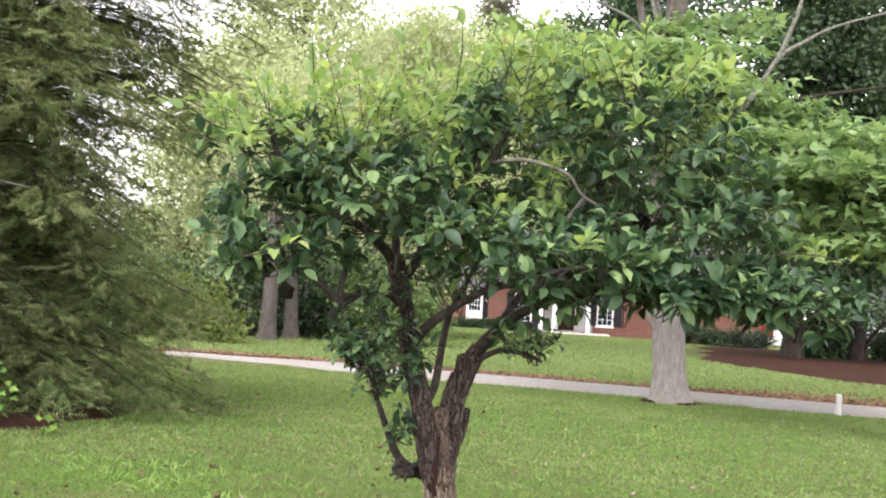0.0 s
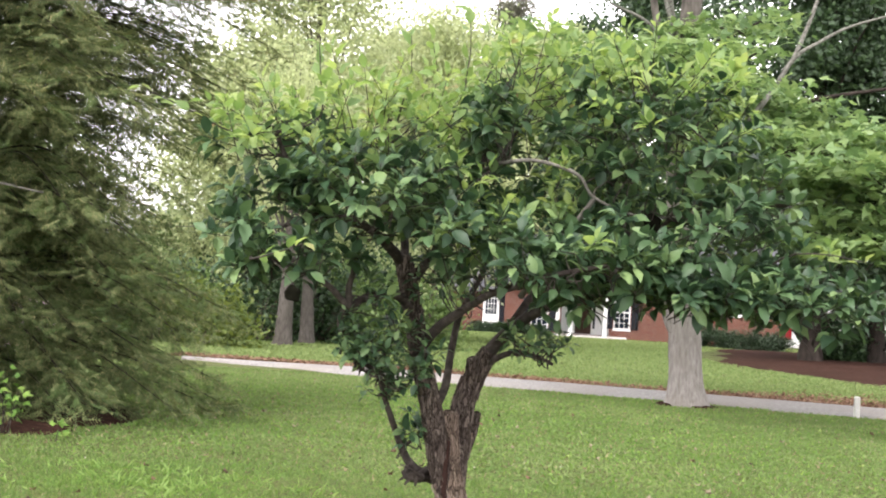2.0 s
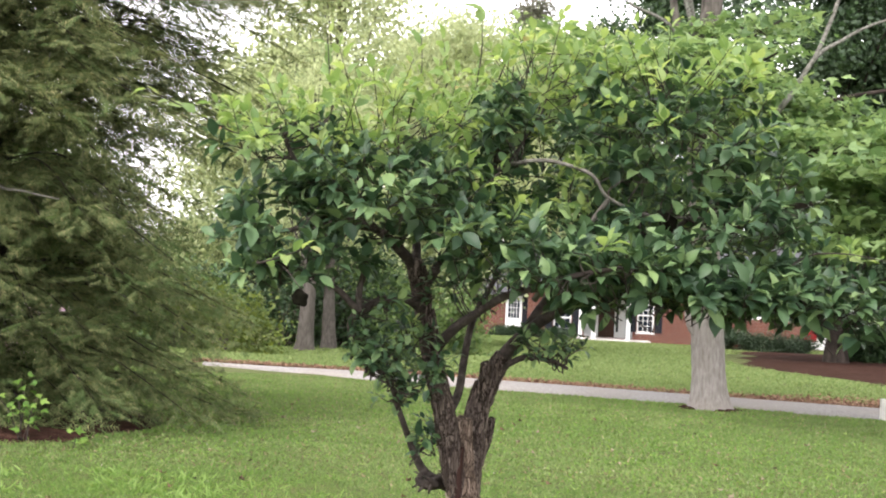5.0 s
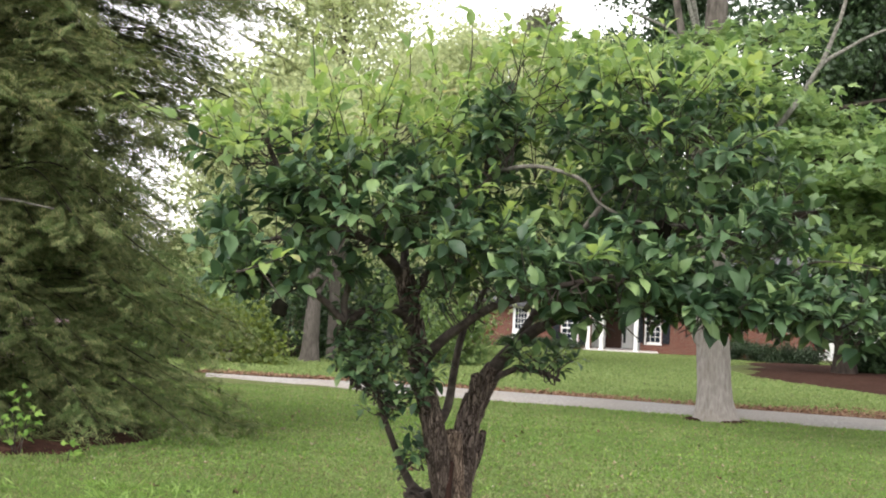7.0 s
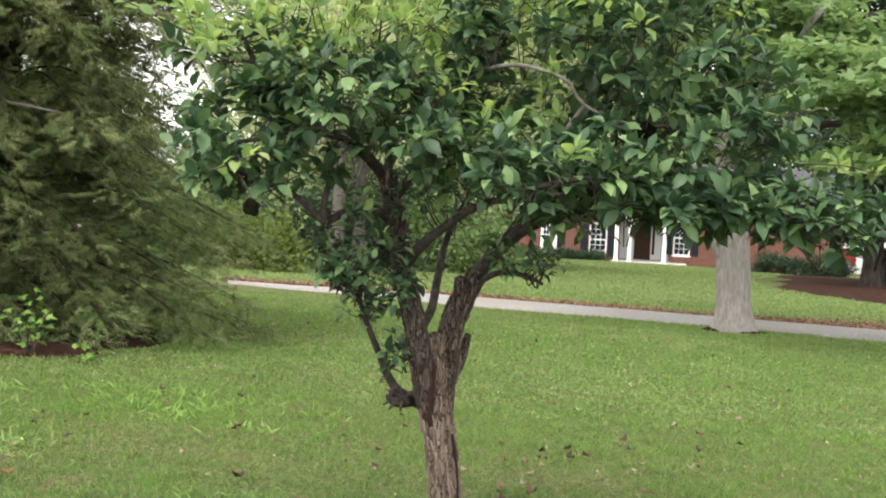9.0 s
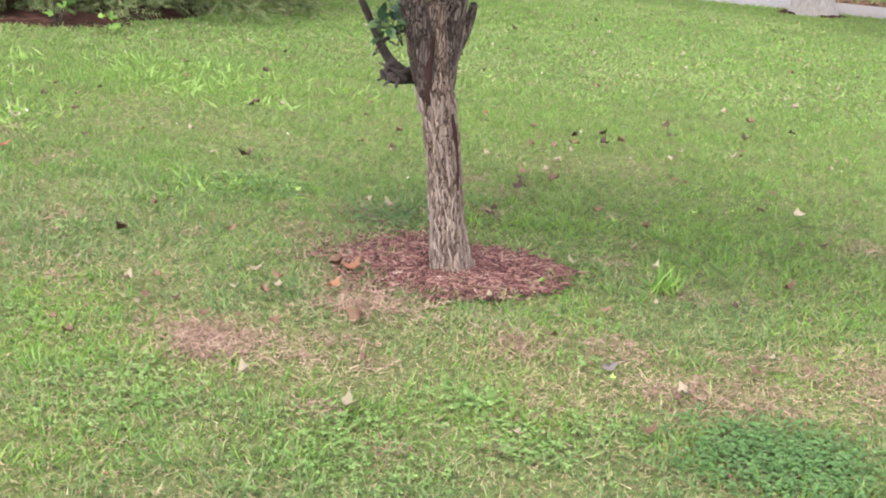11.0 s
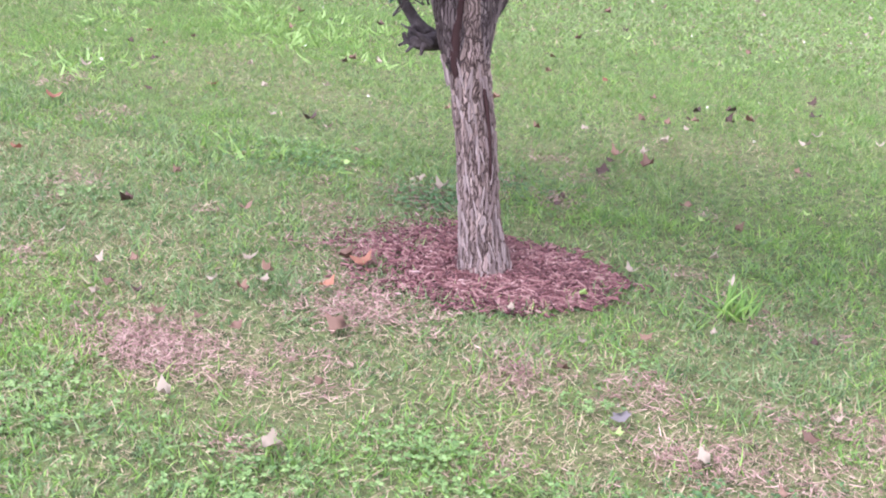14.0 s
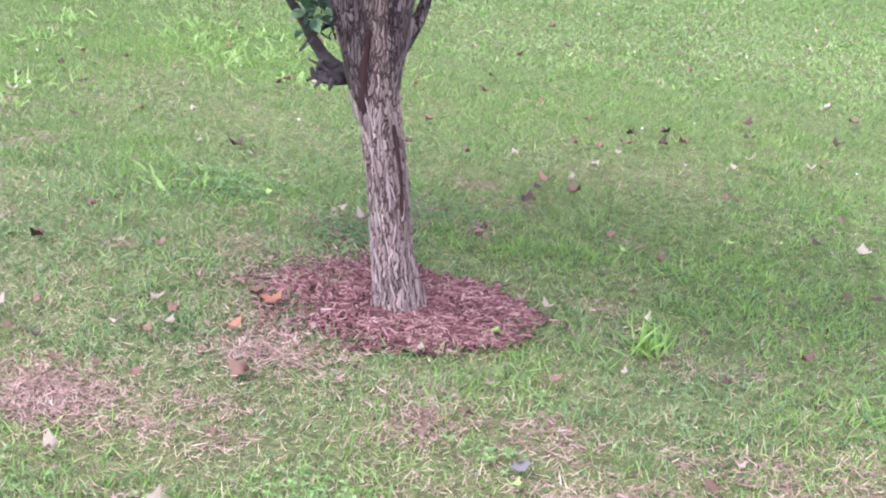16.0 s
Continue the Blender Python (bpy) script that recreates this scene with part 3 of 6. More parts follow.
plum_limb("limb", [(0.115, 5.13, 0.655), (0.041, 5.200, 0.648), (-0.029, 5.140, 0.698), (-0.067, 5.100, 0.765), (-0.086, 5.070, 0.823), (-0.127, 4.968, 0.968), (-0.150, 4.893, 1.068), (-0.205, 4.840, 1.128), (-0.267, 4.820, 1.160)], 0.030, 0.006, power=0.55, seed=11, rough=0.12)
plum_limb("limb", [(-0.071, 5.090, 0.780), (-0.021, 5.120, 0.815), (0.039, 5.170, 0.830)], 0.008, 0.006, seed=12)
plum_limb("limb", [(0.11, 5.13, 0.69), (0.039, 5.195, 0.670), (-0.007, 5.130, 0.664), (-0.039, 5.090, 0.668)], 0.042, 0.018, seed=13, rough=0.35, sides=22, n=30, label="broken knobby stub")
plum_limb("limb", [(-0.024, 5.105, 0.660), (-0.047, 5.105, 0.685), (-0.043, 5.120, 0.715)], 0.013, 0.011, seed=26, rough=0.35)
plum_limb("limb", [(-0.027, 5.105, 0.655), (-0.053, 5.085, 0.672), (-0.061, 5.080, 0.692)], 0.010, 0.005, seed=27, rough=0.35)
for k, (tip, r_) in enumerate((((-0.071, 5.070, 0.655), 0.008), ((-0.049, 5.075, 0.638), 0.009), ((-0.009, 5.090, 0.632), 0.010), ((-0.071, 5.080, 0.715), 0.006), ((-0.033, 5.060, 0.700), 0.008))):
    base = np.array([-0.029 + 0.012 * k, 5.105, 0.665])
    limb("twig_stub", [base, (base + tip) / 2 + [0, 0, 0.006], tip], r_ * 1.3, r_ * 0.4, n=8, sides=8, rough=0.3, seed=70 + k)
plum_limb("limb", [(0.165, 5.17, 0.76), (0.197, 5.22, 0.835), (0.212, 5.26, 0.915)], 0.024, 0.013, mat=M_STEMBARK, sides=20, ridges=7, n=26, seed=14, label="short cut stub")
plum_limb("limb", [(0.178, 5.19, 1.03), (0.184, 5.17, 1.10), (0.186, 5.165, 1.14)], 0.026, 0.022, mat=M_STEMBARK, sides=20, ridges=7, n=20, seed=15, label="short cut stub")
plum_limb("limb", [(-0.055, 5.1, 1.45), (0.052, 5.2, 1.62), (0.13, 5.27, 1.78), (0.175, 5.3, 1.93), (0.18, 5.38, 2.146)], 0.021, 0.008, seed=16)
plum_limb("limb", [(0.16, 5.29, 1.88), (0.22, 5.1, 1.90), (0.289, 4.9, 1.905), (0.406, 4.8, 1.908), (0.551, 4.78, 1.864), (0.621, 4.8, 1.782), (0.785, 4.85, 1.728), (1.0, 4.9, 1.74), (1.2, 4.95, 1.80)], 0.0095, 0.004, mat=M_GRAYLIMB, seed=17)
plum_limb("limb", [(0.621, 4.8, 1.782), (0.55, 4.86, 1.68), (0.47, 4.92, 1.56), (0.363, 5.05, 1.40)], 0.009, 0.012, mat=M_GRAYLIMB, seed=18)
plum_limb("limb", [(-0.104, 5.09, 1.50), (-0.15, 5.02, 1.56), (-0.242, 4.9, 1.644), (-0.40, 4.75, 1.69), (-0.50, 4.72, 1.85), (-0.56, 4.7, 1.98)], 0.024, 0.007, seed=19)
plum_limb("limb", [(-0.10, 5.09, 1.50), (-0.12, 5.2, 1.62), (-0.2, 5.4, 1.85), (-0.28, 5.5, 2.1)], 0.020, 0.006, seed=20)
plum_limb("limb", [(0.30, 5.2, 1.23), (0.42, 5.35, 1.42), (0.60, 5.45, 1.68), (0.75, 5.5, 1.95), (0.82, 5.5, 2.15)], 0.018, 0.006, seed=21)
plum_limb("limb", [(0.60, 4.97, 1.41), (0.78, 5.05, 1.58), (0.98, 5.1, 1.80), (1.10, 5.1, 2.0)], 0.014, 0.006, seed=22)
plum_limb("limb", [(-0.242, 4.9, 1.64), (-0.45, 5.1, 1.66), (-0.65, 5.2, 1.62), (-0.80, 5.1, 1.60)], 0.014, 0.006, seed=23)
plum_limb("limb", [(0.212, 5.24, 1.10), (0.33, 5.15, 1.17), (0.44, 5.05, 1.17), (0.50, 5.0, 1.15)], 0.014, 0.006, seed=24)

# loose plates of bark on the trunk and the two stems
M_PLATE = material("bark_plate", [(0.12, (0.070, 0.052, 0.042)), (0.5, (0.130, 0.100, 0.082)), (0.95, (0.215, 0.176, 0.146))], 0.95, 90.0, 1.0, 160.0, per="object", stretch=(1, 1, 0.25), dist=0.006)
M_PLATE_REST = material("bark_plate_rear", [(0.12, (0.0583, 0.0410, 0.0313)), (0.5, (0.1219, 0.0900, 0.0708)), (0.95, (0.2014, 0.1560, 0.1242))], 0.95, 90.0, 1.0, 160.0, per="island", stretch=(1, 1, 0.25), dist=0.006)
# stem plates take the same shade-darkened tones as the stem bark
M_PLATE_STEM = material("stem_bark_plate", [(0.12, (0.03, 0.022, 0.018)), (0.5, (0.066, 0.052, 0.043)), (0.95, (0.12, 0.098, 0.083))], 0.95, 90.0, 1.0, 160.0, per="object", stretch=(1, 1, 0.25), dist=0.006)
g = np.random.default_rng(61)
PLATES = []
for k in range(6):
    a = np.linspace(0, 2 * np.pi, 10, endpoint=False) + g.uniform(-0.15, 0.15, 10)
    ex, ey = np.sign(np.cos(a)) * np.abs(np.cos(a)) ** 0.6, np.sign(np.sin(a)) * np.abs(np.sin(a)) ** 0.75
    ox, oy = 0.5 * ex * g.uniform(0.7, 1.1, 10), 0.5 * ey * g.uniform(0.8, 1.1, 10)
    low = np.stack([ox, oy, np.full(10, -0.6)], -1)
    rim = np.stack([ox * 0.97, oy * 0.98, 0.45 + 0.5 * np.clip(oy, -0.5, 0.5) * g.uniform(-1, 1) + g.uniform(-0.15, 0.15, 10)], -1)
    top = np.stack([ox * 0.55, oy * 0.8, 0.85 + g.uniform(-0.2, 0.2, 10)], -1)
    vv = np.vstack([low, rim, top, [[0, 0.42, 0.9]], [[0, -0.42, 0.85]]])
    ff = []
    for q in range(2):
        ff += [(q * 10 + j, q * 10 + (j + 1) % 10, q * 10 + 10 + (j + 1) % 10, q * 10 + 10 + j) for j in range(10)]
    ff += [(20, 21, 29, 29), (21, 22, 28, 29), (22, 23, 27, 28), (23, 24, 26, 27), (24, 25, 26, 26)]
    ff = [tuple(dict.fromkeys(q)) for q in ff]
    ff = [t for q in ff for t in ([q] if len(q) == 3 else [(q[0], q[1], q[2]), (q[0], q[2], q[3])])]
    PLATES.append((vv, np.array(ff), fast_mesh("bark_plate", vv, ff, M_PLATE), fast_mesh("stem_bark_plate", vv, ff, M_PLATE_STEM)))
spots = []
for line, radius, count, top in ((TRUNK_LINE, TRUNK_RAD, 330, 0.60), (spline(STEM_A, 60), 0.048 - 0.019 * np.linspace(0, 1, 60), 100, 1.15), (spline(STEM_B, 60), 0.052 - 0.013 * np.linspace(0, 1, 60), 100, 1.05)):
    ok = np.where((line[:, 2] > -0.02) & (line[:, 2] < top))[0]
    for k in range(count):
        i = ok[int((k + g.random()) / count * len(ok)) % len(ok)]
        i = min(max(i, 1), len(line) - 2)
        a = k * 2.39996 + g.normal() * 0.25
        up = Vector(line[i + 1] - line[i - 1]).normalized()
        out = Vector((math.cos(a), math.sin(a), 0))
        out = (out - up * out.dot(up)).normalized()
        lean_ = up + up.cross(out) * g.normal() * 0.14 + out * g.normal() * 0.03
        spots.append((Vector(line[i]) + out * float(radius[i]) * 1.035, lean_.normalized(), out, g.uniform(0.004, 0.011), g.uniform(0.025, 0.095), g.uniform(0.002, 0.007), int(g.integers(6))))
spots.sort(key=lambda q: q[2].y)
rest_v = []
for k, (at, up, out, w_, h_, t_, which) in enumerate(spots):
    m = Matrix((up.cross(out), up, out)).transposed().to_4x4() @ Matrix.Diagonal((w_, h_, t_, 1))
    if k < 300:
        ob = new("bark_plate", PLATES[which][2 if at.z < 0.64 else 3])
        ob.parent = plum
        ob.matrix_basis = Matrix.Translation(at - plum.location) @ m
    else:
        mm = np.array(Matrix.Translation(at) @ m)
        rest_v.append((PLATES[which][0] @ mm[:3, :3].T + mm[:3, 3], PLATES[which][1]))
v, f = join(rest_v)
part("rear_bark_plates", fast_mesh("rear_bark_plates", v, f, M_PLATE_REST), M_PLATE_REST, plum, "", "stuff")

# crown: centre, half sizes, shoots, share of young leaves
CLUMPS = [
    ((-0.54, 4.70, 1.63), (0.20, 0.34, 0.12), 36, 0.03), ((-0.16, 4.82, 1.76), (0.37, 0.46, 0.13), 60, 0.07),
    ((-0.55, 4.85, 1.94), (0.22, 0.38, 0.12), 24, 0.9), ((-0.22, 5.02, 2.00), (0.38, 0.48, 0.14), 50, 0.9),
    ((0.22, 5.08, 2.04), (0.13, 0.24, 0.15), 22, 0.1), ((0.33, 5.12, 2.22), (0.22, 0.40, 0.13), 26, 0.8),
    ((0.42, 5.06, 1.68), (0.26, 0.26, 0.17), 24, 0.4), ((0.14, 4.80, 1.60), (0.24, 0.40, 0.07), 22, 0.05),
    ((0.86, 5.00, 1.98), (0.35, 0.46, 0.17), 52, 0.12), ((0.84, 5.08, 2.19), (0.34, 0.42, 0.10), 30, 0.7),
    ((0.92, 4.90, 1.64), (0.36, 0.42, 0.16), 54, 0.04), ((1.20, 4.95, 1.80), (0.20, 0.34, 0.14), 18, 0.1),
    # lowest clumps get no young leaves, darkening the crown's underside as shade would
    ((0.80, 4.76, 1.455), (0.42, 0.34, 0.07), 54, 0.0), ((0.36, 4.72, 1.50), (0.20, 0.30, 0.06), 18, 0.1), ((1.05, 4.74, 1.425), (0.24, 0.24, 0.05), 22, 0.0),
    ((1.40, 4.83, 1.44), (0.18, 0.24, 0.12), 42, 0.05), ((0.45, 5.32, 1.90), (0.24, 0.22, 0.16), 16, 0.3), ((1.24, 4.78, 1.44), (0.16, 0.22, 0.06), 14, 0.0),
    ((-0.20, 4.84, 1.18), (0.11, 0.11, 0.09), 27, 0.0), ((-0.08, 4.92, 1.14), (0.11, 0.12, 0.16), 42, 0.08), ((-0.25, 4.83, 1.14), (0.06, 0.05, 0.05), 8, 0.0), ((-0.13, 4.89, 1.02), (0.05, 0.06, 0.06), 7, 0.0),
    ((0.43, 5.04, 1.20), (0.12, 0.11, 0.07), 20, 0.0), ((-0.03, 5.08, 0.83), (0.04, 0.03, 0.07), 9, 0.0), ((-0.42, 4.70, 1.50), (0.20, 0.22, 0.06), 18, 0.0), ((-0.52, 4.58, 1.47), (0.15, 0.18, 0.06), 14, 0.0), ((0.02, 5.0, 1.45), (0.05, 0.08, 0.1), 8, 0.0),
    ((0.52, 4.42, 1.54), (0.22, 0.12, 0.08), 13, 0.1), ((-0.20, 4.82, 1.36), (0.10, 0.10, 0.09), 12, 0.05), ((0.16, 4.85, 1.42), (0.10, 0.12, 0.08), 9, 0.05),
]
nodes = np.concatenate(PLUM_LIMBS)
g = np.random.default_rng(11)
leaf_p, leaf_d, leaf_n, leaf_s, leaf_y, twigs = [], [], [], [], [], []
for centre, half, count, young in CLUMPS:
    c, h = np.array(centre), np.array(half)
    for _ in range(int(count * 1.75) if half[0] > 0.2 else count):
        q = unit(g.normal(size=3)) * g.uniform(0.30, 1.0) ** 0.5
        base = c + q * h
        is_young = g.random() < young * (1.35 if q[2] > -0.1 else 0.6)
        out = unit(q * np.array([1, 1, 0.3]) + np.array([0, 0, 0.55]) + g.normal(size=3) * 0.35)
        length = g.uniform(0.05, 0.13) * (1.5 if is_young else 1.0) * min(1.0, 0.4 + h[0] * 1.8)
        tip = base + out * length
        near = nodes[np.argmin(((nodes - base) ** 2).sum(1) + 0.3 * np.maximum(nodes[:, 2] - base[2], 0))]
        if np.linalg.norm(near - base) < 0.17:
            mid = (near + base) / 2 + np.array([0, 0, -0.02]) + g.normal(size=3) * 0.02
            twigs.append(tube(spline([near, mid, base, tip], 9), np.linspace(0.0034, 0.0012, 9), 5, cap=False))
        else:
            twigs.append(tube(spline([base - out * 0.1, base, tip], 6), np.linspace(0.0024, 0.0012, 6), 5, cap=False))
        side = unit(np.cross(out, [0.3, 0.2, 0.9]))
        up = np.cross(side, out)
        k = int(g.integers(8, 12)) if h[0] > 0.12 else int(g.integers(5, 9))
        for i in range(k):
            u = (i + 0.6) / k
            a = i * 2.4 + g.uniform(0, 0.8)
            spread = math.cos(a) * side + math.sin(a) * up
            d = unit(out * (0.15 + 0.55 * u) + spread * (1.0 - 0.35 * u) + np.array([0, 0, 0.14 if is_young else -0.08]) + g.normal(size=3) * 0.24)
            leaf_p.append(base + out * length * (0.15 + 0.85 * u) + d * 0.014)
            leaf_d.append(d)
            leaf_n.append(unit(np.array([0, 0, 1.0]) + out * 0.35 + g.normal(size=3) * 0.34))
            leaf_s.append((1.0 if h[0] > 0.12 else 0.68) * g.uniform(0.050, 0.092) * (0.84 if is_young else 1.0) * (0.78 + 0.22 * math.sin(math.pi * min(1, u + 0.1))))
            leaf_y.append(is_young)
# two long stray shoots and thin upright sprouts above the crown
STRAYS = [((-0.70, 4.75, 1.95), (-1.05, 4.65, 2.10), 8), ((0.10, 5.2, 2.2), (0.10, 5.2, 2.52), 7), ((0.16, 5.25, 2.2), (0.24, 5.25, 2.50), 7), ((-0.45, 5.0, 2.05), (-0.47, 5.0, 2.38), 8), ((-0.15, 5.1, 2.1), (-0.12, 5.1, 2.40), 8), ((0.0, 5.0, 2.1), (-0.02, 4.95, 2.36), 8), ((0.78, 5.0, 2.15), (0.80, 5.0, 2.36), 7), ((0.95, 5.1, 2.12), (1.02, 5.1, 2.30), 7), ((-0.52, 4.3, 1.50), (-0.30, 4.08, 1.56), 7), ((1.3, 4.8, 1.6), (1.58, 4.75, 1.60), 9), ((0.35, 5.1, 2.1), (0.42, 5.1, 2.34), 7)]
for a0, b0, k in STRAYS:
    a0, b0 = np.array(a0), np.array(b0)
    near = nodes[np.argmin(((nodes - a0) ** 2).sum(1))]
    path = spline([near, a0, (a0 + b0) / 2 + g.normal(size=3) * 0.012, b0], 12)
    twigs.append(tube(path, np.linspace(0.005, 0.0014, 12), 5, cap=False))
    for i in range(k):
        u = (i + 1) / k
        d = unit(unit(b0 - a0) * 0.7 + g.normal(size=3) * 0.6 + np.array([0, 0, 0.1]))
        leaf_p.append(a0 + (b0 - a0) * u)
        leaf_d.append(d)
        leaf_n.append(unit(np.array([0, -0.2, 1.0]) + g.normal(size=3) * 0.4))
        leaf_s.append(g.uniform(0.045, 0.075))
        leaf_y.append(True)
leaf_p, leaf_d, leaf_n, leaf_s, leaf_y = (np.array(a) for a in (leaf_p, leaf_d, leaf_n, leaf_s, leaf_y))
v, f = join(twigs)
part("twig_growth", fast_mesh("twig_growth", v, f, M_LIMB, True), M_LIMB, plum, "thin brown twigs", "stuff")
front = np.argsort(leaf_p[:, 1] + 10 * leaf_y)[:300]
rest = np.setdiff1d(np.arange(len(leaf_p)), front)
for name, sel, mat, label in (("foliage", rest[~leaf_y[rest]], M_LEAF, "glossy dark green leaves"), ("young_foliage", rest[leaf_y[rest]], M_YOUNG, "yellow-green young leaves, some tinged red")):
    v, f = scatter(LEAF_V, LEAF_F, leaf_p[sel], leaf_d[sel], leaf_n[sel], leaf_s[sel])
    part(name, fast_mesh(name, v, f, mat, True), mat, plum, label, "stuff")
leaf_mesh = fast_mesh("leaf", LEAF_V, LEAF_F, M_LEAF_O, True)
root = Vector(plum.location)
for i in front:
    y = Vector(leaf_d[i])
    x = y.cross(Vector(leaf_n[i])).normalized()
    zz = x.cross(y)
    m = Matrix((x, y, zz)).transposed().to_4x4()
    ob = new("leaf", leaf_mesh)
    ob.parent = plum
    ob.matrix_basis = Matrix.Translation(Vector(leaf_p[i]) - root) @ m @ Matrix.Scale(float(leaf_s[i]), 4)

# dark withered leaves left hanging
M_WITHER = material("withered_leaf", [(0.3, (0.003, 0.003, 0.002)), (0.7, (0.009, 0.009, 0.006))], 0.9, 60.0, 0.3, spec=0.0, dist=0.003)
for at, r_ in (((-0.354, 4.212, 1.398), 0.029), ((0.833, 4.798, 1.706), 0.034)):
    bm = bmesh.new()
    bmesh.ops.create_icosphere(bm, subdivisions=3, radius=1.0)
    for q in bm.verts:
        w_ = 1 + 0.12 * math.sin(4 * q.co.x + 2 * q.co.z + 1) + 0.07 * math.sin(6 * q.co.z)
        q.co = Vector(at) + Vector((q.co.x * r_, q.co.y * r_ * 0.3, q.co.z * r_ * 0.95)) * w_
    for fc in bm.faces:
        fc.smooth = True
    part("withered_leaf", bm, M_WITHER, plum, "dark withered leaf")
    near = nodes[np.argmin(((nodes - np.array(at)) ** 2).sum(1))]
    v, f = tube(spline([near, (near + np.array(at)) / 2 + [0, 0, 0.03], np.array(at) + [0, 0, r_]], 8), np.linspace(0.003, 0.0018, 8), 5)
    part("stalk", fast_mesh("stalk", v, f, M_LIMB, True), M_LIMB, plum)

# ---- trees behind ----
BLOB_V = [(-0.32, 0.15, 0.06), (0, 0, 0), (0.32, 0.15, 0.06), (0.30, 0.62, 0.02), (0, 1.0, -0.1), (-0.30, 0.62, 0.02)]
BLOB_F = [(0, 1, 4, 5), (1, 2, 3, 4)]
KITE_V, KITE_F = [(0, 0, 0), (0.40, 0.45, 0.08), (0, 1.0, -0.08), (-0.40, 0.42, 0.06)], [(0, 1, 2, 3)]


def broad_tree(name, x, y, height, spread, leaf_mat, bark, label, leaves=9000, leaf=0.16, low=0.3, trunk=0.2, lean=0.0, clumps=90, seed=1, clump=0.55, group="", flat=0.6):
    """A tapered trunk with limbs, and a crown of many leaf clumps with gaps between."""
    g = np.random.default_rng(seed)
    z0 = float(gz(x, y))
    tree = thing(name, (x, y, z0), label, "tree", group)
    top = np.array([x + lean * height, y, z0 + height * 0.9])
    tp = spline([(x, y, z0 - 0.1), (x + lean * height * 0.3 + g.normal() * 0.1, y, z0 + height * 0.35), top], 24)
    s = np.linspace(0, 1, 24)
    v, f = tube(tp, trunk * ((1 - s) ** 0.8 * 0.95 + 0.05) + trunk * 0.35 * np.exp(-s * 24), 14, 0.05, 5, seed)
    part("trunk", fast_mesh("trunk", v, f, bark, True), bark, tree)
    ps, limbs = [], []
    for k in range(clumps):
        u = low + (1 - low) * g.random() ** 0.8
        prof = math.sin(math.pi * min(1, 0.18 + 0.78 * ((u - low) / (1 - low)))) ** 0.7
        a = g.uniform(0, 2 * np.pi)
        r = spread * prof * g.uniform(0.05, 1.05)
        c = np.array([x + lean * height * u + r * math.cos(a), y + r * math.sin(a), z0 + height * u + g.normal() * 0.1 * height * 0.3])
        start = tp[int(min(23, max(1, 23 * max(low * 0.6, u - 0.12 - 0.15 * g.random()))))]
        if k < 28:
            limbs.append(tube(spline([start, (start + c) / 2 + [0, 0, 0.06 * height * g.uniform(-0.3, 1)], c], 8), np.linspace(trunk * 0.16, 0.010, 8), 5, cap=False))
        n = max(8, int(1.75 * leaves / clumps * g.uniform(0.5, 1.5)))
        ps.append(c + g.normal(size=(n, 3)) * np.array([1, 1, flat]) * clump * g.uniform(0.6, 1.25))
    v, f = join(limbs)
    part("limb_growth", fast_mesh("limb_growth", v, f, bark, True), bark, tree, "", "stuff")
    ps = np.concatenate(ps)
    d = unit(g.normal(size=ps.shape) + [0, 0, -0.25])
    v, f = scatter(KITE_V, KITE_F, ps, d, unit(g.normal(size=ps.shape) + [0, 0, 0.5]), 0.78 * leaf * g.uniform(0.6, 1.3, len(ps)))
    part("crown", fast_mesh("crown", v, f, leaf_mat), leaf_mat, tree, "", "stuff")
    return tree


def shrub(name, x, y, rx_, ry_, h, mat, label, leaves=2500, leaf=0.10, seed=1, group="", hole=0.0):
    """A low shrub: stems from the ground and a lumpy shell of leaves."""
    g = np.random.default_rng(seed)
    z0 = float(gz(x, y))
    bush = thing(name, (x, y, z0), label, "shrub", group)
    stems, ps = [], []
    for k in range(26):
        a, e = g.uniform(0, 2 * np.pi), g.uniform(0.1, 1.0)
        q = np.array([math.cos(a) * math.sqrt(1 - (e - 0.3) ** 2 * 0.8) * rx_, math.sin(a) * math.sqrt(1 - (e - 0.3) ** 2 * 0.8) * ry_, e * h]) * g.uniform(0.6, 0.95)
        c = np.array([x, y, z0]) + q
        stems.append(tube(spline([(x + q[0] * 0.15, y + q[1] * 0.15, z0 - 0.03), np.array([x, y, z0]) + q * [0.5, 0.5, 0.65], c], 6), np.linspace(0.02, 0.006, 6), 5, cap=False))
        n = leaves // 26
        ps.append(c + g.normal(size=(n, 3)) * np.array([rx_ * 0.22, ry_ * 0.22, h * 0.14]))
    v, f = join(stems)
    part("stem_growth", fast_mesh("stem_growth", v, f, M_FARBARK, True), M_FARBARK, bush, "", "stuff")
    ps = np.concatenate(ps)
    ps[:, 2] = np.maximum(ps[:, 2], z0 + 0.03)
    d = unit(g.normal(size=ps.shape) + [0, 0, 0.2])
    v, f = scatter(BLOB_V, BLOB_F, ps, d, unit(g.normal(size=ps.shape) * 0.8 + [0, 0, 1.0]), leaf * g.uniform(0.6, 1.3, len(ps)))
    part("crown", fast_mesh("crown", v, f, mat), mat, bush, "", "stuff")
    return bush


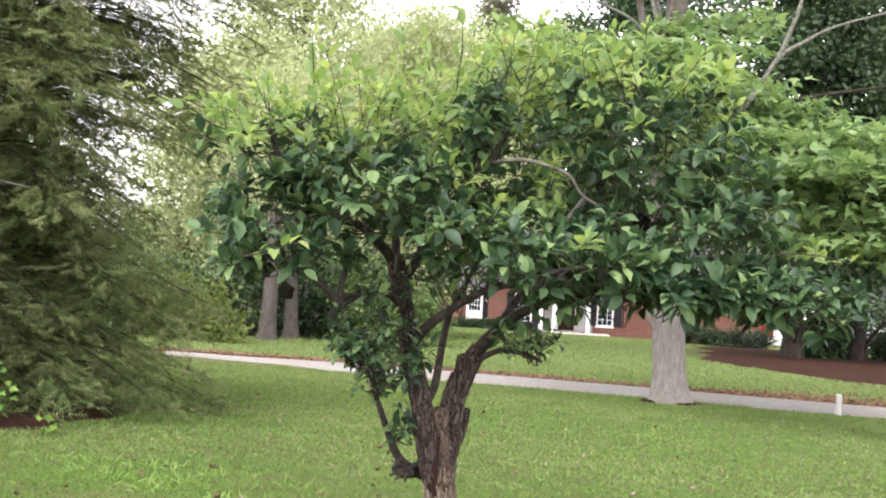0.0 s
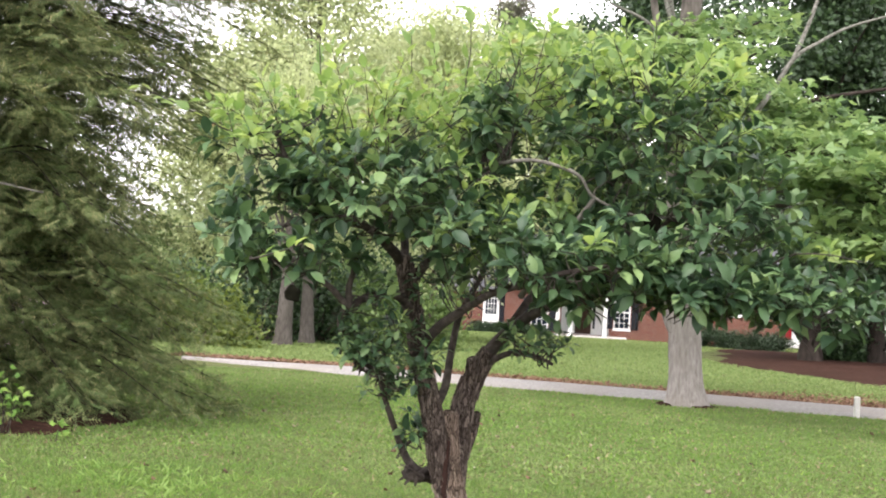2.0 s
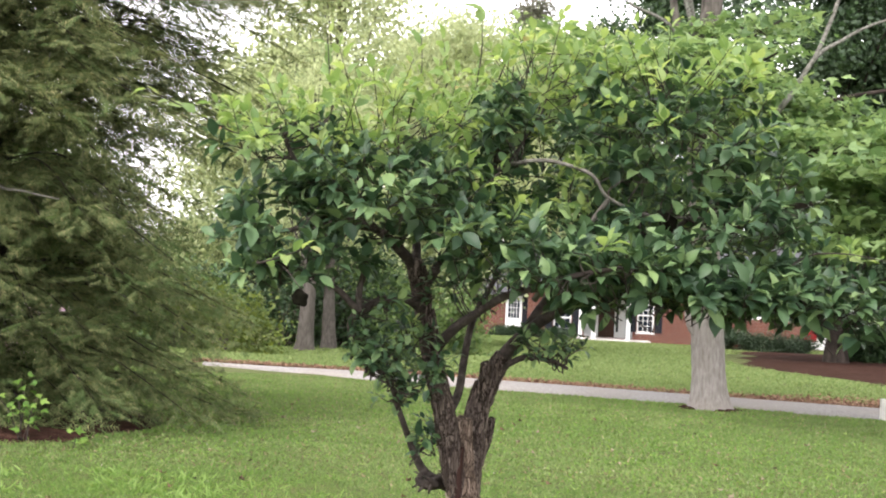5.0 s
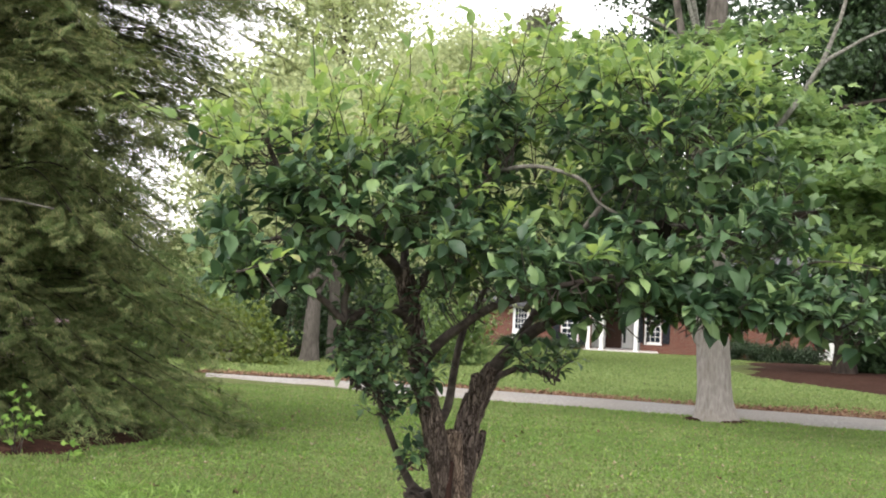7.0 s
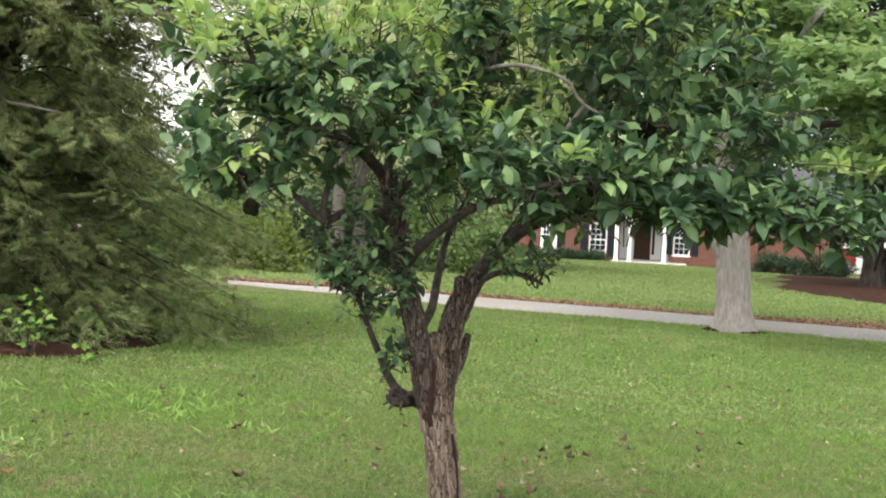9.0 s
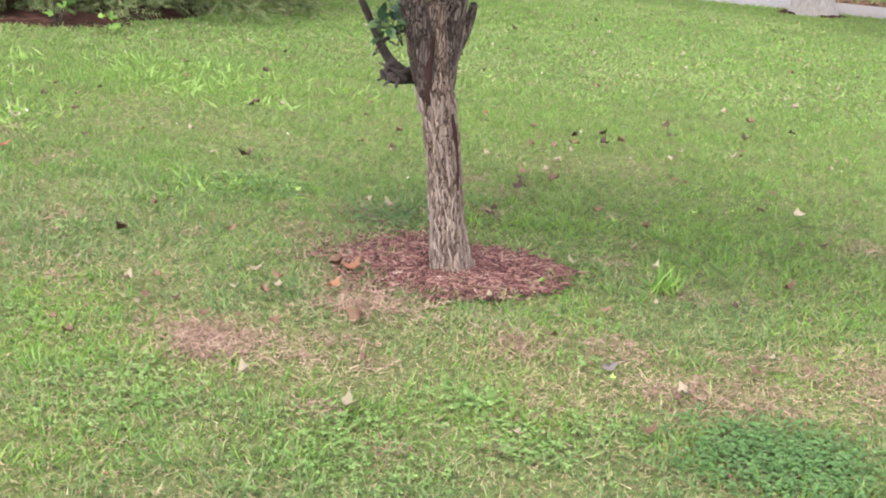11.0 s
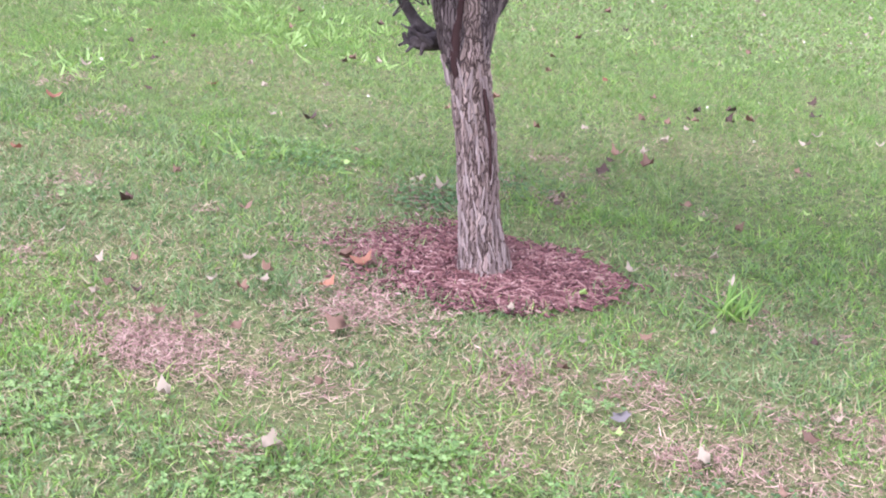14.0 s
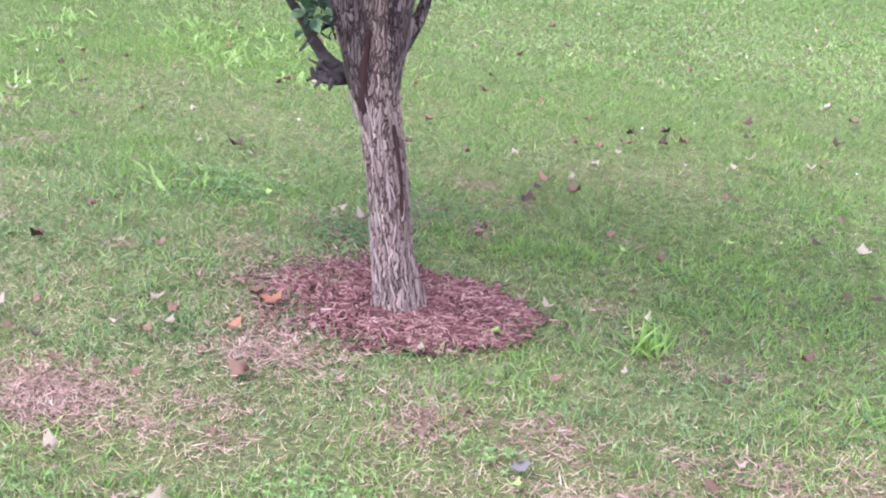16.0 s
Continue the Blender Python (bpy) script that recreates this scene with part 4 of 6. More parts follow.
# the dark hemlock beside the lawn
HX, HY = -5.05, 11.5
hz = float(gz(HX, HY))
hemlock = thing("hemlock_tree", (HX, HY, hz), "large dark olive-green conifer with drooping boughs to the ground", "tree")
tp = spline([(HX, HY, hz - 0.1), (HX + 0.1, HY, hz + 4), (HX, HY + 0.1, hz + 11)], 30)
v, f = tube(tp, np.linspace(0.22, 0.03, 30), 16, 0.06, 7, 3)
part("trunk", fast_mesh("trunk", v, f, M_DARKBARK, True), M_DARKBARK, hemlock)
SPRAY_V, SPRAY_F = [], []
for i in range(6):
    u = 0.04 + 0.155 * i
    ln = 0.34 * math.sin(math.pi * min(0.97, 0.30 + 0.66 * u)) + 0.05
    for sgn in (-1, 1):
        b0 = len(SPRAY_V)
        SPRAY_V += [(0, u - 0.035, 0), (sgn * ln * 0.86, u + ln * 0.62, -0.07 - 0.03 * (i % 3)), (0, u + 0.045, 0.01)]
        SPRAY_F.append((b0, b0 + 1, b0 + 2))
b0 = len(SPRAY_V)
SPRAY_V += [(-0.035, 0, 0), (0.035, 0, 0), (0, 1.12, -0.10)]
SPRAY_F.append((b0, b0 + 1, b0 + 2))
g = np.random.default_rng(21)
boughs, sp_p, sp_d, sp_n, sp_s = [], [], [], [], []
BOUGHS = 560
for k in range(BOUGHS):
    u = (k + g.random()) / BOUGHS
    zb = 0.15 + 4.6 * (u / 0.86) ** 0.88 if u < 0.86 else 4.75 + 5.0 * (u - 0.86) / 0.14
    zb = 0.16 + 0.31 * round((zb - 0.16) / 0.31) + g.normal() * 0.05
    a = k * 2.39996 + g.normal() * 0.3
    reach = (2.22 + 0.28 * math.sin(3 * a + zb * 1.7)) * (1.0 if zb < 5 else max(0.15, 1 - (zb - 5) / 6)) * g.uniform(0.66, 1.08)
    if zb < 0.5:
        reach *= 0.93
    if 1.15 < zb < 2.6:
        reach *= 0.98 if zb < 1.7 else 1.0
    elif zb >= 2.6:
        reach *= 1.12
    d = np.array([math.cos(a), math.sin(a), 0])
    side = np.array([-d[1], d[0], 0])
    s0 = tp[min(29, int(zb / 11 * 29))] * [1, 1, 0] + [0, 0, hz + zb]
    droop = g.uniform(0.08, 0.24) if zb < 2.6 else g.uniform(-0.05, 0.18)
    e = s0 + d * reach + side * g.normal() * 0.12 * reach + [0, 0, -droop * reach]
    e[2] = max(e[2], hz + 0.05)
    path = spline([s0, s0 + (e - s0) * 0.5 + [0, 0, 0.13 * reach], e], 24)
    path[:, 2] = np.maximum(path[:, 2], hz + 0.05)
    boughs.append(tube(path, np.linspace(0.015, 0.002, 24), 4, cap=False))
    back = 1.0 if d[1] < 0.45 else 0.5
    steps = int(reach * 12 * back * (1.3 if zb < 0.9 else 1.0))
    for j in range(steps):
        w = 0.14 + 0.86 * (j + g.random()) / steps
        at = path[min(23, int(w * 23.99))]
        for sgn in (-1, 1):
            if g.random() < (0.12 if w > 0.4 else 0.5):
                continue
            ln = (0.46 * (1.12 - w) + 0.22) * g.uniform(0.5, 1.15) * min(1.0, reach / 1.6)
            sd = unit(d * g.uniform(0.45, 0.85) + side * sgn * 0.8 + [0, 0, g.uniform(-0.36, 0.14)] + g.normal(size=3) * 0.14)
            m = max(2, int(ln / 0.075))
            for i in range(m):
                f_ = (i + 0.4 + 0.4 * g.random()) / m
                q = at + sd * ln * f_ + [0, 0, -0.30 * ln * f_ * f_ + g.normal() * 0.012]
                q[2] = max(q[2], hz + 0.06)
                tw_ = unit(np.cross(sd, [0, 0, 1.0])) * (1 if i % 2 else -1)
                sp_p.append(q)
                sp_d.append(unit(sd * 0.75 + tw_ * g.uniform(0.15, 0.75) + [0, 0, g.uniform(-0.50, 0.10)] + g.normal(size=3) * 0.2))
                sp_n.append(unit(np.array([0, 0, 1.0]) + d * 0.35 + g.normal(size=3) * 0.34))
                sp_s.append(g.uniform(0.10, 0.20) * (1.1 - 0.25 * f_))
v, f = join(boughs)
part("bough_growth", fast_mesh("bough_growth", v, f, M_DARKBARK, True), M_DARKBARK, hemlock, "", "stuff")
sp_p, sp_d, sp_n, sp_s = (np.array(a) for a in (sp_p, sp_d, sp_n, sp_s))
tipsel = g.random(len(sp_p)) < np.where(sp_p[:, 2] - hz < 1.6, 0.26, np.where(sp_p[:, 2] - hz < 2.4, 0.22, 0.14))
for name, sel, mat, lab in (("needle_foliage", ~tipsel, M_CEDAR, "dark olive needle sprays"), ("new_growth", tipsel, M_CEDARTIP, "lighter green needle sprays")):
    v, f = scatter(SPRAY_V, SPRAY_F, sp_p[sel], sp_d[sel], sp_n[sel], sp_s[sel])
    part(name, fast_mesh(name, v, f, mat), mat, hemlock, lab, "stuff")

dead = []
for k in range(170):
    a, zb = g.uniform(0, 6.283), g.uniform(0.4, 4.5)
    r0_ = g.uniform(0.8, 1.9)
    q = np.array([HX + math.cos(a) * r0_, HY + math.sin(a) * r0_, hz + zb])
    d = np.array([math.cos(a) * 0.4 + g.normal() * 0.3, math.sin(a) * 0.4 + g.normal() * 0.3, -0.5 - 0.4 * g.random()])
    e = q + d * g.uniform(0.25, 0.6)
    e[2] = max(e[2], hz + 0.1)
    dead.append(tube(spline([q, (q + e) / 2 + [0, 0, 0.05], e], 6), np.linspace(0.005, 0.002, 6), 4, cap=False))
v, f = join(dead)
part("dead_twig_growth", fast_mesh("dead_twig_growth", v, f, M_GRAYLIMB, True), M_GRAYLIMB, hemlock, "bare gray dead twigs", "stuff")

limb("dead_bough", [(HX, HY, hz + 2.6), (-4.35, 10.3, 1.98), (-3.9, 9.82, 1.90), (-3.55, 9.72, 1.845)], 0.02, 0.006, mat=M_GRAYLIMB, sides=8, seed=35, parent=hemlock, label="bare gray dead bough")

# the pale oak beside the drive
OX, OY = 2.50, 18.15
oz = float(gz(OX, OY))
oak = thing("oak_tree", (OX, OY, oz), "tall oak with pale gray trunk beside the drive", "tree")
p = spline([(OX + 0.02, OY, oz - 0.1), (OX - 0.03, OY, oz + 0.6), (OX - 0.11, OY, oz + 1.6), (OX - 0.25, OY, oz + 3.4), (OX - 0.36, OY, oz + 4.4), (OX - 0.42, OY, oz + 5.2)], 70)
s = p[:, 2] - oz
v, f = tube(p, np.clip(0.235 - 0.012 * s - 0.12 * np.clip(s - 3.9, 0, 2), 0.02, 1) + 0.10 * np.exp(-np.maximum(s, 0) * 5.5), 48, 0.03, 19, 7)
part("trunk", fast_mesh("trunk", v, f, M_OAK, True), M_OAK, oak, "pale gray fissured trunk")
oak_limbs = [
    ([(OX - 0.10, OY - 0.05, oz + 0.95), (OX - 0.28, OY - 0.05, oz + 1.15), (OX - 0.36, OY - 0.05, oz + 1.45), (OX - 0.44, OY, oz + 2.2)], 0.085, 0.05, M_OAK),
    ([(OX - 0.3, OY, oz + 4.4), (OX - 0.75, OY - 0.3, oz + 5.3), (OX - 1.4, OY - 0.6, oz + 5.6)], 0.05, 0.015, M_LICHEN),
    ([(OX - 0.4, OY, oz + 5.0), (OX - 0.6, OY - 0.4, oz + 5.9), (OX - 0.9, OY - 0.6, oz + 7.0)], 0.07, 0.02, M_LICHEN),
    ([(OX - 0.2, OY - 0.2, oz + 2.7), (OX + 0.36, OY - 2.15, oz + 3.85), (OX + 0.62, OY - 2.15, oz + 4.25), (OX + 0.87, OY - 2.15, oz + 4.67), (OX + 1.15, OY - 2.15, oz + 4.87), (OX + 1.54, OY - 2.15, oz + 5.09), (OX + 2.2, OY - 2.2, oz + 5.3)], 0.045, 0.012, M_LICHEN),
    ([(OX + 0.85, OY - 2.15, oz + 4.64), (OX + 0.95, OY - 2.15, oz + 4.9), (OX + 1.11, OY - 2.15, oz + 5.4), (OX + 1.2, OY - 2.1, oz + 6.0)], 0.032, 0.02, M_LICHEN),
    ([(OX - 0.1, OY - 0.2, oz + 2.4), (OX + 0.6, OY - 2.2, oz + 2.8), (OX + 1.4, OY - 3.4, oz + 2.75), (OX + 2.3, OY - 4.2, oz + 2.6)], 0.06, 0.015, M_DARKBARK),
    ([(OX - 0.25, OY, oz + 3.6), (OX - 0.1, OY - 1.4, oz + 4.4), (OX + 0.3, OY - 2.8, oz + 4.6)], 0.05, 0.012, M_DARKBARK),
    ([(OX - 0.2, OY, oz + 3.2), (OX + 1.0, OY - 0.6, oz + 4.2), (OX + 2.8, OY - 1.0, oz + 4.6)], 0.06, 0.015, M_DARKBARK),
    ([(OX - 0.30, OY, oz + 3.9), (OX - 0.62, OY + 0.1, oz + 5.2), (OX - 0.95, OY + 0.2, oz + 7.0), (OX - 1.3, OY + 0.3, oz + 9.5)], 0.07, 0.03, M_OAKTOP),
    ([(OX - 0.30, OY, oz + 3.9), (OX - 0.22, OY + 0.1, oz + 5.2), (OX - 0.1, OY + 0.2, oz + 7.5), (OX + 0.3, OY + 0.3, oz + 10)], 0.20, 0.09, M_OAKTOP),
    ([(OX - 0.32, OY - 0.15, oz + 4.2), (OX - 0.30, OY - 0.3, oz + 4.9), (OX - 0.52, OY - 0.4, oz + 5.4), (OX - 0.75, OY - 0.5, oz + 6.1)], 0.06, 0.02, M_LICHEN),
    ([(OX - 0.05, OY - 0.3, oz + 2.5), (2.60, 15.4, 2.33), (2.75, 15.0, 2.40), (3.06, 15.0, 2.45), (3.49, 15.0, 2.48), (3.91, 15.0, 2.53), (4.6, 14.9, 2.66)], 0.024, 0.012, M_LICHEN),
    ([(OX - 0.80, OY + 0.15, oz + 6.1), (OX - 1.6, OY + 0.3, oz + 7.5), (OX - 2.6, OY + 0.5, oz + 8.5)], 0.07, 0.02, M_OAK),
    ([(OX - 0.05, OY + 0.15, oz + 6.3), (OX + 1.2, OY + 0.5, oz + 8.3), (OX + 2.8, OY + 0.6, oz + 9.5)], 0.07, 0.02, M_OAK),
]
for k, (pts, r0, r1, mat) in enumerate(oak_limbs):
    limb("limb", pts, r0, r1, mat=mat, sides=10, rough=0.06, seed=40 + k, parent=oak)
g = np.random.default_rng(33)
# layered sprays of broad bright leaves: centre, half sizes, clumps
OAK_LAYERS = [((1.1, 16.6, 4.05), (0.9, 1.4, 0.28), 26), ((2.2, 16.2, 4.0), (0.9, 1.4, 0.32), 26), ((3.4, 15.4, 2.85), (0.95, 1.3, 0.35), 44), ((4.4, 14.6, 2.45), (0.9, 1.3, 0.35), 44), ((4.0, 14.4, 1.9), (0.9, 1.0, 0.25), 24),
              ((3.0, 17.3, 3.75), (0.8, 1.2, 0.35), 20), ((2.9, 17.6, 4.8), (1.0, 1.3, 0.3), 12), ((0.4, 17.2, 3.6), (0.7, 1.0, 0.25), 16), ((3.6, 17.0, 3.15), (1.2, 1.0, 0.3), 26), ((1.2, 18.5, 7.5), (2.5, 2.0, 1.0), 40), ((3.5, 18.5, 8.5), (2.5, 2.0, 1.0), 40)]
ps, tw = [], []
for c, h, k in OAK_LAYERS:
    for _ in range(k):
        q = np.array(c) + g.uniform(-1, 1, 3) * h
        n = int(g.uniform(30, 70))
        ps.append(q + g.normal(size=(n, 3)) * [0.30, 0.30, 0.05])
        tw.append(tube(spline([np.array(c), (np.array(c) + q) / 2 + g.normal(size=3) * 0.08, q], 6), np.linspace(0.012, 0.004, 6), 4, cap=False))
ps = np.concatenate(ps)
v, f = join(tw)
part("twig_growth", fast_mesh("twig_growth", v, f, M_DARKBARK, True), M_DARKBARK, oak, "", "stuff")
MAPLE_V = [(0, 0, 0), (-0.25, 0.10, 0.03), (-0.52, 0.42, 0.06), (-0.2, 0.45, 0.02), (0, 1.0, -0.08), (0.2, 0.45, 0.02), (0.52, 0.42, 0.06), (0.25, 0.10, 0.03)]
MAPLE_F = [(0, 1, 2, 3), (0, 3, 4, 5), (0, 5, 6, 7)]
v, f = scatter(MAPLE_V, MAPLE_F, ps, unit(g.normal(size=ps.shape) * [1, 1, 0.3] + [0, 0, -0.15]), unit(g.normal(size=ps.shape) * 0.5 + [0, 0, 1.0]), 0.165 * g.uniform(0.6, 1.25, len(ps)))
part("crown", fast_mesh("crown", v, f, M_MAPLE), M_MAPLE, oak, "bright yellow-green layered leaves", "stuff")

# woods beyond the drive
# the spring crowns carry haze in their leaf colour
broad_tree("spring_tree", -7.4, 40, 15.5, 2.5, M_SPRING, M_FARBARK, "tall airy tree in haze-paled spring leaf", 13000, 0.20, 0.22, 0.25, 0, 190, 51, 0.8, "woods")
broad_tree("spring_tree", -10.6, 40, 8.6, 2.2, M_SPRING, M_FARBARK, "thin airy tree in haze-paled spring leaf", 9350, 0.20, 0.12, 0.10, 0, 120, 66, 0.75, "woods")
broad_tree("spring_tree", -8.9, 39, 9.4, 1.9, M_SPRING, M_FARBARK, "airy tree in haze-paled spring leaf", 5500, 0.18, 0.2, 0.12, 0, 100, 52, 0.75, "woods")
broad_tree("spring_tree", -9.0, 78, 17.5, 6.0, M_SPRING, M_FARBARK, "rounded tree in haze-paled spring leaf beyond the lawn", 16000, 0.42, 0.12, 0.3, 0, 200, 68, 1.1, "woods")
broad_tree("spring_tree", -17.0, 82, 17.0, 6.5, M_SPRING, M_FARBARK, "broad tree in haze-paled spring leaf beyond the lawn", 15000, 0.42, 0.10, 0.3, 0, 190, 69, 1.2, "woods")
broad_tree("spring_tree", -3.6, 44, 11.0, 3.4, M_SPRING, M_FARBARK, "rounded tree in haze-paled spring leaf", 16000, 0.20, 0.16, 0.2, 0, 170, 53, 0.8, "woods")
broad_tree("spring_tree", 0.0, 84, 19.5, 6.0, M_SPRING, M_FARBARK, "rounded tree in haze-paled spring leaf behind the house", 15000, 0.42, 0.2, 0.3, 0, 170, 54, 1.1, "woods")
broad_tree("spring_tree", 3.8, 80, 18.0, 5.4, M_MIDFOL, M_FARBARK, "leafy green tree behind the house", 14000, 0.32, 0.2, 0.3, 0, 140, 55, 0.9, "woods")
broad_tree("shade_tree", -3.0, 84, 19.0, 6.0, M_MIDFOL, M_FARBARK, "leafy green tree behind the house", 14000, 0.32, 0.2, 0.3, 0, 140, 56, 0.9, "woods")
broad_tree("pine_tree", -3.4, 96, 25.0, 2.2, M_HAZEFOL, M_DARKBARK, "distant pine above the other trees, paled for haze", 9000, 0.32, 0.45, 0.3, 0, 90, 57, 0.7, "woods")
broad_tree("shade_tree", 11.0, 88, 18.0, 6.0, M_DARKFOL, M_DARKBARK, "dark leafy shade tree standing behind the house", 14000, 0.34, 0.15, 0.35, 0, 140, 58, 0.9, "woods")
broad_tree("evergreen_tree", 9.62, 44.0, 15.0, 5.0, M_DARKFOL, M_DARKBARK, "dark evergreen with a bare lower trunk", 26000, 0.26, 0.14, 0.36, 0, 200, 59, 0.6, "dark trees")
broad_tree("evergreen_tree", 12.28, 45.7, 15.5, 4.4, M_DARKFOL, M_DARKBARK, "dark evergreen with a bare lower trunk", 24000, 0.22, 0.14, 0.30, 0, 170, 60, 0.6, "dark trees")
broad_tree("evergreen_tree", 6.5, 95.0, 31.0, 7.5, M_DARKFOL, M_DARKBARK, "dark evergreen behind the house", 19000, 0.45, 0.2, 0.3, 0, 130, 65, 0.9, "dark trees")
broad_tree("shade_tree", 19.0, 50.0, 15.0, 5.0, M_MIDFOL, M_DARKBARK, "leafy green tree beyond the pine straw bed", 14000, 0.26, 0.15, 0.3, 0, 130, 62, 0.7, "woods")
broad_tree("shade_tree", 18.5, 96.0, 17.0, 7.0, M_DARKFOL, M_DARKBARK, "dark leafy tree behind the outbuildings", 15000, 0.42, 0.06, 0.35, 0, 150, 76, 1.0, "woods")
broad_tree("shade_tree", 27.0, 98.0, 17.0, 7.0, M_MIDFOL, M_DARKBARK, "leafy green tree behind the outbuildings", 15000, 0.42, 0.06, 0.35, 0, 150, 77, 1.0, "woods")
broad_tree("bare_trunk_tree", -6.35, 31.9, 7.4, 1.6, M_SPRING, M_GRAYBARK, "tall tree with a gray straight trunk", 2600, 0.14, 0.45, 0.23, 0, 70, 63, 0.5, "woods")
broad_tree("bare_trunk_tree", -6.05, 33.6, 7.0, 1.6, M_SPRING, M_GRAYBARK, "tall tree with a gray straight trunk", 2600, 0.14, 0.45, 0.20, 0, 70, 64, 0.5, "woods")
for k, (x, y, h, r) in enumerate([(-12.6, 42, 3.6, 2.2), (-16, 36, 4.5, 2.6), (-19, 44, 7, 4), (-8.6, 46, 8, 2.6), (-5.4, 50, 8, 3.0)]):
    broad_tree("understory_tree", x, y, h, r, M_MIDFOL, M_DARKBARK, "low leafy green tree at the wood's edge", 11000, 0.18, 0.06, 0.14, 0, 130, 70 + k, 0.5, "wood edge")
old_shed = thing("wooden_shed", (-6.87, 36.0, float(gz(-6.87, 36.0))), "small weathered shed with a dark doorway among the trees", "shed")
zs_ = float(gz(-6.87, 36.0))
M_OLDWOOD = material("old_gray_boards", [(0.3, (0.16, 0.145, 0.125)), (0.7, (0.32, 0.30, 0.27))], 0.9, 12.0, 0.5, stretch=(6, 1, 0.4))
M_BROWNWOOD = material("dark_brown_boards", [(0.3, (0.02, 0.013, 0.010)), (0.7, (0.05, 0.033, 0.026))], 0.9, 12.0, 0.5, stretch=(6, 1, 0.4))
for i in range(9):
    xa = -7.47 + 0.135 * i
    b = box(xa, xa + 0.125, 35.98, 36.0, zs_ - 0.05 if i < 2 or i > 6 else zs_ + 0.95, zs_ + 1.42 - 0.02 * (i % 3), 0.003)
    me = bpy.data.meshes.new("board")
    b.to_mesh(me)
    b.free()
    part("board", me, M_OLDWOOD, old_shed)
part("door", merge([box(-7.20 + 0.135 * i, -7.08 + 0.135 * i, 36.03, 36.06, zs_ - 0.03, zs_ + 0.95) for i in range(5)]), M_BROWNWOOD, old_shed, "dark brown board door")
for bm in (box(-7.47, -7.44, 36.0, 37.0, zs_ - 0.05, zs_ + 1.4), box(-6.29, -6.26, 36.0, 37.0, zs_ - 0.05, zs_ + 1.4), box(-7.44, -6.29, 36.97, 37.0, zs_ - 0.05, zs_ + 1.4)):
    part("wall", bm, M_BROWNWOOD, old_shed)
part("roof", box(-7.57, -6.15, 35.9, 37.1, zs_ + 1.42, zs_ + 1.48, 0.01), M_ROOF, old_shed)
SHRUBS = [(-7.5, 28.6, 1.1, 0.9, 1.7, M_YELFOL, "yellow-green shrub at the wood's edge"), (-8.9, 29.5, 1.4, 1.1, 2.0, M_MIDFOL, "green shrub at the wood's edge"), (-3.4, 34.5, 1.4, 1.0, 2.2, M_MIDFOL, "green shrub under the trees"),
          # the dark shrubs of this row are added to stand for shade
          (-7.6, 34.5, 1.5, 1.1, 2.4, M_DARKFOL, "dark shrub added for the shade under the trees"), (-9.8, 33.5, 1.6, 1.2, 2.1, M_DARKFOL, "dark shrub added for the shade under the trees"), (-12.0, 31, 1.8, 1.3, 2.2, M_MIDFOL, "green shrub at the wood's edge"), (-6.2, 36.5, 1.6, 1.2, 3.0, M_DARKFOL, "dark shrub added for the shade under the trees"), (-4.9, 37.5, 1.1, 1.0, 2.4, M_DARKFOL, "dark shrub added for the shade under the trees"),
          # dark shrubs here fill in both foliage and the shade behind the trunks
          (11.2, 46.2, 1.0, 0.8, 1.3, M_DARKFOL, "dark evergreen shrub at a trunk's foot"), (12.2, 49.5, 1.0, 0.9, 0.95, M_DARKFOL, "low dark evergreen shrub for foliage and shade under the trees"), (15.2, 50.5, 1.0, 0.9, 1.0, M_DARKFOL, "low dark evergreen shrub for foliage and shade under the trees"),
          (17.6, 54, 1.6, 1.2, 1.8, M_DARKFOL, "dark evergreen shrub for foliage and shade under the trees"), (16.5, 52, 2.4, 1.6, 3.4, M_DARKFOL, "dark evergreen shrub for foliage and shade under the trees"), (17.5, 46, 2.2, 1.6, 3.2, M_MIDFOL, "green shrub under the trees"), (20.5, 50, 2.4, 1.6, 3.4, M_MIDFOL, "green shrub under the trees"),
          (-9.4, 22.6, 0.7, 0.6, 0.75, M_PINK, "azalea in pink bloom")]
for k, (x, y, a, b, h, mat, lab) in enumerate(SHRUBS):
    shrub("shrub", x, y, a, b, h, mat, lab, 3600, 0.11 * max(1.0, y / 27), 90 + k, "shrubs at the wood's edge")

# ---- the brick house ----
HY0 = 70.0
HB = -3.0
house = thing("house", (4.0, HY0, HB), "red brick house with white porch, dark shutters and gray roof", "house")


def wall_with_holes(name, x0, x1, y0, y1, z0, z1, holes, mat, parent, label=""):
    """A wall with thickness and openings that go through it."""
    xs = sorted({x0, x1, *[h[0] for h in holes], *[h[1] for h in holes]})
    zs = sorted({z0, z1, *[h[2] for h in holes], *[h[3] for h in holes]})
    bm = bmesh.new()
    for a, b in zip(xs, xs[1:]):
        for c, d in zip(zs, zs[1:]):
            mx, mz = (a + b) / 2, (c + d) / 2
            if any(h[0] < mx < h[1] and h[2] < mz < h[3] for h in holes):
                continue
            q = box(a, b, y0, y1, c, d)
            tmp = bpy.data.meshes.new("tmp")
            q.to_mesh(tmp)
            q.free()
            bm.from_mesh(tmp)
            bpy.data.meshes.remove(tmp)
    bmesh.ops.remove_doubles(bm, verts=bm.verts, dist=0.0005)
    return part(name, bm, mat, parent, label)


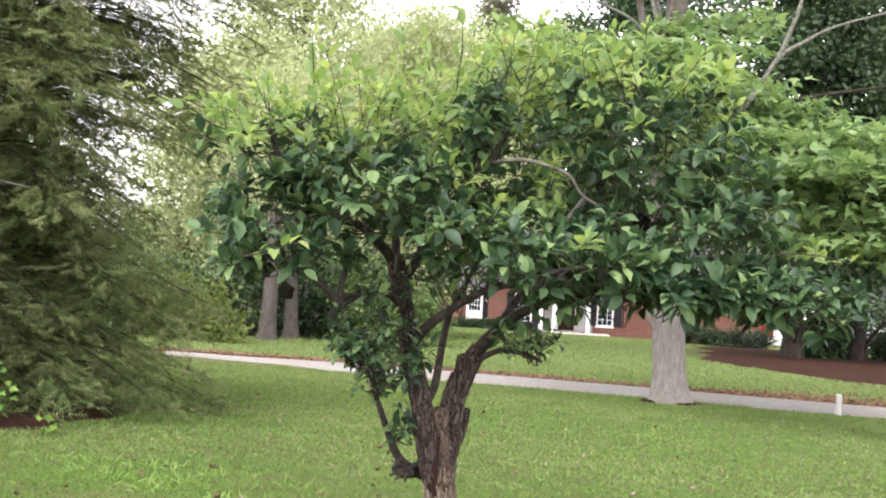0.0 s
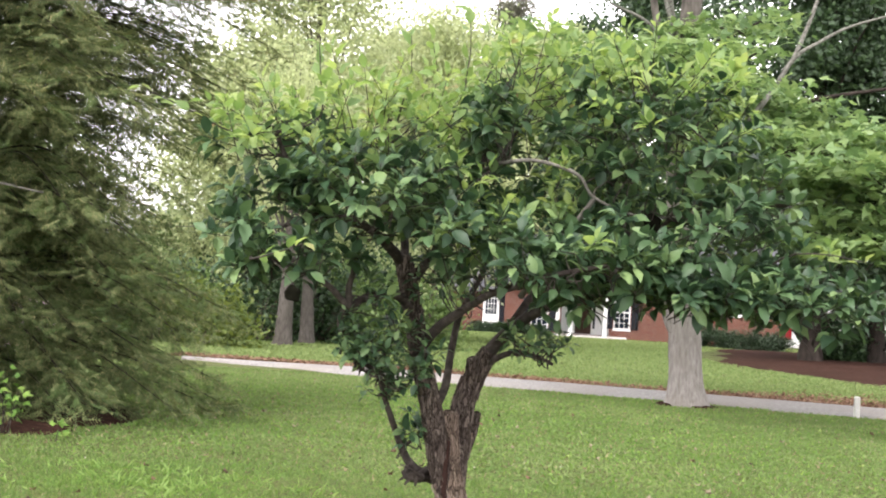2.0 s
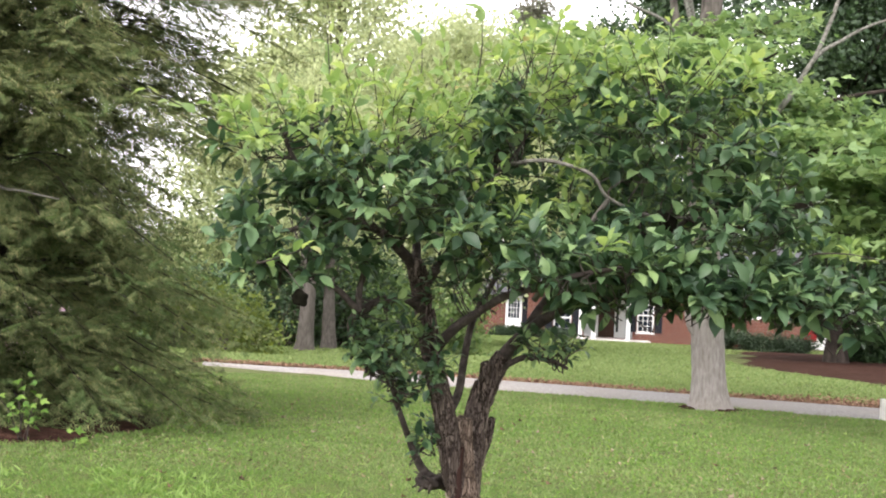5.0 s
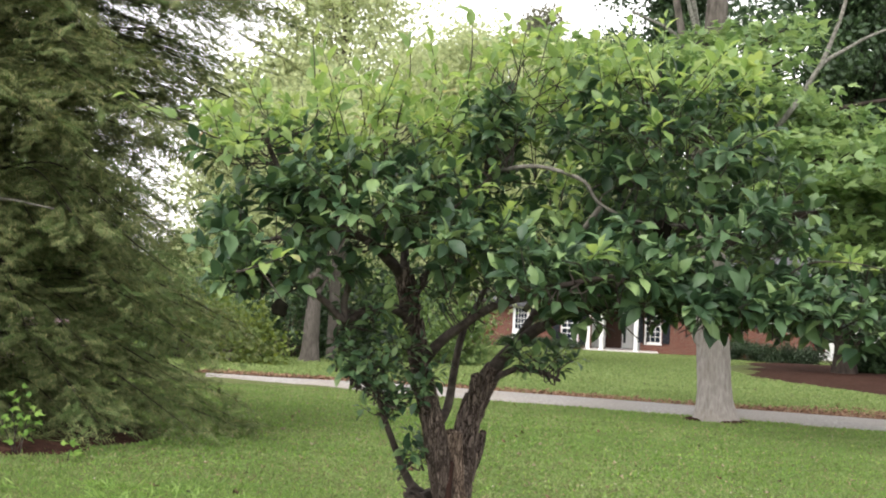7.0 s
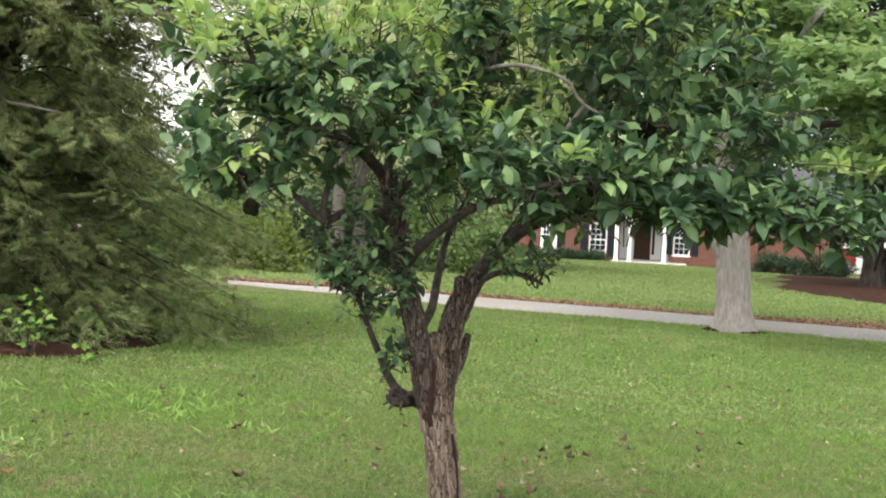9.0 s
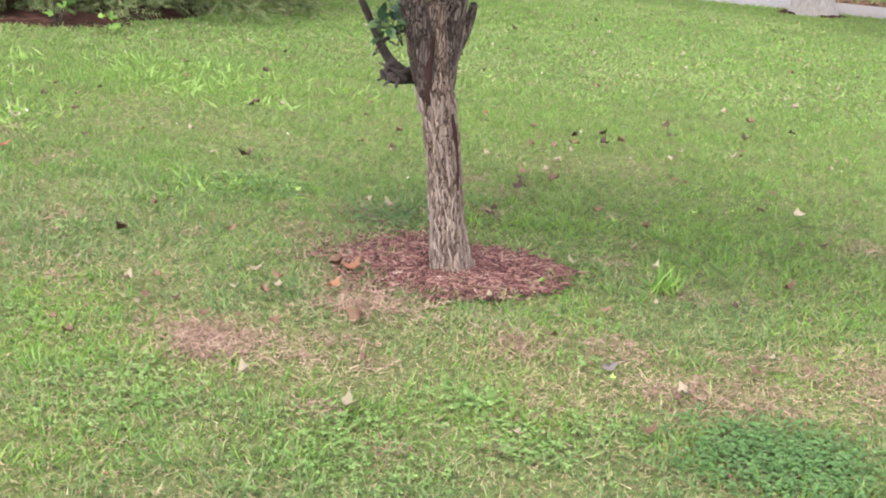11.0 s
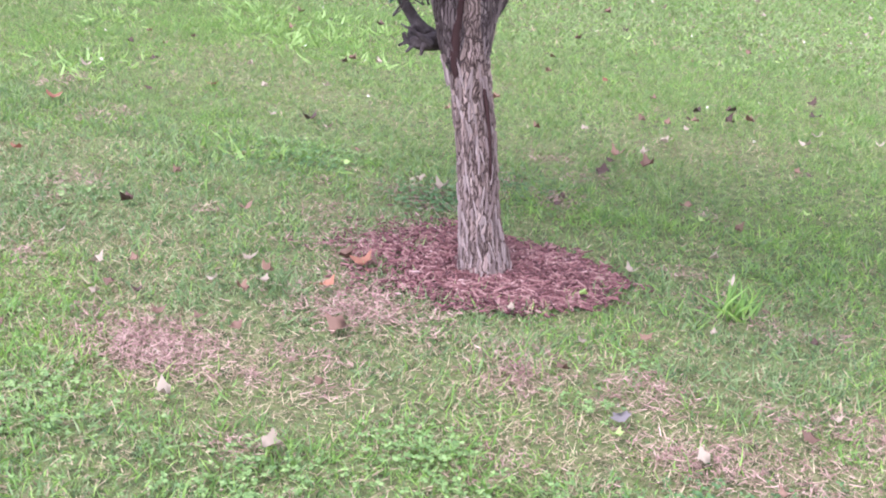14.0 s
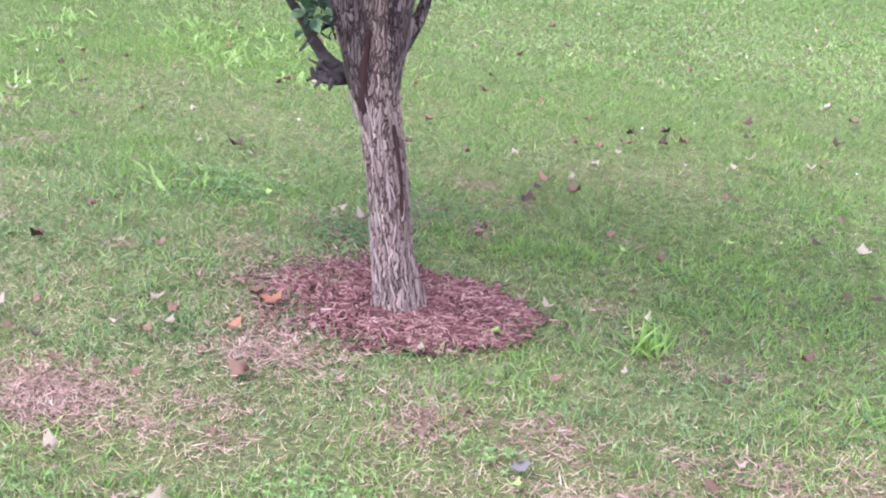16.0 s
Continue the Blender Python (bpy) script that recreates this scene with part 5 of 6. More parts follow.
def sash_window(parent, x0, x1, z0, z1, y, cols=3, rows=6, shutters=True, sides=(True, True)):
    win = part("window", merge([box(x0 - 0.02, x0 + 0.07, y - 0.04, y + 0.1, z0, z1), box(x1 - 0.07, x1 + 0.02, y - 0.04, y + 0.1, z0, z1), box(x0 + 0.07, x1 - 0.07, y - 0.04, y + 0.1, z1 - 0.09, z1), box(x0 + 0.07, x1 - 0.07, y - 0.04, y + 0.1, z0, z0 + 0.07), box(x0 + 0.07, x1 - 0.07, y - 0.02, y + 0.1, (z0 + z1) / 2 - 0.035, (z0 + z1) / 2 + 0.035)]), M_WHITE, parent, "white sash window")

    def sub(name, bm, mat, label=""):
        ob = part(name, bm, mat, parent, label)
        ob.parent = win
        ob.location = (0, 0, 0)
    bars = []
    for i in range(1, cols):
        x = x0 + 0.07 + (x1 - x0 - 0.14) * i / cols
        bars.append(box(x - 0.013, x + 0.013, y + 0.02, y + 0.055, z0 + 0.07, z1 - 0.09))
    for i in range(1, rows):
        if i * 2 == rows:
            continue
        zz = z0 + 0.07 + (z1 - z0 - 0.16) * i / rows
        bars.append(box(x0 + 0.07, x1 - 0.07, y + 0.024, y + 0.051, zz - 0.013, zz + 0.013))
    sub("muntins", merge(bars), M_WHITE, "white glazing bars")
    sub("pane", box(x0 + 0.05, x1 - 0.05, y + 0.06, y + 0.075, z0 + 0.05, z1 - 0.05), M_GLASS, "dark reflecting glass")
    sub("sill", box(x0 - 0.06, x1 + 0.06, y - 0.09, y + 0.1, z0 - 0.07, z0 - 0.002, 0.01), M_WHITE)
    if shutters:
        for side, use in zip((x0 - 0.46, x1 + 0.06), sides):
            if use:
                slats = [box(side, side + 0.06, y - 0.115, y - 0.065, z0, z1), box(side + 0.34, side + 0.40, y - 0.115, y - 0.065, z0, z1)] + [box(side + 0.06, side + 0.34, y - 0.10, y - 0.07, z0 + 0.02 + i * 0.1, z0 + 0.115 + i * 0.1) for i in range(int((z1 - z0 - 0.02) / 0.1))]
                part("shutter", merge(slats), M_SHUTTER, parent, "dark louvred shutter")


FLOOR = -2.80
wins = [(-0.46, 0.52, -2.70, -0.80), (4.18, 5.10, -2.38, -0.45), (10.36, 11.32, -1.25, -0.10)]
porch_open = (1.25, 3.95, FLOOR, -0.45)
wall_with_holes("wall", -1.95, 13.3, HY0, HY0 + 0.25, HB - 0.4, -0.02, wins + [porch_open], M_BRICK, house, "red brick front wall")
for bm in (box(13.05, 13.3, HY0 + 0.25, HY0 + 9, HB - 0.6, -0.02), box(-1.95, -1.7, HY0 + 0.25, HY0 + 9, HB - 0.6, -0.02), box(-1.7, 13.05, HY0 + 8.75, HY0 + 9, HB - 0.6, -0.02)):
    part("wall", bm, M_BRICK, house, "red brick side and rear walls")
for w in wins[:2]:
    sash_window(house, *w, HY0 + 0.06)
sash_window(house, *wins[2], HY0 + 0.06, 3, 4)
# recessed entry
for bm in (box(1.05, 1.25, HY0 + 0.25, HY0 + 1.5, FLOOR, -0.3), box(3.95, 4.12, HY0 + 0.25, HY0 + 1.5, FLOOR, -0.3), box(1.25, 2.02, HY0 + 1.3, HY0 + 1.5, FLOOR, -0.3), box(3.55, 3.95, HY0 + 1.3, HY0 + 1.5, FLOOR, -0.3), box(2.02, 3.55, HY0 + 1.3, HY0 + 1.5, -0.72, -0.3)):
    part("wall", bm, M_SIDING, house, "white boarded entry recess")
door = part("door", merge([box(2.06, 2.98, HY0 + 1.34, HY0 + 1.39, FLOOR, -0.74)] + [box(2.06 + a, 2.06 + a + 0.32, HY0 + 1.32, HY0 + 1.34, FLOOR + b, FLOOR + b + h) for a in (0.1, 0.5) for b, h in ((0.15, 0.6), (0.9, 0.55), (1.6, 0.3))]), M_DOOR, house, "dark brown panelled front door")
part("sidelight", box(3.06, 3.2, HY0 + 1.36, HY0 + 1.38, FLOOR + 0.3, -0.8), M_GLASS, house, "narrow dark glass beside the door")
part("door_frame", merge([box(1.98, 2.06, HY0 + 1.26, HY0 + 1.4, FLOOR, -0.70), box(2.98, 3.06, HY0 + 1.26, HY0 + 1.4, FLOOR, -0.70), box(3.2, 3.55, HY0 + 1.28, HY0 + 1.4, FLOOR, -0.70), box(3.06, 3.2, HY0 + 1.28, HY0 + 1.4, FLOOR, FLOOR + 0.3)]), M_WHITE, house, "white door frame")
part("porch_floor", merge([box(0.75, 4.9, HY0 - 1.3, HY0 + 1.5, FLOOR - 0.12, FLOOR - 0.002, 0.015)]), M_CONCRETE, house, "pale concrete porch slab")
part("porch_base", box(0.85, 4.8, HY0 - 1.2, HY0 - 0.01, HB - 0.4, FLOOR - 0.13), M_BRICK, house, "brick porch base")
part("step", merge([box(1.7, 3.6, HY0 - 1.65, HY0 - 1.31, HB - 0.3, FLOOR - 0.2, 0.01)]), M_CONCRETE, house)


def column(x, y):
    bm = bmesh.new()
    for r, z0, z1 in ((0.15, FLOOR, FLOOR + 0.08), (0.115, FLOOR + 0.08, -0.55), (0.15, -0.55, -0.46)):
        m = Matrix.Translation((x, y, (z0 + z1) / 2))
        bmesh.ops.create_cone(bm, cap_ends=True, segments=20, radius1=r, radius2=r * 0.93, depth=z1 - z0, matrix=m)
    part("column", bm, M_WHITE, house, "white round porch column")


for x in (1.05, 1.78, 3.66):
    column(x, HY0 - 1.05)
part("entablature", box(0.85, 3.9, HY0 - 1.25, HY0 - 0.004, -0.46, -0.30, 0.01), M_WHITE, house, "white beam over the porch columns")
part("porch_roof", merge([box(0.72, 4.05, HY0 - 1.4, HY0 - 0.004, -0.298, -0.22, 0.01), box(0.95, 3.85, HY0 - 1.1, HY0 - 0.13, -0.218, 0.10, 0.03)]), M_ROOF, house, "gray shingle porch roof")


def gable(x0, x1, y0, y1, z0, rise, over=0.4):
    bm = bmesh.new()
    ym = (y0 + y1) / 2
    t = 0.14
    for sgn, ya in ((1, y0 - over), (-1, y1 + over)):
        ze = z0 - rise * over / ((y1 - y0) / 2)
        pts = [(x0 - over, ya, ze), (x1 + over, ya, ze), (x1 + over, ym, z0 + rise), (x0 - over, ym, z0 + rise)]
        lo = [bm.verts.new(p) for p in pts]
        hi = [bm.verts.new((a, b, c + t)) for a, b, c in pts]
        bm.faces.new(lo)
        bm.faces.new(hi[::-1])
        for i in range(4):
            bm.faces.new((lo[i], hi[i], hi[(i + 1) % 4], lo[(i + 1) % 4]))
    bmesh.ops.recalc_face_normals(bm, faces=bm.faces)
    return bm


part("roof", gable(-1.95, 13.3, HY0, HY0 + 9, 0.05, 2.6), M_ROOF, house, "gray shingle roof")
part("gable_wall", merge([box(a, b, HY0 + 0.3 + i * 0.75, HY0 + 8.7 - i * 0.75, 0.0 + i * 0.44, 0.42 + i * 0.44) for a, b in ((-1.95, -1.75), (13.1, 13.3)) for i in range(5)]), M_BRICK, house)
part("cornice", box(-2.1, 13.45, HY0 - 0.12, HY0 - 0.004, -0.2, 0.0, 0.01), M_WHITE, house, "white cornice board")
# white wing
part("wing_wall", box(-9.5, -1.96, HY0 + 0.6, HY0 + 8, HB - 0.4, -0.5), M_BRICK, house, "red brick wing")
part("wing_roof", gable(-9.5, -2.3, HY0 + 0.6, HY0 + 8, -0.45, 2.2), M_ROOF, house, "gray shingle roof of the wing")
for a in (-8.8, -6.35):
    sash_window(house, a, a + 0.95, -2.5, -0.9, HY0 + 0.53)
part("side_door", merge([box(-3.20, -2.28, HY0 + 0.52, HY0 + 0.57, HB + 0.05, -0.62)] + [box(-3.10 + i * 0.41, -2.78 + i * 0.41, HY0 + 0.505, HY0 + 0.52, HB + 0.2, HB + 0.85) for i in range(2)]), M_WHITE, house, "white half-glazed side door")
part("door_glass", box(-3.06, -2.42, HY0 + 0.508, HY0 + 0.519, HB + 1.05, -0.8), M_GLASS, house, "dark glass in the side door")
part("door_bars", merge([box(-3.06 + 0.16 * i - 0.014, -3.06 + 0.16 * i + 0.014, HY0 + 0.495, HY0 + 0.507, HB + 1.05, -0.8) for i in range(1, 4)] + [box(-3.06, -2.42, HY0 + 0.497, HY0 + 0.506, HB + 1.05 + 0.3 * i - 0.014, HB + 1.05 + 0.3 * i + 0.014) for i in range(1, 4)]), M_WHITE, house, "white glazing bars")
part("shutter", merge([box(-2.24, -2.18, HY0 + 0.50, HY0 + 0.56, HB + 0.3, -0.7), box(-2.02, -1.97, HY0 + 0.50, HY0 + 0.56, HB + 0.3, -0.7)] + [box(-2.18, -2.02, HY0 + 0.515, HY0 + 0.55, HB + 0.3 + 0.1 * i, HB + 0.39 + 0.1 * i) for i in range(20)]), M_SHUTTER, house, "dark louvred shutter")
part("corner_board", box(-9.55, -9.4, HY0 + 0.55, HY0 + 0.7, HB - 0.3, -0.5), M_WHITE, house, "white corner board")

shed = thing("shed", (14.8, 76, -3.3), "small outbuilding with a bright red door", "shed")
part("wall", box(13.9, 17.5, 76.1, 79, -3.6, -0.2), M_SIDING, shed, "pale gray wall")
part("door", box(14.38, 15.14, 76.0, 76.09, -2.74, -1.72, 0.01), M_RED, shed, "low bright red door")
part("door_frame", merge([box(14.26, 14.38, 75.98, 76.09, -2.74, -1.62), box(15.14, 15.26, 75.98, 76.09, -2.74, -1.62), box(14.38, 15.14, 75.98, 76.09, -1.72, -1.62)]), M_WHITE, shed, "white door frame")
part("roof", gable(13.9, 17.5, 76.1, 79, -0.2, 0.9, 0.25), M_ROOF, shed)

garage = thing("garage", (22.5, 80, -3.5), "pale gray outbuilding half hidden behind the dark trees", "garage")
wall_with_holes("wall", 17.8, 27.5, 80, 80.2, -4.6, -1.3, [(21.2, 22.2, -3.2, -1.9)], M_SIDING, garage, "pale gray wall")
for bm in (box(17.8, 18.0, 80.2, 86, -4.6, -1.3), box(27.3, 27.5, 80.2, 86, -4.6, -1.3), box(18.0, 27.3, 85.8, 86, -4.6, -1.3)):
    part("wall", bm, M_SIDING, garage)
sash_window(garage, 21.2, 22.2, -3.2, -1.9, 80.06, 2, 4, False)
part("roof", gable(17.8, 27.5, 80, 86, -1.25, 1.6), M_ROOF, garage, "gray shingle roof")

for k, (x, y, a, b, h) in enumerate([(-2.6, 68.4, 1.2, 0.6, 0.55), (-0.8, 68.4, 1.2, 0.6, 0.55), (8.84, 62, 1.0, 0.7, 0.9), (10.77, 60, 1.15, 0.7, 0.9)]):
    shrub("hedge", x, y, a, b, h, M_HEDGE, "clipped dark green foundation shrub", 7000, 0.085, 120 + k, "foundation shrubs")

marker = thing("marker_post", (4.84, 17.95, float(gz(4.84, 17.95))), "short pale gray marker post beside the drive", "post")
zc = float(gz(4.95, 18.05))
part("post", box(4.802, 4.878, 17.91, 17.99, zc - 0.1, zc + 0.30, 0.015), M_POST, marker)

cable = tagged(new("overhead_cable", fast_mesh("overhead_cable", *tube(spline([(-16.0, 36.0, 1.76), (-11.0, 34.9, 1.80), (-6.2, 33.6, 2.0)], 20), np.full(20, 0.011), 6), M_GRAYLIMB, True)), "pale overhead cable strung between trees", "cable")

# ---- loose ground cover ----
BLADE_V = [(-0.5, 0, 0), (0.5, 0, 0), (-0.36, 0.55, 0.06), (0.36, 0.55, 0.06), (0, 1.0, 0.30)]
BLADE_F = [(0, 1, 3), (0, 3, 2), (2, 3, 4)]
g = np.random.default_rng(77)
# bark chips of the mulch ring
CHIP_V = [(-0.5, 0, 0), (0.5, 0.05, 0), (0.42, 1.0, 0.03), (-0.38, 0.93, 0.0), (-0.42, 0.08, 0.14), (0.42, 0.1, 0.12), (0.36, 0.92, 0.15), (-0.33, 0.88, 0.13)]
CHIP_F = [(4, 5, 6, 7), (0, 1, 5, 4), (1, 2, 6, 5), (2, 3, 7, 6), (3, 0, 4, 7)]


def chips(n, cx, cy, ax, ay, spread=1.0):
    a = g.uniform(0, 2 * np.pi, n)
    r = np.sqrt(g.random(n)) * spread * (0.90 + 0.05 * np.sin(3 * a + 1) + 0.05 * np.sin(7 * a))
    r = r * (0.86 + 0.34 * value_noise(np.cos(a) * 2.2, np.sin(a) * 2.2, 0.6, 14)) + np.abs(g.normal(size=n)) * 0.12 * (1 + 1.4 * (np.cos(a) < -0.3))
    x, y = cx + ax * r * np.cos(a), cy + ay * r * np.sin(a)
    z = lift(x, y) + 0.012 + 0.012 * np.clip(1 - r ** 3, 0, 1) + g.uniform(0, 0.008, n)
    return np.stack([x, y, z], -1)


mulch = thing("bark_mulch", (MULCH[0], MULCH[1], 0.02), "reddish brown shredded bark mulch on the ground", "mulch", kind="stuff")
P3 = chips(9500, *MULCH)
thin = 0.8 * np.clip((MULCH[1] - 0.05 - P3[:, 1]) / MULCH[3], 0, 1) + np.clip((MULCH[0] - 0.08 - P3[:, 0]) / MULCH[2], 0, 1)
P3 = P3[g.random(len(P3)) > thin * (0.10 + 1.1 * value_noise(P3[:, 0], P3[:, 1], 0.07, 15))]
SMALLSPOTS = []
for _ in range(70):
    yy = g.uniform(3.6, 6.4)
    xx = 0.25 + g.uniform(-0.42, 0.42) * yy
    if ((xx - MULCH[0]) / 0.5) ** 2 + ((yy - MULCH[1]) / 0.45) ** 2 > 1:
        SMALLSPOTS.append((xx, yy, g.uniform(0.03, 0.085), g.uniform(0.5, 1.0)))
SMALLSPOTS += [(-0.32, 4.22, 0.10, 1.0), (-0.30, 4.12, 0.07, 1.0), (1.10, 4.32, 0.08, 1.0), (0.52, 4.55, 0.04, 1.0), (0.54, 4.43, 0.04, 1.0), (0.0, 4.66, 0.06, 1.0)]
straw = []
for cx, cy, r, k in SMALLSPOTS:
    n = int(900 * r * k)
    q = g.normal(size=(n, 2)) * r * 0.7
    straw.append(np.stack([cx + q[:, 0] * 1.3, cy + q[:, 1], lift(cx + q[:, 0] * 1.3, cy + q[:, 1]) + g.uniform(0.006, 0.02, n)], -1))
for cx, cy, r, n in ((-0.32, 4.20, 0.08, 420), (1.08, 4.30, 0.10, 130), (1.35, 4.38, 0.10, 90), (0.54, 4.50, 0.04, 60), (0.50, 4.64, 0.04, 60), (0.0, 4.62, 0.09, 200), (0.10, 4.72, 0.10, 200), (-0.1, 4.85, 0.08, 90), (0.82, 4.60, 0.05, 60), (1.7, 4.7, 0.12, 120), (-0.22, 5.1, 0.10, 260), (-0.1, 5.3, 0.08, 160)):
    q = g.normal(size=(n, 2)) * r
    straw.append(np.stack([cx + q[:, 0] * 1.3, cy + q[:, 1] * 0.8, lift(cx + q[:, 0] * 1.3, cy + q[:, 1] * 0.8) + g.uniform(0.006, 0.022, n)], -1))
d = unit(g.normal(size=P3.shape) * [1, 1, 0.12])
up_ = unit(g.normal(size=P3.shape) * 0.35 + [0, 0, 1])
long_, wide_ = g.uniform(0.008, 0.036, len(P3)), g.uniform(0.0025, 0.008, len(P3))
order = np.argsort(P3[:, 1] - 20 * long_)
near, rest = order[:300], order[300:]
v, f = scatter(CHIP_V, CHIP_F, P3[rest], d[rest], up_[rest], long_[rest], wide_[rest])
part("shredded_bark", fast_mesh("shredded_bark", v, f, M_CHIP), M_CHIP, mulch, "", "stuff")
chip_mesh = fast_mesh("bark_chip", CHIP_V, CHIP_F, M_CHIP_O)
for i in near:
    y = Vector(d[i])
    x = y.cross(Vector(up_[i])).normalized()
    ob = new("bark_chip", chip_mesh)
    ob.parent = mulch
    ob.matrix_basis = Matrix.Translation(Vector(P3[i]) - mulch.location) @ Matrix((x, y, x.cross(y))).transposed().to_4x4() @ Matrix.Diagonal((float(wide_[i]), float(long_[i]), float(long_[i]), 1))
M_STRAWBIT = leaf_material("reddish_straw", [(0.1, (0.090, 0.050, 0.038)), (0.5, (0.175, 0.108, 0.080)), (0.9, (0.28, 0.20, 0.148)), (1.0, (0.37, 0.30, 0.225))], rough=0.85, through=0.05, spec=0.2)
P3 = np.concatenate(straw)
P3 = np.repeat(P3, 3, axis=0) + g.normal(size=(3 * len(P3), 3)) * [0.018, 0.018, 0.002]
v, f = scatter(BLADE_V, BLADE_F, P3, unit(g.normal(size=P3.shape) * [1, 1, 0.12]), unit(g.normal(size=P3.shape) * 0.4 + [0, 0, 1]), g.uniform(0.012, 0.042, len(P3)), g.uniform(0.0016, 0.0036, len(P3)))
part("straw", fast_mesh("straw", v, f, M_STRAWBIT), M_STRAWBIT, mulch, "reddish dead straw between the grass", "stuff")

# plan of the bare and dry patches, and of the lush ones: x, y, radius, strength
DRYSPOTS = [(-0.32, 4.20, 0.26, 1.0), (-0.05, 4.20, 0.30, 0.8), (0.10, 4.60, 0.2, 0.6), (0.53, 4.45, 0.16, 0.8), (0.76, 4.26, 0.22, 0.9), (1.08, 4.30, 0.26, 1.0), (1.35, 4.35, 0.25, 0.9), (1.7, 4.6, 0.3, 0.7), (-0.7, 4.6, 0.35, 0.25), (-1.3, 5.3, 0.4, 0.2), (-1.0, 6.6, 0.4, 0.4), (1.2, 3.9, 0.3, 0.3), (0.6, 6.9, 0.5, 0.35), (-1.9, 7.0, 0.6, 0.4)]
# first lush spot brightens grass that the crown's shade leaves too dark
LUSHSPOTS = [(1.3, 5.6, 0.9, 0.35), (-0.85, 3.95, 0.30, 1.0), (-0.9, 4.35, 0.25, 0.7), (1.30, 4.02, 0.30, 1.0), (0.48, 4.02, 0.30, 0.9), (-0.22, 3.68, 0.45, 0.9), (-2.0, 8.0, 0.8, 0.9), (-2.6, 7.0, 0.6, 0.6), (-0.9, 5.9, 0.3, 0.6), (2.2, 4.1, 0.5, 0.5), (-1.6, 9.2, 0.6, 0.6), (2.6, 9.0, 1.0, 0.4)]


def field(spots, x, y):
    s = np.zeros(np.shape(x))
    for cx, cy, r, k in spots:
        s = np.maximum(s, k * np.exp(-(((x - cx) / r) ** 2 + ((y - cy) / (r * 0.8)) ** 2) ** 1.3))
    return s


def in_mulch(x, y, grow=1.0):
    return ((x - MULCH[0]) / (MULCH[2] * grow)) ** 2 + ((y - MULCH[1]) / (MULCH[3] * grow)) ** 2 < 1




TRI_V, TRI_F = [(-0.5, 0, 0), (0.5, 0, 0), (0, 1.0, 0.12)], [(0, 1, 2)]


def blades(x, y, height, width, flop, short=False):
    n = len(x)
    d = unit(np.stack([g.normal(size=n) * flop, g.normal(size=n) * flop, np.ones(n)], -1))
    nn = unit(g.normal(size=(n, 3)) * [1, 1, 0.1])
    return scatter(TRI_V if short else BLADE_V, TRI_F if short else BLADE_F, np.stack([x, y, lift(x, y) - 0.004], -1), d, nn, height, width)


def sow(n, y0, y1, power=1.0):
    """Places on the lawn, in the wedge that lies before and round the small tree; thinning out towards its sides."""
    y = y0 + (y1 - y0) * g.random(n) ** power
    half = 0.55 * y + 0.6
    u = g.uniform(-1, 1, n)
    wide = np.abs(u) > 0.82
    u = np.where(wide, np.sign(u) * (0.82 + np.abs(g.normal(size=n)) * 0.22), u)
    x = 0.15 + u * half - 0.02 * y
    front = y < 3.2
    y = np.where(front, 3.2 - np.abs(g.normal(size=n)) * 0.5, y)
    return x, y


lawn = thing("grass", (0.2, 5.0, 0.0), "short mown grass with clover, dry straw and bare spots", "grass", kind="stuff")
x, y = sow(360000, 3.0, 9.0)
clumpy = value_noise(x, y, 0.10, 21) * 0.6 + value_noise(x, y, 0.45, 22) * 0.7
dry, lush = field(DRYSPOTS, x, y), field(LUSHSPOTS, x, y)
overgrown = 0.20 * np.clip((MULCH[1] - y) / MULCH[3], 0, 1) + 0.24 * np.clip((MULCH[0] - x) / MULCH[2], 0, 1)
inside = in_mulch(x, y, 0.80 - overgrown + 0.95 * (value_noise(x, y, 0.09, 23) - 0.5))
keep = (~inside) & (g.random(len(x)) < np.clip(0.05 + 1.05 * clumpy - 0.45 * dry + 0.4 * lush, 0.06, 1) * (1 - 0.8 * field(SMALLSPOTS, x, y))) 
keep |= inside & (g.random(len(x)) < 0.03 + 0.9 * overgrown + 0.25 * np.clip(value_noise(x, y, 0.12, 29) - 0.62, 0, 1))
x, y, dry, lush = x[keep], y[keep], dry[keep], lush[keep]
kind = g.random(len(x))
pdry = np.clip(0.04 + 0.18 * np.clip(5.9 - y, 0, 1) + 0.6 * dry + 0.4 * (value_noise(x, y, 0.22, 24) - 0.5), 0.03, 0.95)
plush = np.clip(0.16 + 0.7 * lush + 0.9 * (value_noise(x, y, 0.4, 25) - 0.5), 0.0, 0.9)
isdry = kind < pdry
islush = (~isdry) & (kind < pdry + plush)
isgreen = ~(isdry | islush)
full = isgreen & (g.random(len(x)) < np.clip((y - 4.8) / 2.6, 0, 1))
isgreen &= ~full
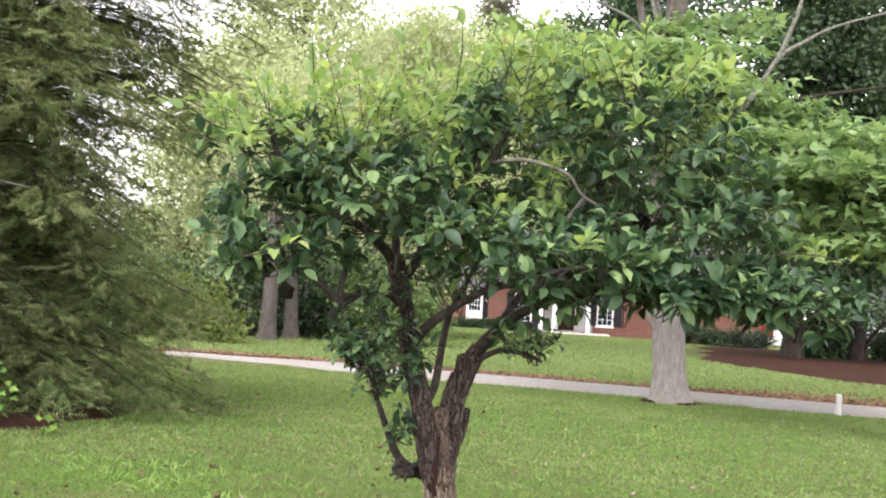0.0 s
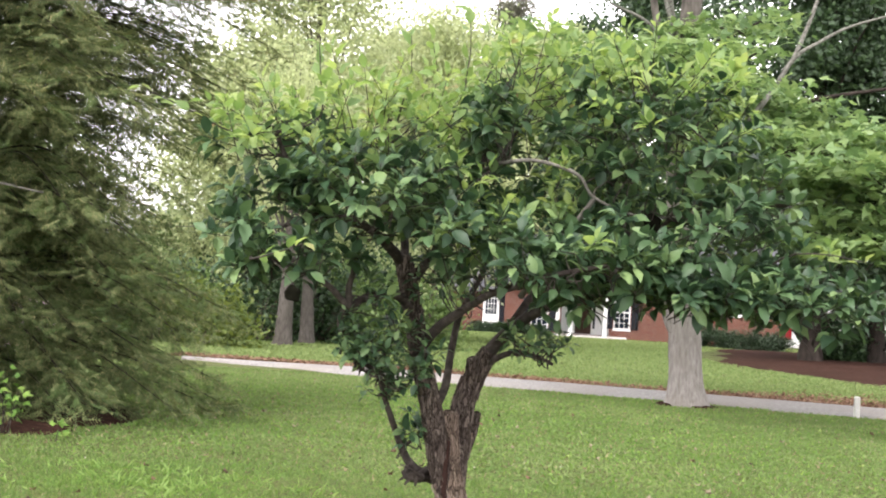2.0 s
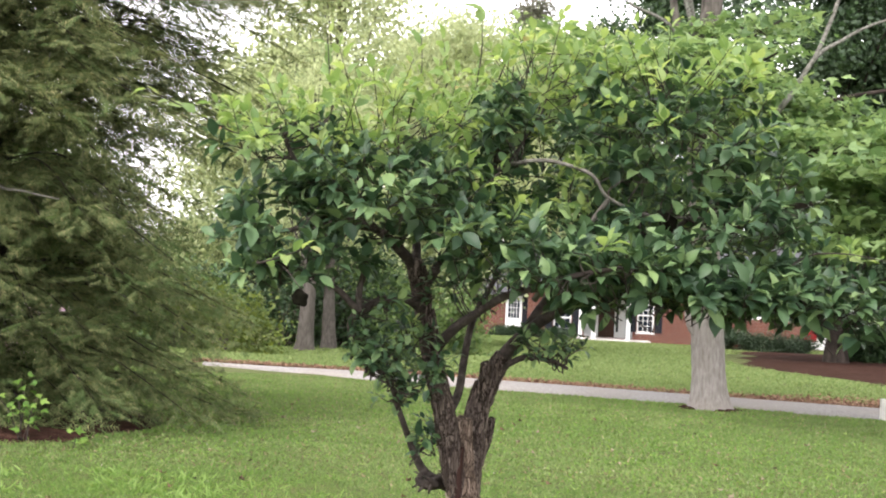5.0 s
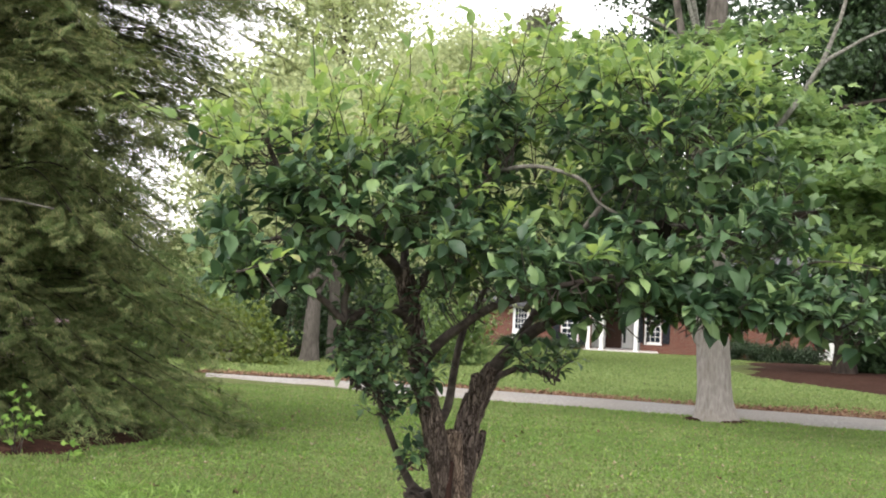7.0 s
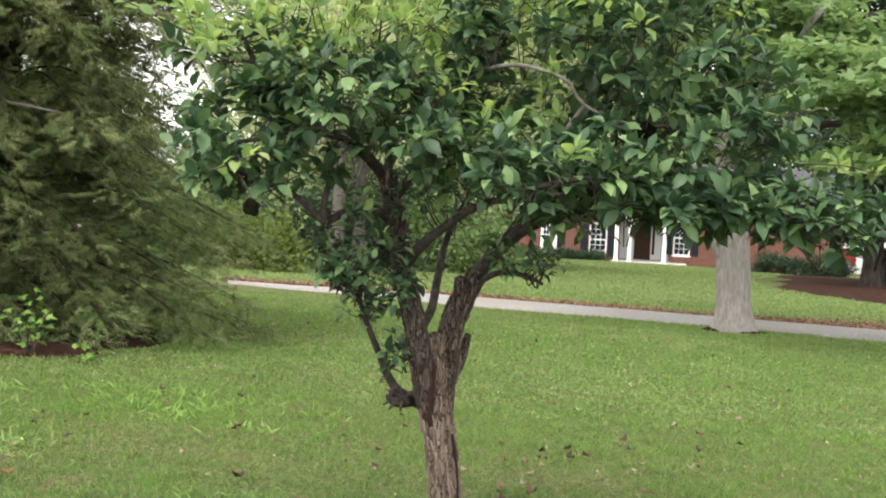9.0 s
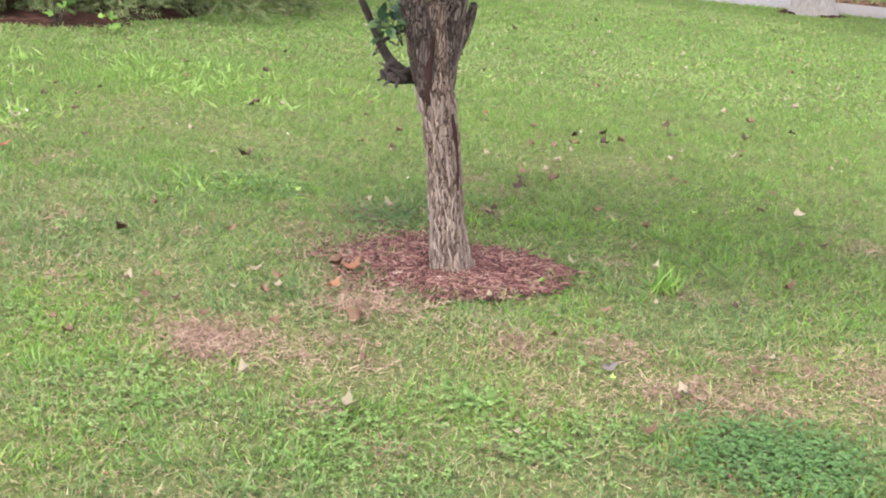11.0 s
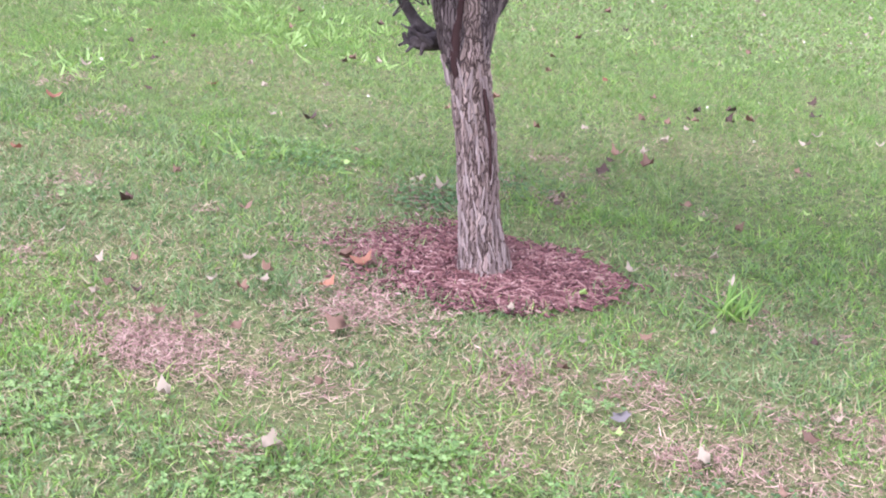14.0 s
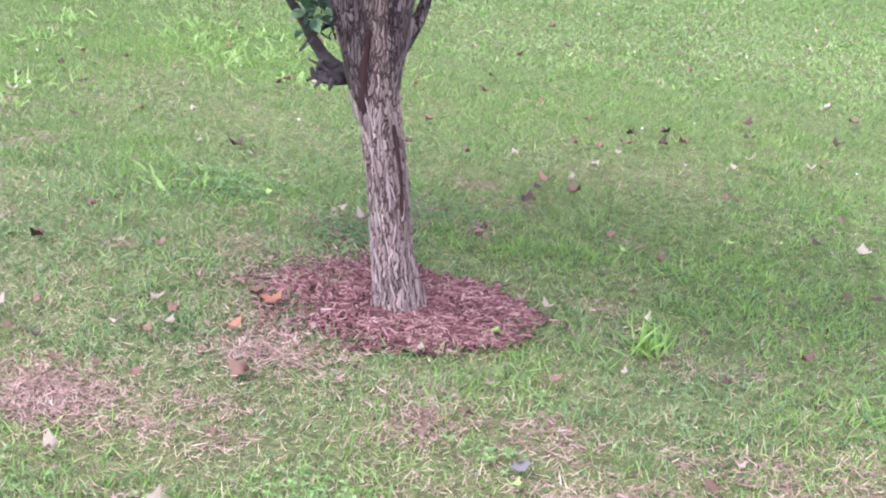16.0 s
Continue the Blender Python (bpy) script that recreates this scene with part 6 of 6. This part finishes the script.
for name, sel, mat, h, flop in (("green_blades", isgreen, M_THINGRASS, 0.033, 0.9), ("full_blades", full, M_GRASS, 0.034, 0.8), ("lush_blades", islush, M_LUSH, 0.034, 0.9), ("dry_blades", isdry, M_DRY, 0.026, 1.6)):
    n = int(sel.sum())
    tall_ = h * g.uniform(0.45, 1.35, n) * (0.40 + 1.5 * value_noise(x[sel], y[sel], 0.075, 28))
    wide_ = g.uniform(0.0024, 0.0056, n) * (0.75 + 0.07 * y[sel])
    near_ = y[sel] < 6.0
    for tag_, q in (("", near_), ("farther_", ~near_)):
        v, f = blades(x[sel][q], y[sel][q], tall_[q], wide_[q], flop, tag_ != "")
        part(tag_ + name, fast_mesh(name, v, f, mat), mat, lawn, "", "stuff")
# short under-growth between the blades
x, y = sow(270000, 3.0, 8.6)
keep = (~in_mulch(x, y, 0.80 + 0.4 * (value_noise(x, y, 0.09, 26) - 0.5))) & (g.random(len(x)) < 0.55 + 0.6 * value_noise(x, y, 0.06, 27) - 0.35 * field(DRYSPOTS, x, y) - 0.8 * field(SMALLSPOTS, x, y))
x, y = x[keep], y[keep]
isdry = g.random(len(x)) < 0.10 + 0.34 * np.clip(5.9 - y, 0, 1) + 0.35 * field(DRYSPOTS, x, y)
full = g.random(len(x)) < np.clip((y - 4.8) / 2.6, 0, 1)
for name, sel, mat in (("short_green_blades", ~isdry & ~full, M_THINGRASS), ("short_full_blades", ~isdry & full, M_GRASS), ("short_dry_blades", isdry, M_DRY)):
    n = int(sel.sum())
    v, f = blades(x[sel], y[sel], 0.019 * g.uniform(0.5, 1.5, n), g.uniform(0.0025, 0.005, n) * (0.9 + 0.06 * y[sel]), 1.1, True)
    part(name, fast_mesh(name, v, f, mat), mat, lawn, "", "stuff")
x, y = sow(300000, 8.6, 20.3, 0.9)
keep = y < drive_near(x) - 0.02 + 0.15 * g.normal(size=len(x))
keep &= ((x + 5.2) / 2.0) ** 2 + ((y - 11.2) / 1.85) ** 2 > 1
x, y = x[keep], y[keep]
lushy = value_noise(x, y, 2.6, 31) * 0.8 + value_noise(x, y, 0.5, 32) * 0.45
kind = g.random(len(x))
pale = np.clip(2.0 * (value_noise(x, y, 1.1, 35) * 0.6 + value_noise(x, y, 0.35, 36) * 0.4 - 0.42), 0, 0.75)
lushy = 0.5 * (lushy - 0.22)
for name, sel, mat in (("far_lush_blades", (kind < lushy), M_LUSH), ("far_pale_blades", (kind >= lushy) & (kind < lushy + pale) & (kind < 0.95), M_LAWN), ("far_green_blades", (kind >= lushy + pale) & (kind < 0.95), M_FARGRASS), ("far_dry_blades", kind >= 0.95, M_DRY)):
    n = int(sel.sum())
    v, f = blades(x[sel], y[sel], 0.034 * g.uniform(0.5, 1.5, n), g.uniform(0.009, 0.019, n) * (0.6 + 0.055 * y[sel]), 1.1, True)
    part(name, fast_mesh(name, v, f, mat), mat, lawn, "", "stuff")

# the lawn between the drive and the house
y = 21.0 + 47.0 * g.random(150000) ** 1.5
x = g.uniform(-0.36, 0.36, len(y)) * y - 0.6
keep = (y > drive_near(x) + 2.1) & (((x - 13.6) / 8.0) ** 2 + ((y - 42) / 19.0) ** 2 > 0.97) & ~((x > 0.6) & (x < 5.0) & (y > 67.8))
x, y = x[keep], y[keep]
kind = g.random(len(x))
lushy = value_noise(x, y, 5.0, 34)
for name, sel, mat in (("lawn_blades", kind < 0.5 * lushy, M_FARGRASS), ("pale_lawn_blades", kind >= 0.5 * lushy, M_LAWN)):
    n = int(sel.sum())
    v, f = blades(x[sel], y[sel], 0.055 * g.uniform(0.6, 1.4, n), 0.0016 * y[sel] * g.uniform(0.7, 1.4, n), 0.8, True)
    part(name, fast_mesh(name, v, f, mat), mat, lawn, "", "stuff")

# clover and broad weeds
x, y = sow(110000, 2.3, 8.0)
keep = (~in_mulch(x, y, 0.9)) & (g.random(len(x)) < 0.18 + 0.35 * np.clip(5.3 - y, 0, 1) + 0.6 * field(DRYSPOTS, x, y))
x, y = x[keep], y[keep]
n = len(x)
d = unit(np.stack([g.normal(size=n), g.normal(size=n), g.uniform(0.0, 0.25, n)], -1))
v, f = scatter(TRI_V, TRI_F, np.stack([x, y, lift(x, y) + g.uniform(0.001, 0.010, n)], -1), d, unit(g.normal(size=(n, 3)) * 0.3 + [0, 0, 1]), g.uniform(0.015, 0.05, n), g.uniform(0.002, 0.0042, n))
part("thatch", fast_mesh("thatch", v, f, M_DRY), M_DRY, lawn, "", "stuff")

x, y = sow(420, 6.2, 17.0)
keep = ~in_mulch(x, y, 1.1)
x, y = x[keep], y[keep]
n = len(x)
M_FLECK = plain("pale_seed_heads", (0.36, 0.35, 0.25), 0.8)
v, f = scatter([(-0.5, 0, 0), (0.5, 0, 0), (0.4, 1.0, 0.3), (-0.4, 1.0, 0.3)], [(0, 1, 2, 3)], np.stack([x, y, lift(x, y) + g.uniform(0.02, 0.04, n)], -1), unit(g.normal(size=(n, 3)) * [1, 1, 0.4]), unit(g.normal(size=(n, 3)) * 0.4 + [0, 0, 1]), g.uniform(0.006, 0.014, n))
part("seed_heads", fast_mesh("seed_heads", v, f, M_FLECK), M_FLECK, lawn, "tiny pale seed heads and petals", "stuff")

WEEDS = [(0.47, 4.02, 0.14, 260), (0.67, 3.82, 0.13, 220), (0.19, 3.75, 0.20, 220), (-0.32, 3.76, 0.22, 240), (-0.48, 3.87, 0.20, 160), (0.75, 4.43, 0.07, 50), (-0.76, 5.88, 0.20, 200), (0.78, 4.70, 0.08, 40), (0.85, 4.02, 0.10, 80), (-0.90, 4.20, 0.20, 160), (0.30, 3.55, 0.22, 220), (-1.2, 5.0, 0.2, 90)]
clover = thing("clover", (1.3, 4.0, 0.0), "low green clover patches in the lawn", "clover", kind="stuff")
cp = []
for cx, cy, r, n in ((1.30, 3.97, 0.26, 1900), (0.0, 5.9, 0.25, 260), (-0.75, 5.75, 0.25, 200), (2.0, 4.6, 0.35, 300), (-0.15, 5.62, 0.18, 420)):
    q = g.normal(size=(n, 2)) * r * 0.55
    cp.append(np.stack([cx + q[:, 0], cy + q[:, 1] * 0.8], -1))
cp = np.concatenate(cp)
P3 = np.stack([cp[:, 0], cp[:, 1], lift(cp[:, 0], cp[:, 1]) + g.uniform(0.010, 0.038, len(cp))], -1)
tri_p = np.repeat(P3, 3, axis=0)
a = np.tile([0, 2.094, 4.189], len(P3)) + np.repeat(g.uniform(0, 6.28, len(P3)), 3)
d = unit(np.stack([np.cos(a), np.sin(a), g.uniform(-0.1, 0.3, len(a))], -1))
CL_V = [(0, 0, 0), (0.42, 0.5, 0.06), (0.25, 0.98, 0.0), (0, 0.9, -0.04), (-0.25, 0.98, 0.0), (-0.42, 0.5, 0.06)]
v, f = scatter(CL_V, [(0, 1, 2, 3), (0, 3, 4, 5)], tri_p, d, unit(g.normal(size=tri_p.shape) * 0.3 + [0, 0, 1]), np.repeat(g.uniform(0.007, 0.012, len(P3)), 3))
part("foliage", fast_mesh("foliage", v, f, M_CLOVER), M_CLOVER, clover, "", "stuff")


def weed_patch(cx, cy, r, n):
    """A flat patch of broad, bright, three-part leaves."""
    ob = thing("weed_patch", (cx, cy, float(lift(cx, cy))), "low patch of bright green broad-leaved weeds", "weeds", "weed patches")
    q = g.normal(size=(n, 2)) * r * 0.5
    x, y = cx + q[:, 0], cy + q[:, 1] * 0.8
    at = np.repeat(np.stack([x, y, lift(x, y) + g.uniform(0.008, 0.036, n)], -1), 3, axis=0)
    a = np.tile([0, 2.094, 4.189], n) + np.repeat(g.uniform(0, 6.28, n), 3)
    d = unit(np.stack([np.cos(a), np.sin(a), g.uniform(-0.15, 0.35, 3 * n)], -1))
    v, f = scatter(CL_V, [(0, 1, 2, 3), (0, 3, 4, 5)], at, d, unit(g.normal(size=at.shape) * 0.35 + [0, 0, 1]), np.repeat(g.uniform(0.006, 0.013, n), 3))
    part("foliage", fast_mesh("foliage", v, f, M_BROADWEED), M_BROADWEED, ob, "", "stuff")


M_BROADWEED = leaf_material("broad_weed_leaf", [(0.1, (0.060, 0.120, 0.032)), (0.55, (0.105, 0.185, 0.048)), (1.0, (0.185, 0.275, 0.085))], rough=0.55, through=0.35, glow=1.3, spec=0.3)
for cx, cy, r, n in WEEDS:
    weed_patch(cx, cy, r * 1.25, int(n * 0.75))


def tuft(x, y, n, h, w, mat, name, label, flop=0.7):
    z0 = float(lift(x, y))
    ob = thing(name, (x, y, z0), label, "grass tuft")
    wide_ = 0.03 if n < 50 and flop < 1 else 0.11
    px_, py_ = x + g.normal(size=n) * wide_, y + g.normal(size=n) * wide_ * 0.7
    v, f = blades(px_, py_, h * g.uniform(0.6, 1.2, n), w * g.uniform(0.7, 1.2, n), flop)
    part("foliage", fast_mesh("foliage", v, f, mat), mat, ob)


M_WEED = leaf_material("bright_weed_blade", [(0.1, (0.11, 0.20, 0.045)), (1.0, (0.22, 0.33, 0.10))], rough=0.6, through=0.4, glow=1.3, spec=0.2)
tuft(0.956, 5.172, 46, 0.12, 0.009, M_LUSH, "grass_tuft", "bright green tuft of taller grass")
for x, y, n_ in ((-2.3, 8.2, 60), (-1.8, 7.7, 50), (-2.1, 7.9, 70), (-2.6, 8.5, 50), (-1.5, 8.3, 40), (-2.9, 7.6, 40), (-3.2, 8.2, 50), (-1.3, 7.5, 36), (-2.0, 8.5, 50), (-1.7, 8.0, 50), (-2.2, 6.4, 40), (-2.4, 6.7, 40), (-1.0, 8.1, 30), (-0.9, 5.75, 30)):
    tuft(x, y, n_, 0.085, 0.016, M_WEED, "grass_tuft", "bright yellow-green tuft of broad grass", 1.3)

# fallen leaves
FALLEN_V = [(-0.22, 0.12, 0.16), (0, 0, 0.02), (0.24, 0.14, 0.14), (0.30, 0.52, 0.20), (0.06, 1.0, 0.28), (-0.28, 0.58, 0.12), (0.0, 0.5, 0.0)]
FALLEN_F = [(0, 1, 6, 5), (1, 2, 3, 6), (5, 6, 3, 4)]
M_FALL = {}
for hue, low, high, thru in (("brown", (0.060, 0.036, 0.022), (0.150, 0.092, 0.056), 0.1), ("orange", (0.13, 0.058, 0.032), (0.21, 0.10, 0.052), 0.15), ("pale", (0.15, 0.125, 0.08), (0.25, 0.215, 0.145), 0.15), ("dark", (0.025, 0.016, 0.010), (0.06, 0.036, 0.022), 0.0), ("green", (0.13, 0.21, 0.05), (0.24, 0.33, 0.10), 0.3), ("gray", (0.09, 0.082, 0.072), (0.14, 0.13, 0.112), 0.1)):
    M_FALL[hue] = leaf_material("fallen_leaf_" + hue, [(0.1, low), (1.0, high)], per="object", through=thru, rough=0.75, spec=0.2)
g2 = np.random.default_rng(91)


def ragged_leaf(hue):
    """A dry, curled leaf with lobes and a stalk."""
    a = np.linspace(0, 2 * np.pi, 15)[:14]
    r = (0.34 + 0.14 * np.cos(2 * a - 3.1)) * (1 + 0.28 * np.where(np.arange(14) % 2 == 0, 1, -1) * g2.uniform(0.3, 1, 14))
    curl = g2.uniform(0.5, 1.2)
    x_, y_ = 0.75 * r * np.sin(a), 0.5 - r * np.cos(a)
    rim = np.stack([x_, y_, curl * x_ ** 2 * 2.4 + 0.5 * g2.uniform(0, 1) * (y_ - 0.4) ** 2 + g2.uniform(-0.03, 0.05, 14)], -1)
    mid = np.array([(0, 0.2, 0.0), (0, 0.55, 0.02), (-0.012, -0.38, 0.05), (0.012, -0.38, 0.05)])
    v_ = np.vstack([rim, mid])
    f_ = [(j, (j + 1) % 14, 14 if j in (11, 12, 13, 0, 1, 2) else 15) for j in range(14)] + [(3, 15, 14), (11, 14, 15), (14, 16, 17)]
    return fast_mesh("fallen_leaf_" + hue, v_, f_, M_FALL[hue], True)


FALLEN_MESH = {k: [ragged_leaf(k) for _ in range(4)] for k in M_FALL}
FALLEN_LABEL = {"brown": "curled brown dead leaf on the grass", "orange": "orange-brown dead leaf on the grass", "pale": "pale bleached dead leaf on the grass", "dark": "dark shrivelled leaf on the grass", "green": "fallen yellow-green leaf on the grass", "gray": "pale gray dead leaf on the grass"}


def fallen(x, y, size, hue, turn=None, up=0.034):
    ob = new("fallen_leaf", FALLEN_MESH[hue][int(g.integers(4))])
    tagged(ob, FALLEN_LABEL[hue], "dead leaf", "fallen leaves")
    turn = g.uniform(0, 360) if turn is None else turn
    ob.matrix_basis = pose(x, y, float(lift(x, y)) + up, g.uniform(-18, 18), g.uniform(-18, 18), turn) @ Matrix.Scale(size * 1.05, 4)


for x, y, s_, hue in ((-1.63, 5.30, 0.060, "orange"), (-0.28, 4.74, 0.060, "brown"), (-0.38, 4.76, 0.070, "pale"), (-0.25, 4.65, 0.060, "pale"), (-0.39, 4.60, 0.050, "pale"), (-0.76, 4.52, 0.060, "pale"), (-0.61, 4.38, 0.050, "pale"), (0.17, 3.85, 0.080, "pale"), (-0.10, 3.96, 0.070, "pale"), (0.86, 4.29, 0.070, "green"), (1.07, 4.28, 0.060, "pale"), (0.40, 7.36, 0.060, "dark"), (0.53, 7.47, 0.070, "dark"), (0.37, 6.79, 0.070, "pale"), (0.28, 6.41, 0.080, "brown"), (0.41, 6.31, 0.080, "brown"), (0.90, 7.87, 0.070, "dark"), (1.36, 6.29, 0.060, "dark"), (1.22, 6.21, 0.060, "green"), (1.05, 6.12, 0.060, "green"), (0.75, 5.85, 0.060, "green"), (0.53, 5.05, 0.060, "green"), (0.63, 4.76, 0.040, "pale"), (0.41, 4.85, 0.040, "pale"), (-1.62, 6.52, 0.070, "orange"), (-2.09, 6.75, 0.060, "dark"), (-1.97, 5.89, 0.090, "orange"), (-0.95, 6.26, 0.080, "dark"), (-2.23, 6.45, 0.080, "pale"), (-0.98, 4.68, 0.050, "pale"), (1.36, 5.28, 0.060, "brown"), (1.27, 4.51, 0.070, "brown"), (0.07, 4.53, 0.090, "brown"), (-0.61, 4.45, 0.050, "brown"), (-0.13, 4.71, 0.070, "orange"), (-0.07, 4.90, 0.085, "orange"), (-0.20, 4.95, 0.075, "brown"), (-0.96, 5.04, 0.070, "dark"), (0.82, 4.41, 0.055, "gray"), (0.27, 6.14, 0.090, "dark"), (0.26, 7.10, 0.060, "brown"), (1.29, 7.67, 0.070, "dark"), (-0.09, 7.78, 0.050, "orange"), (-0.64, 5.17, 0.060, "brown"), (-0.99, 5.36, 0.050, "brown"), (0.79, 4.82, 0.050, "brown"), (-0.68, 4.08, 0.050, "brown"), (0.65, 3.85, 0.050, "pale"), (1.22, 4.20, 0.050, "brown"), (0.9, 7.6, 0.08, "dark"), (0.7, 7.35, 0.07, "brown"), (0.55, 7.3, 0.07, "dark"), (0.42, 7.2, 0.06, "brown"), (1.6, 8.0, 0.07, "dark")):
    fallen(x, y, s_ * {"pale": 0.9, "gray": 1.1, "green": 0.7}.get(hue, 1.0), hue)
for _ in range(110):
    y = g.uniform(5.5, 15)
    fallen(g.uniform(-0.3, 0.36) * y + 0.1, y, g.uniform(0.04, 0.08), ("brown", "pale", "green", "dark", "brown", "pale")[int(g.integers(6))])

for _ in range(60):
    y = g.uniform(3.8, 8.0)
    x = g.uniform(-0.42, 0.40) * y + 0.2
    if not in_mulch(x, y, 1.1):
        fallen(x, y, g.uniform(0.03, 0.06), ("brown", "dark", "brown", "pale")[int(g.integers(4))])

# leaf litter along the drive's far edge, and under the hemlock
litter = thing("leaf_litter", (0, 23.2, float(gz(0, 23.2))), "brown dead leaves along the drive's far edge", "leaf litter", kind="stuff")
n = 16000
x = g.uniform(-6.5, 14, n)
y = drive_near(x) + 2.06 + np.abs(g.normal(size=n)) * (0.35 + 0.25 * value_noise(x, x * 0, 1.5, 41) + 0.24 * np.clip(x - 2.5, 0, 4)) 
P3 = np.stack([x, y, gz(x, y) + g.uniform(0.01, 0.05, n)], -1)
v, f = scatter(FALLEN_V, FALLEN_F, P3, unit(g.normal(size=P3.shape) * [1, 1, 0.2]), unit(g.normal(size=P3.shape) * 0.4 + [0, 0, 1]), g.uniform(0.035, 0.08, n))
part("foliage", fast_mesh("foliage", v, f, M_LITTER), M_LITTER, litter, "", "stuff")

# seedlings at the hemlock's foot
def seedling(x, y, h, n, name, label):
    z0 = float(lift(x, y))
    ob = thing(name, (x, y, z0), label, "seedling")
    st, lp = [], []
    for _ in range(max(1, n // 8)):
        tip = np.array([x, y, z0]) + [g.normal() * 0.14, g.normal() * 0.1, h * g.uniform(0.5, 1)]
        path = spline([(x + g.normal() * 0.05, y, z0 - 0.02), (np.array([x, y, z0]) + tip) / 2 + [0, 0, 0.05], tip], 7)
        st.append(tube(path, np.linspace(0.005, 0.002, 7), 5))
        lp.append(path[g.integers(2, 7, 8)] + g.normal(size=(8, 3)) * 0.05)
    for v, f in st:
        part("stem", fast_mesh("stem", v, f, M_LIMB, True), M_LIMB, ob)
    lp = np.concatenate(lp)
    v, f = scatter(MAPLE_V, MAPLE_F, lp, unit(g.normal(size=lp.shape) * [1, 1, 0.3] + [0, -0.5, -0.2]), unit(g.normal(size=lp.shape) * 0.3 + [0, -0.6, 1.0]), g.uniform(0.055, 0.10, len(lp)))
    part("foliage", fast_mesh("foliage", v, f, M_LUSH), M_LUSH, ob)


seedling(-3.75, 9.75, 0.5, 40, "maple_seedling", "bright green maple seedling against the hemlock")
seedling(-3.25, 9.55, 0.10, 8, "weed", "small pale green weed at the bed's edge")
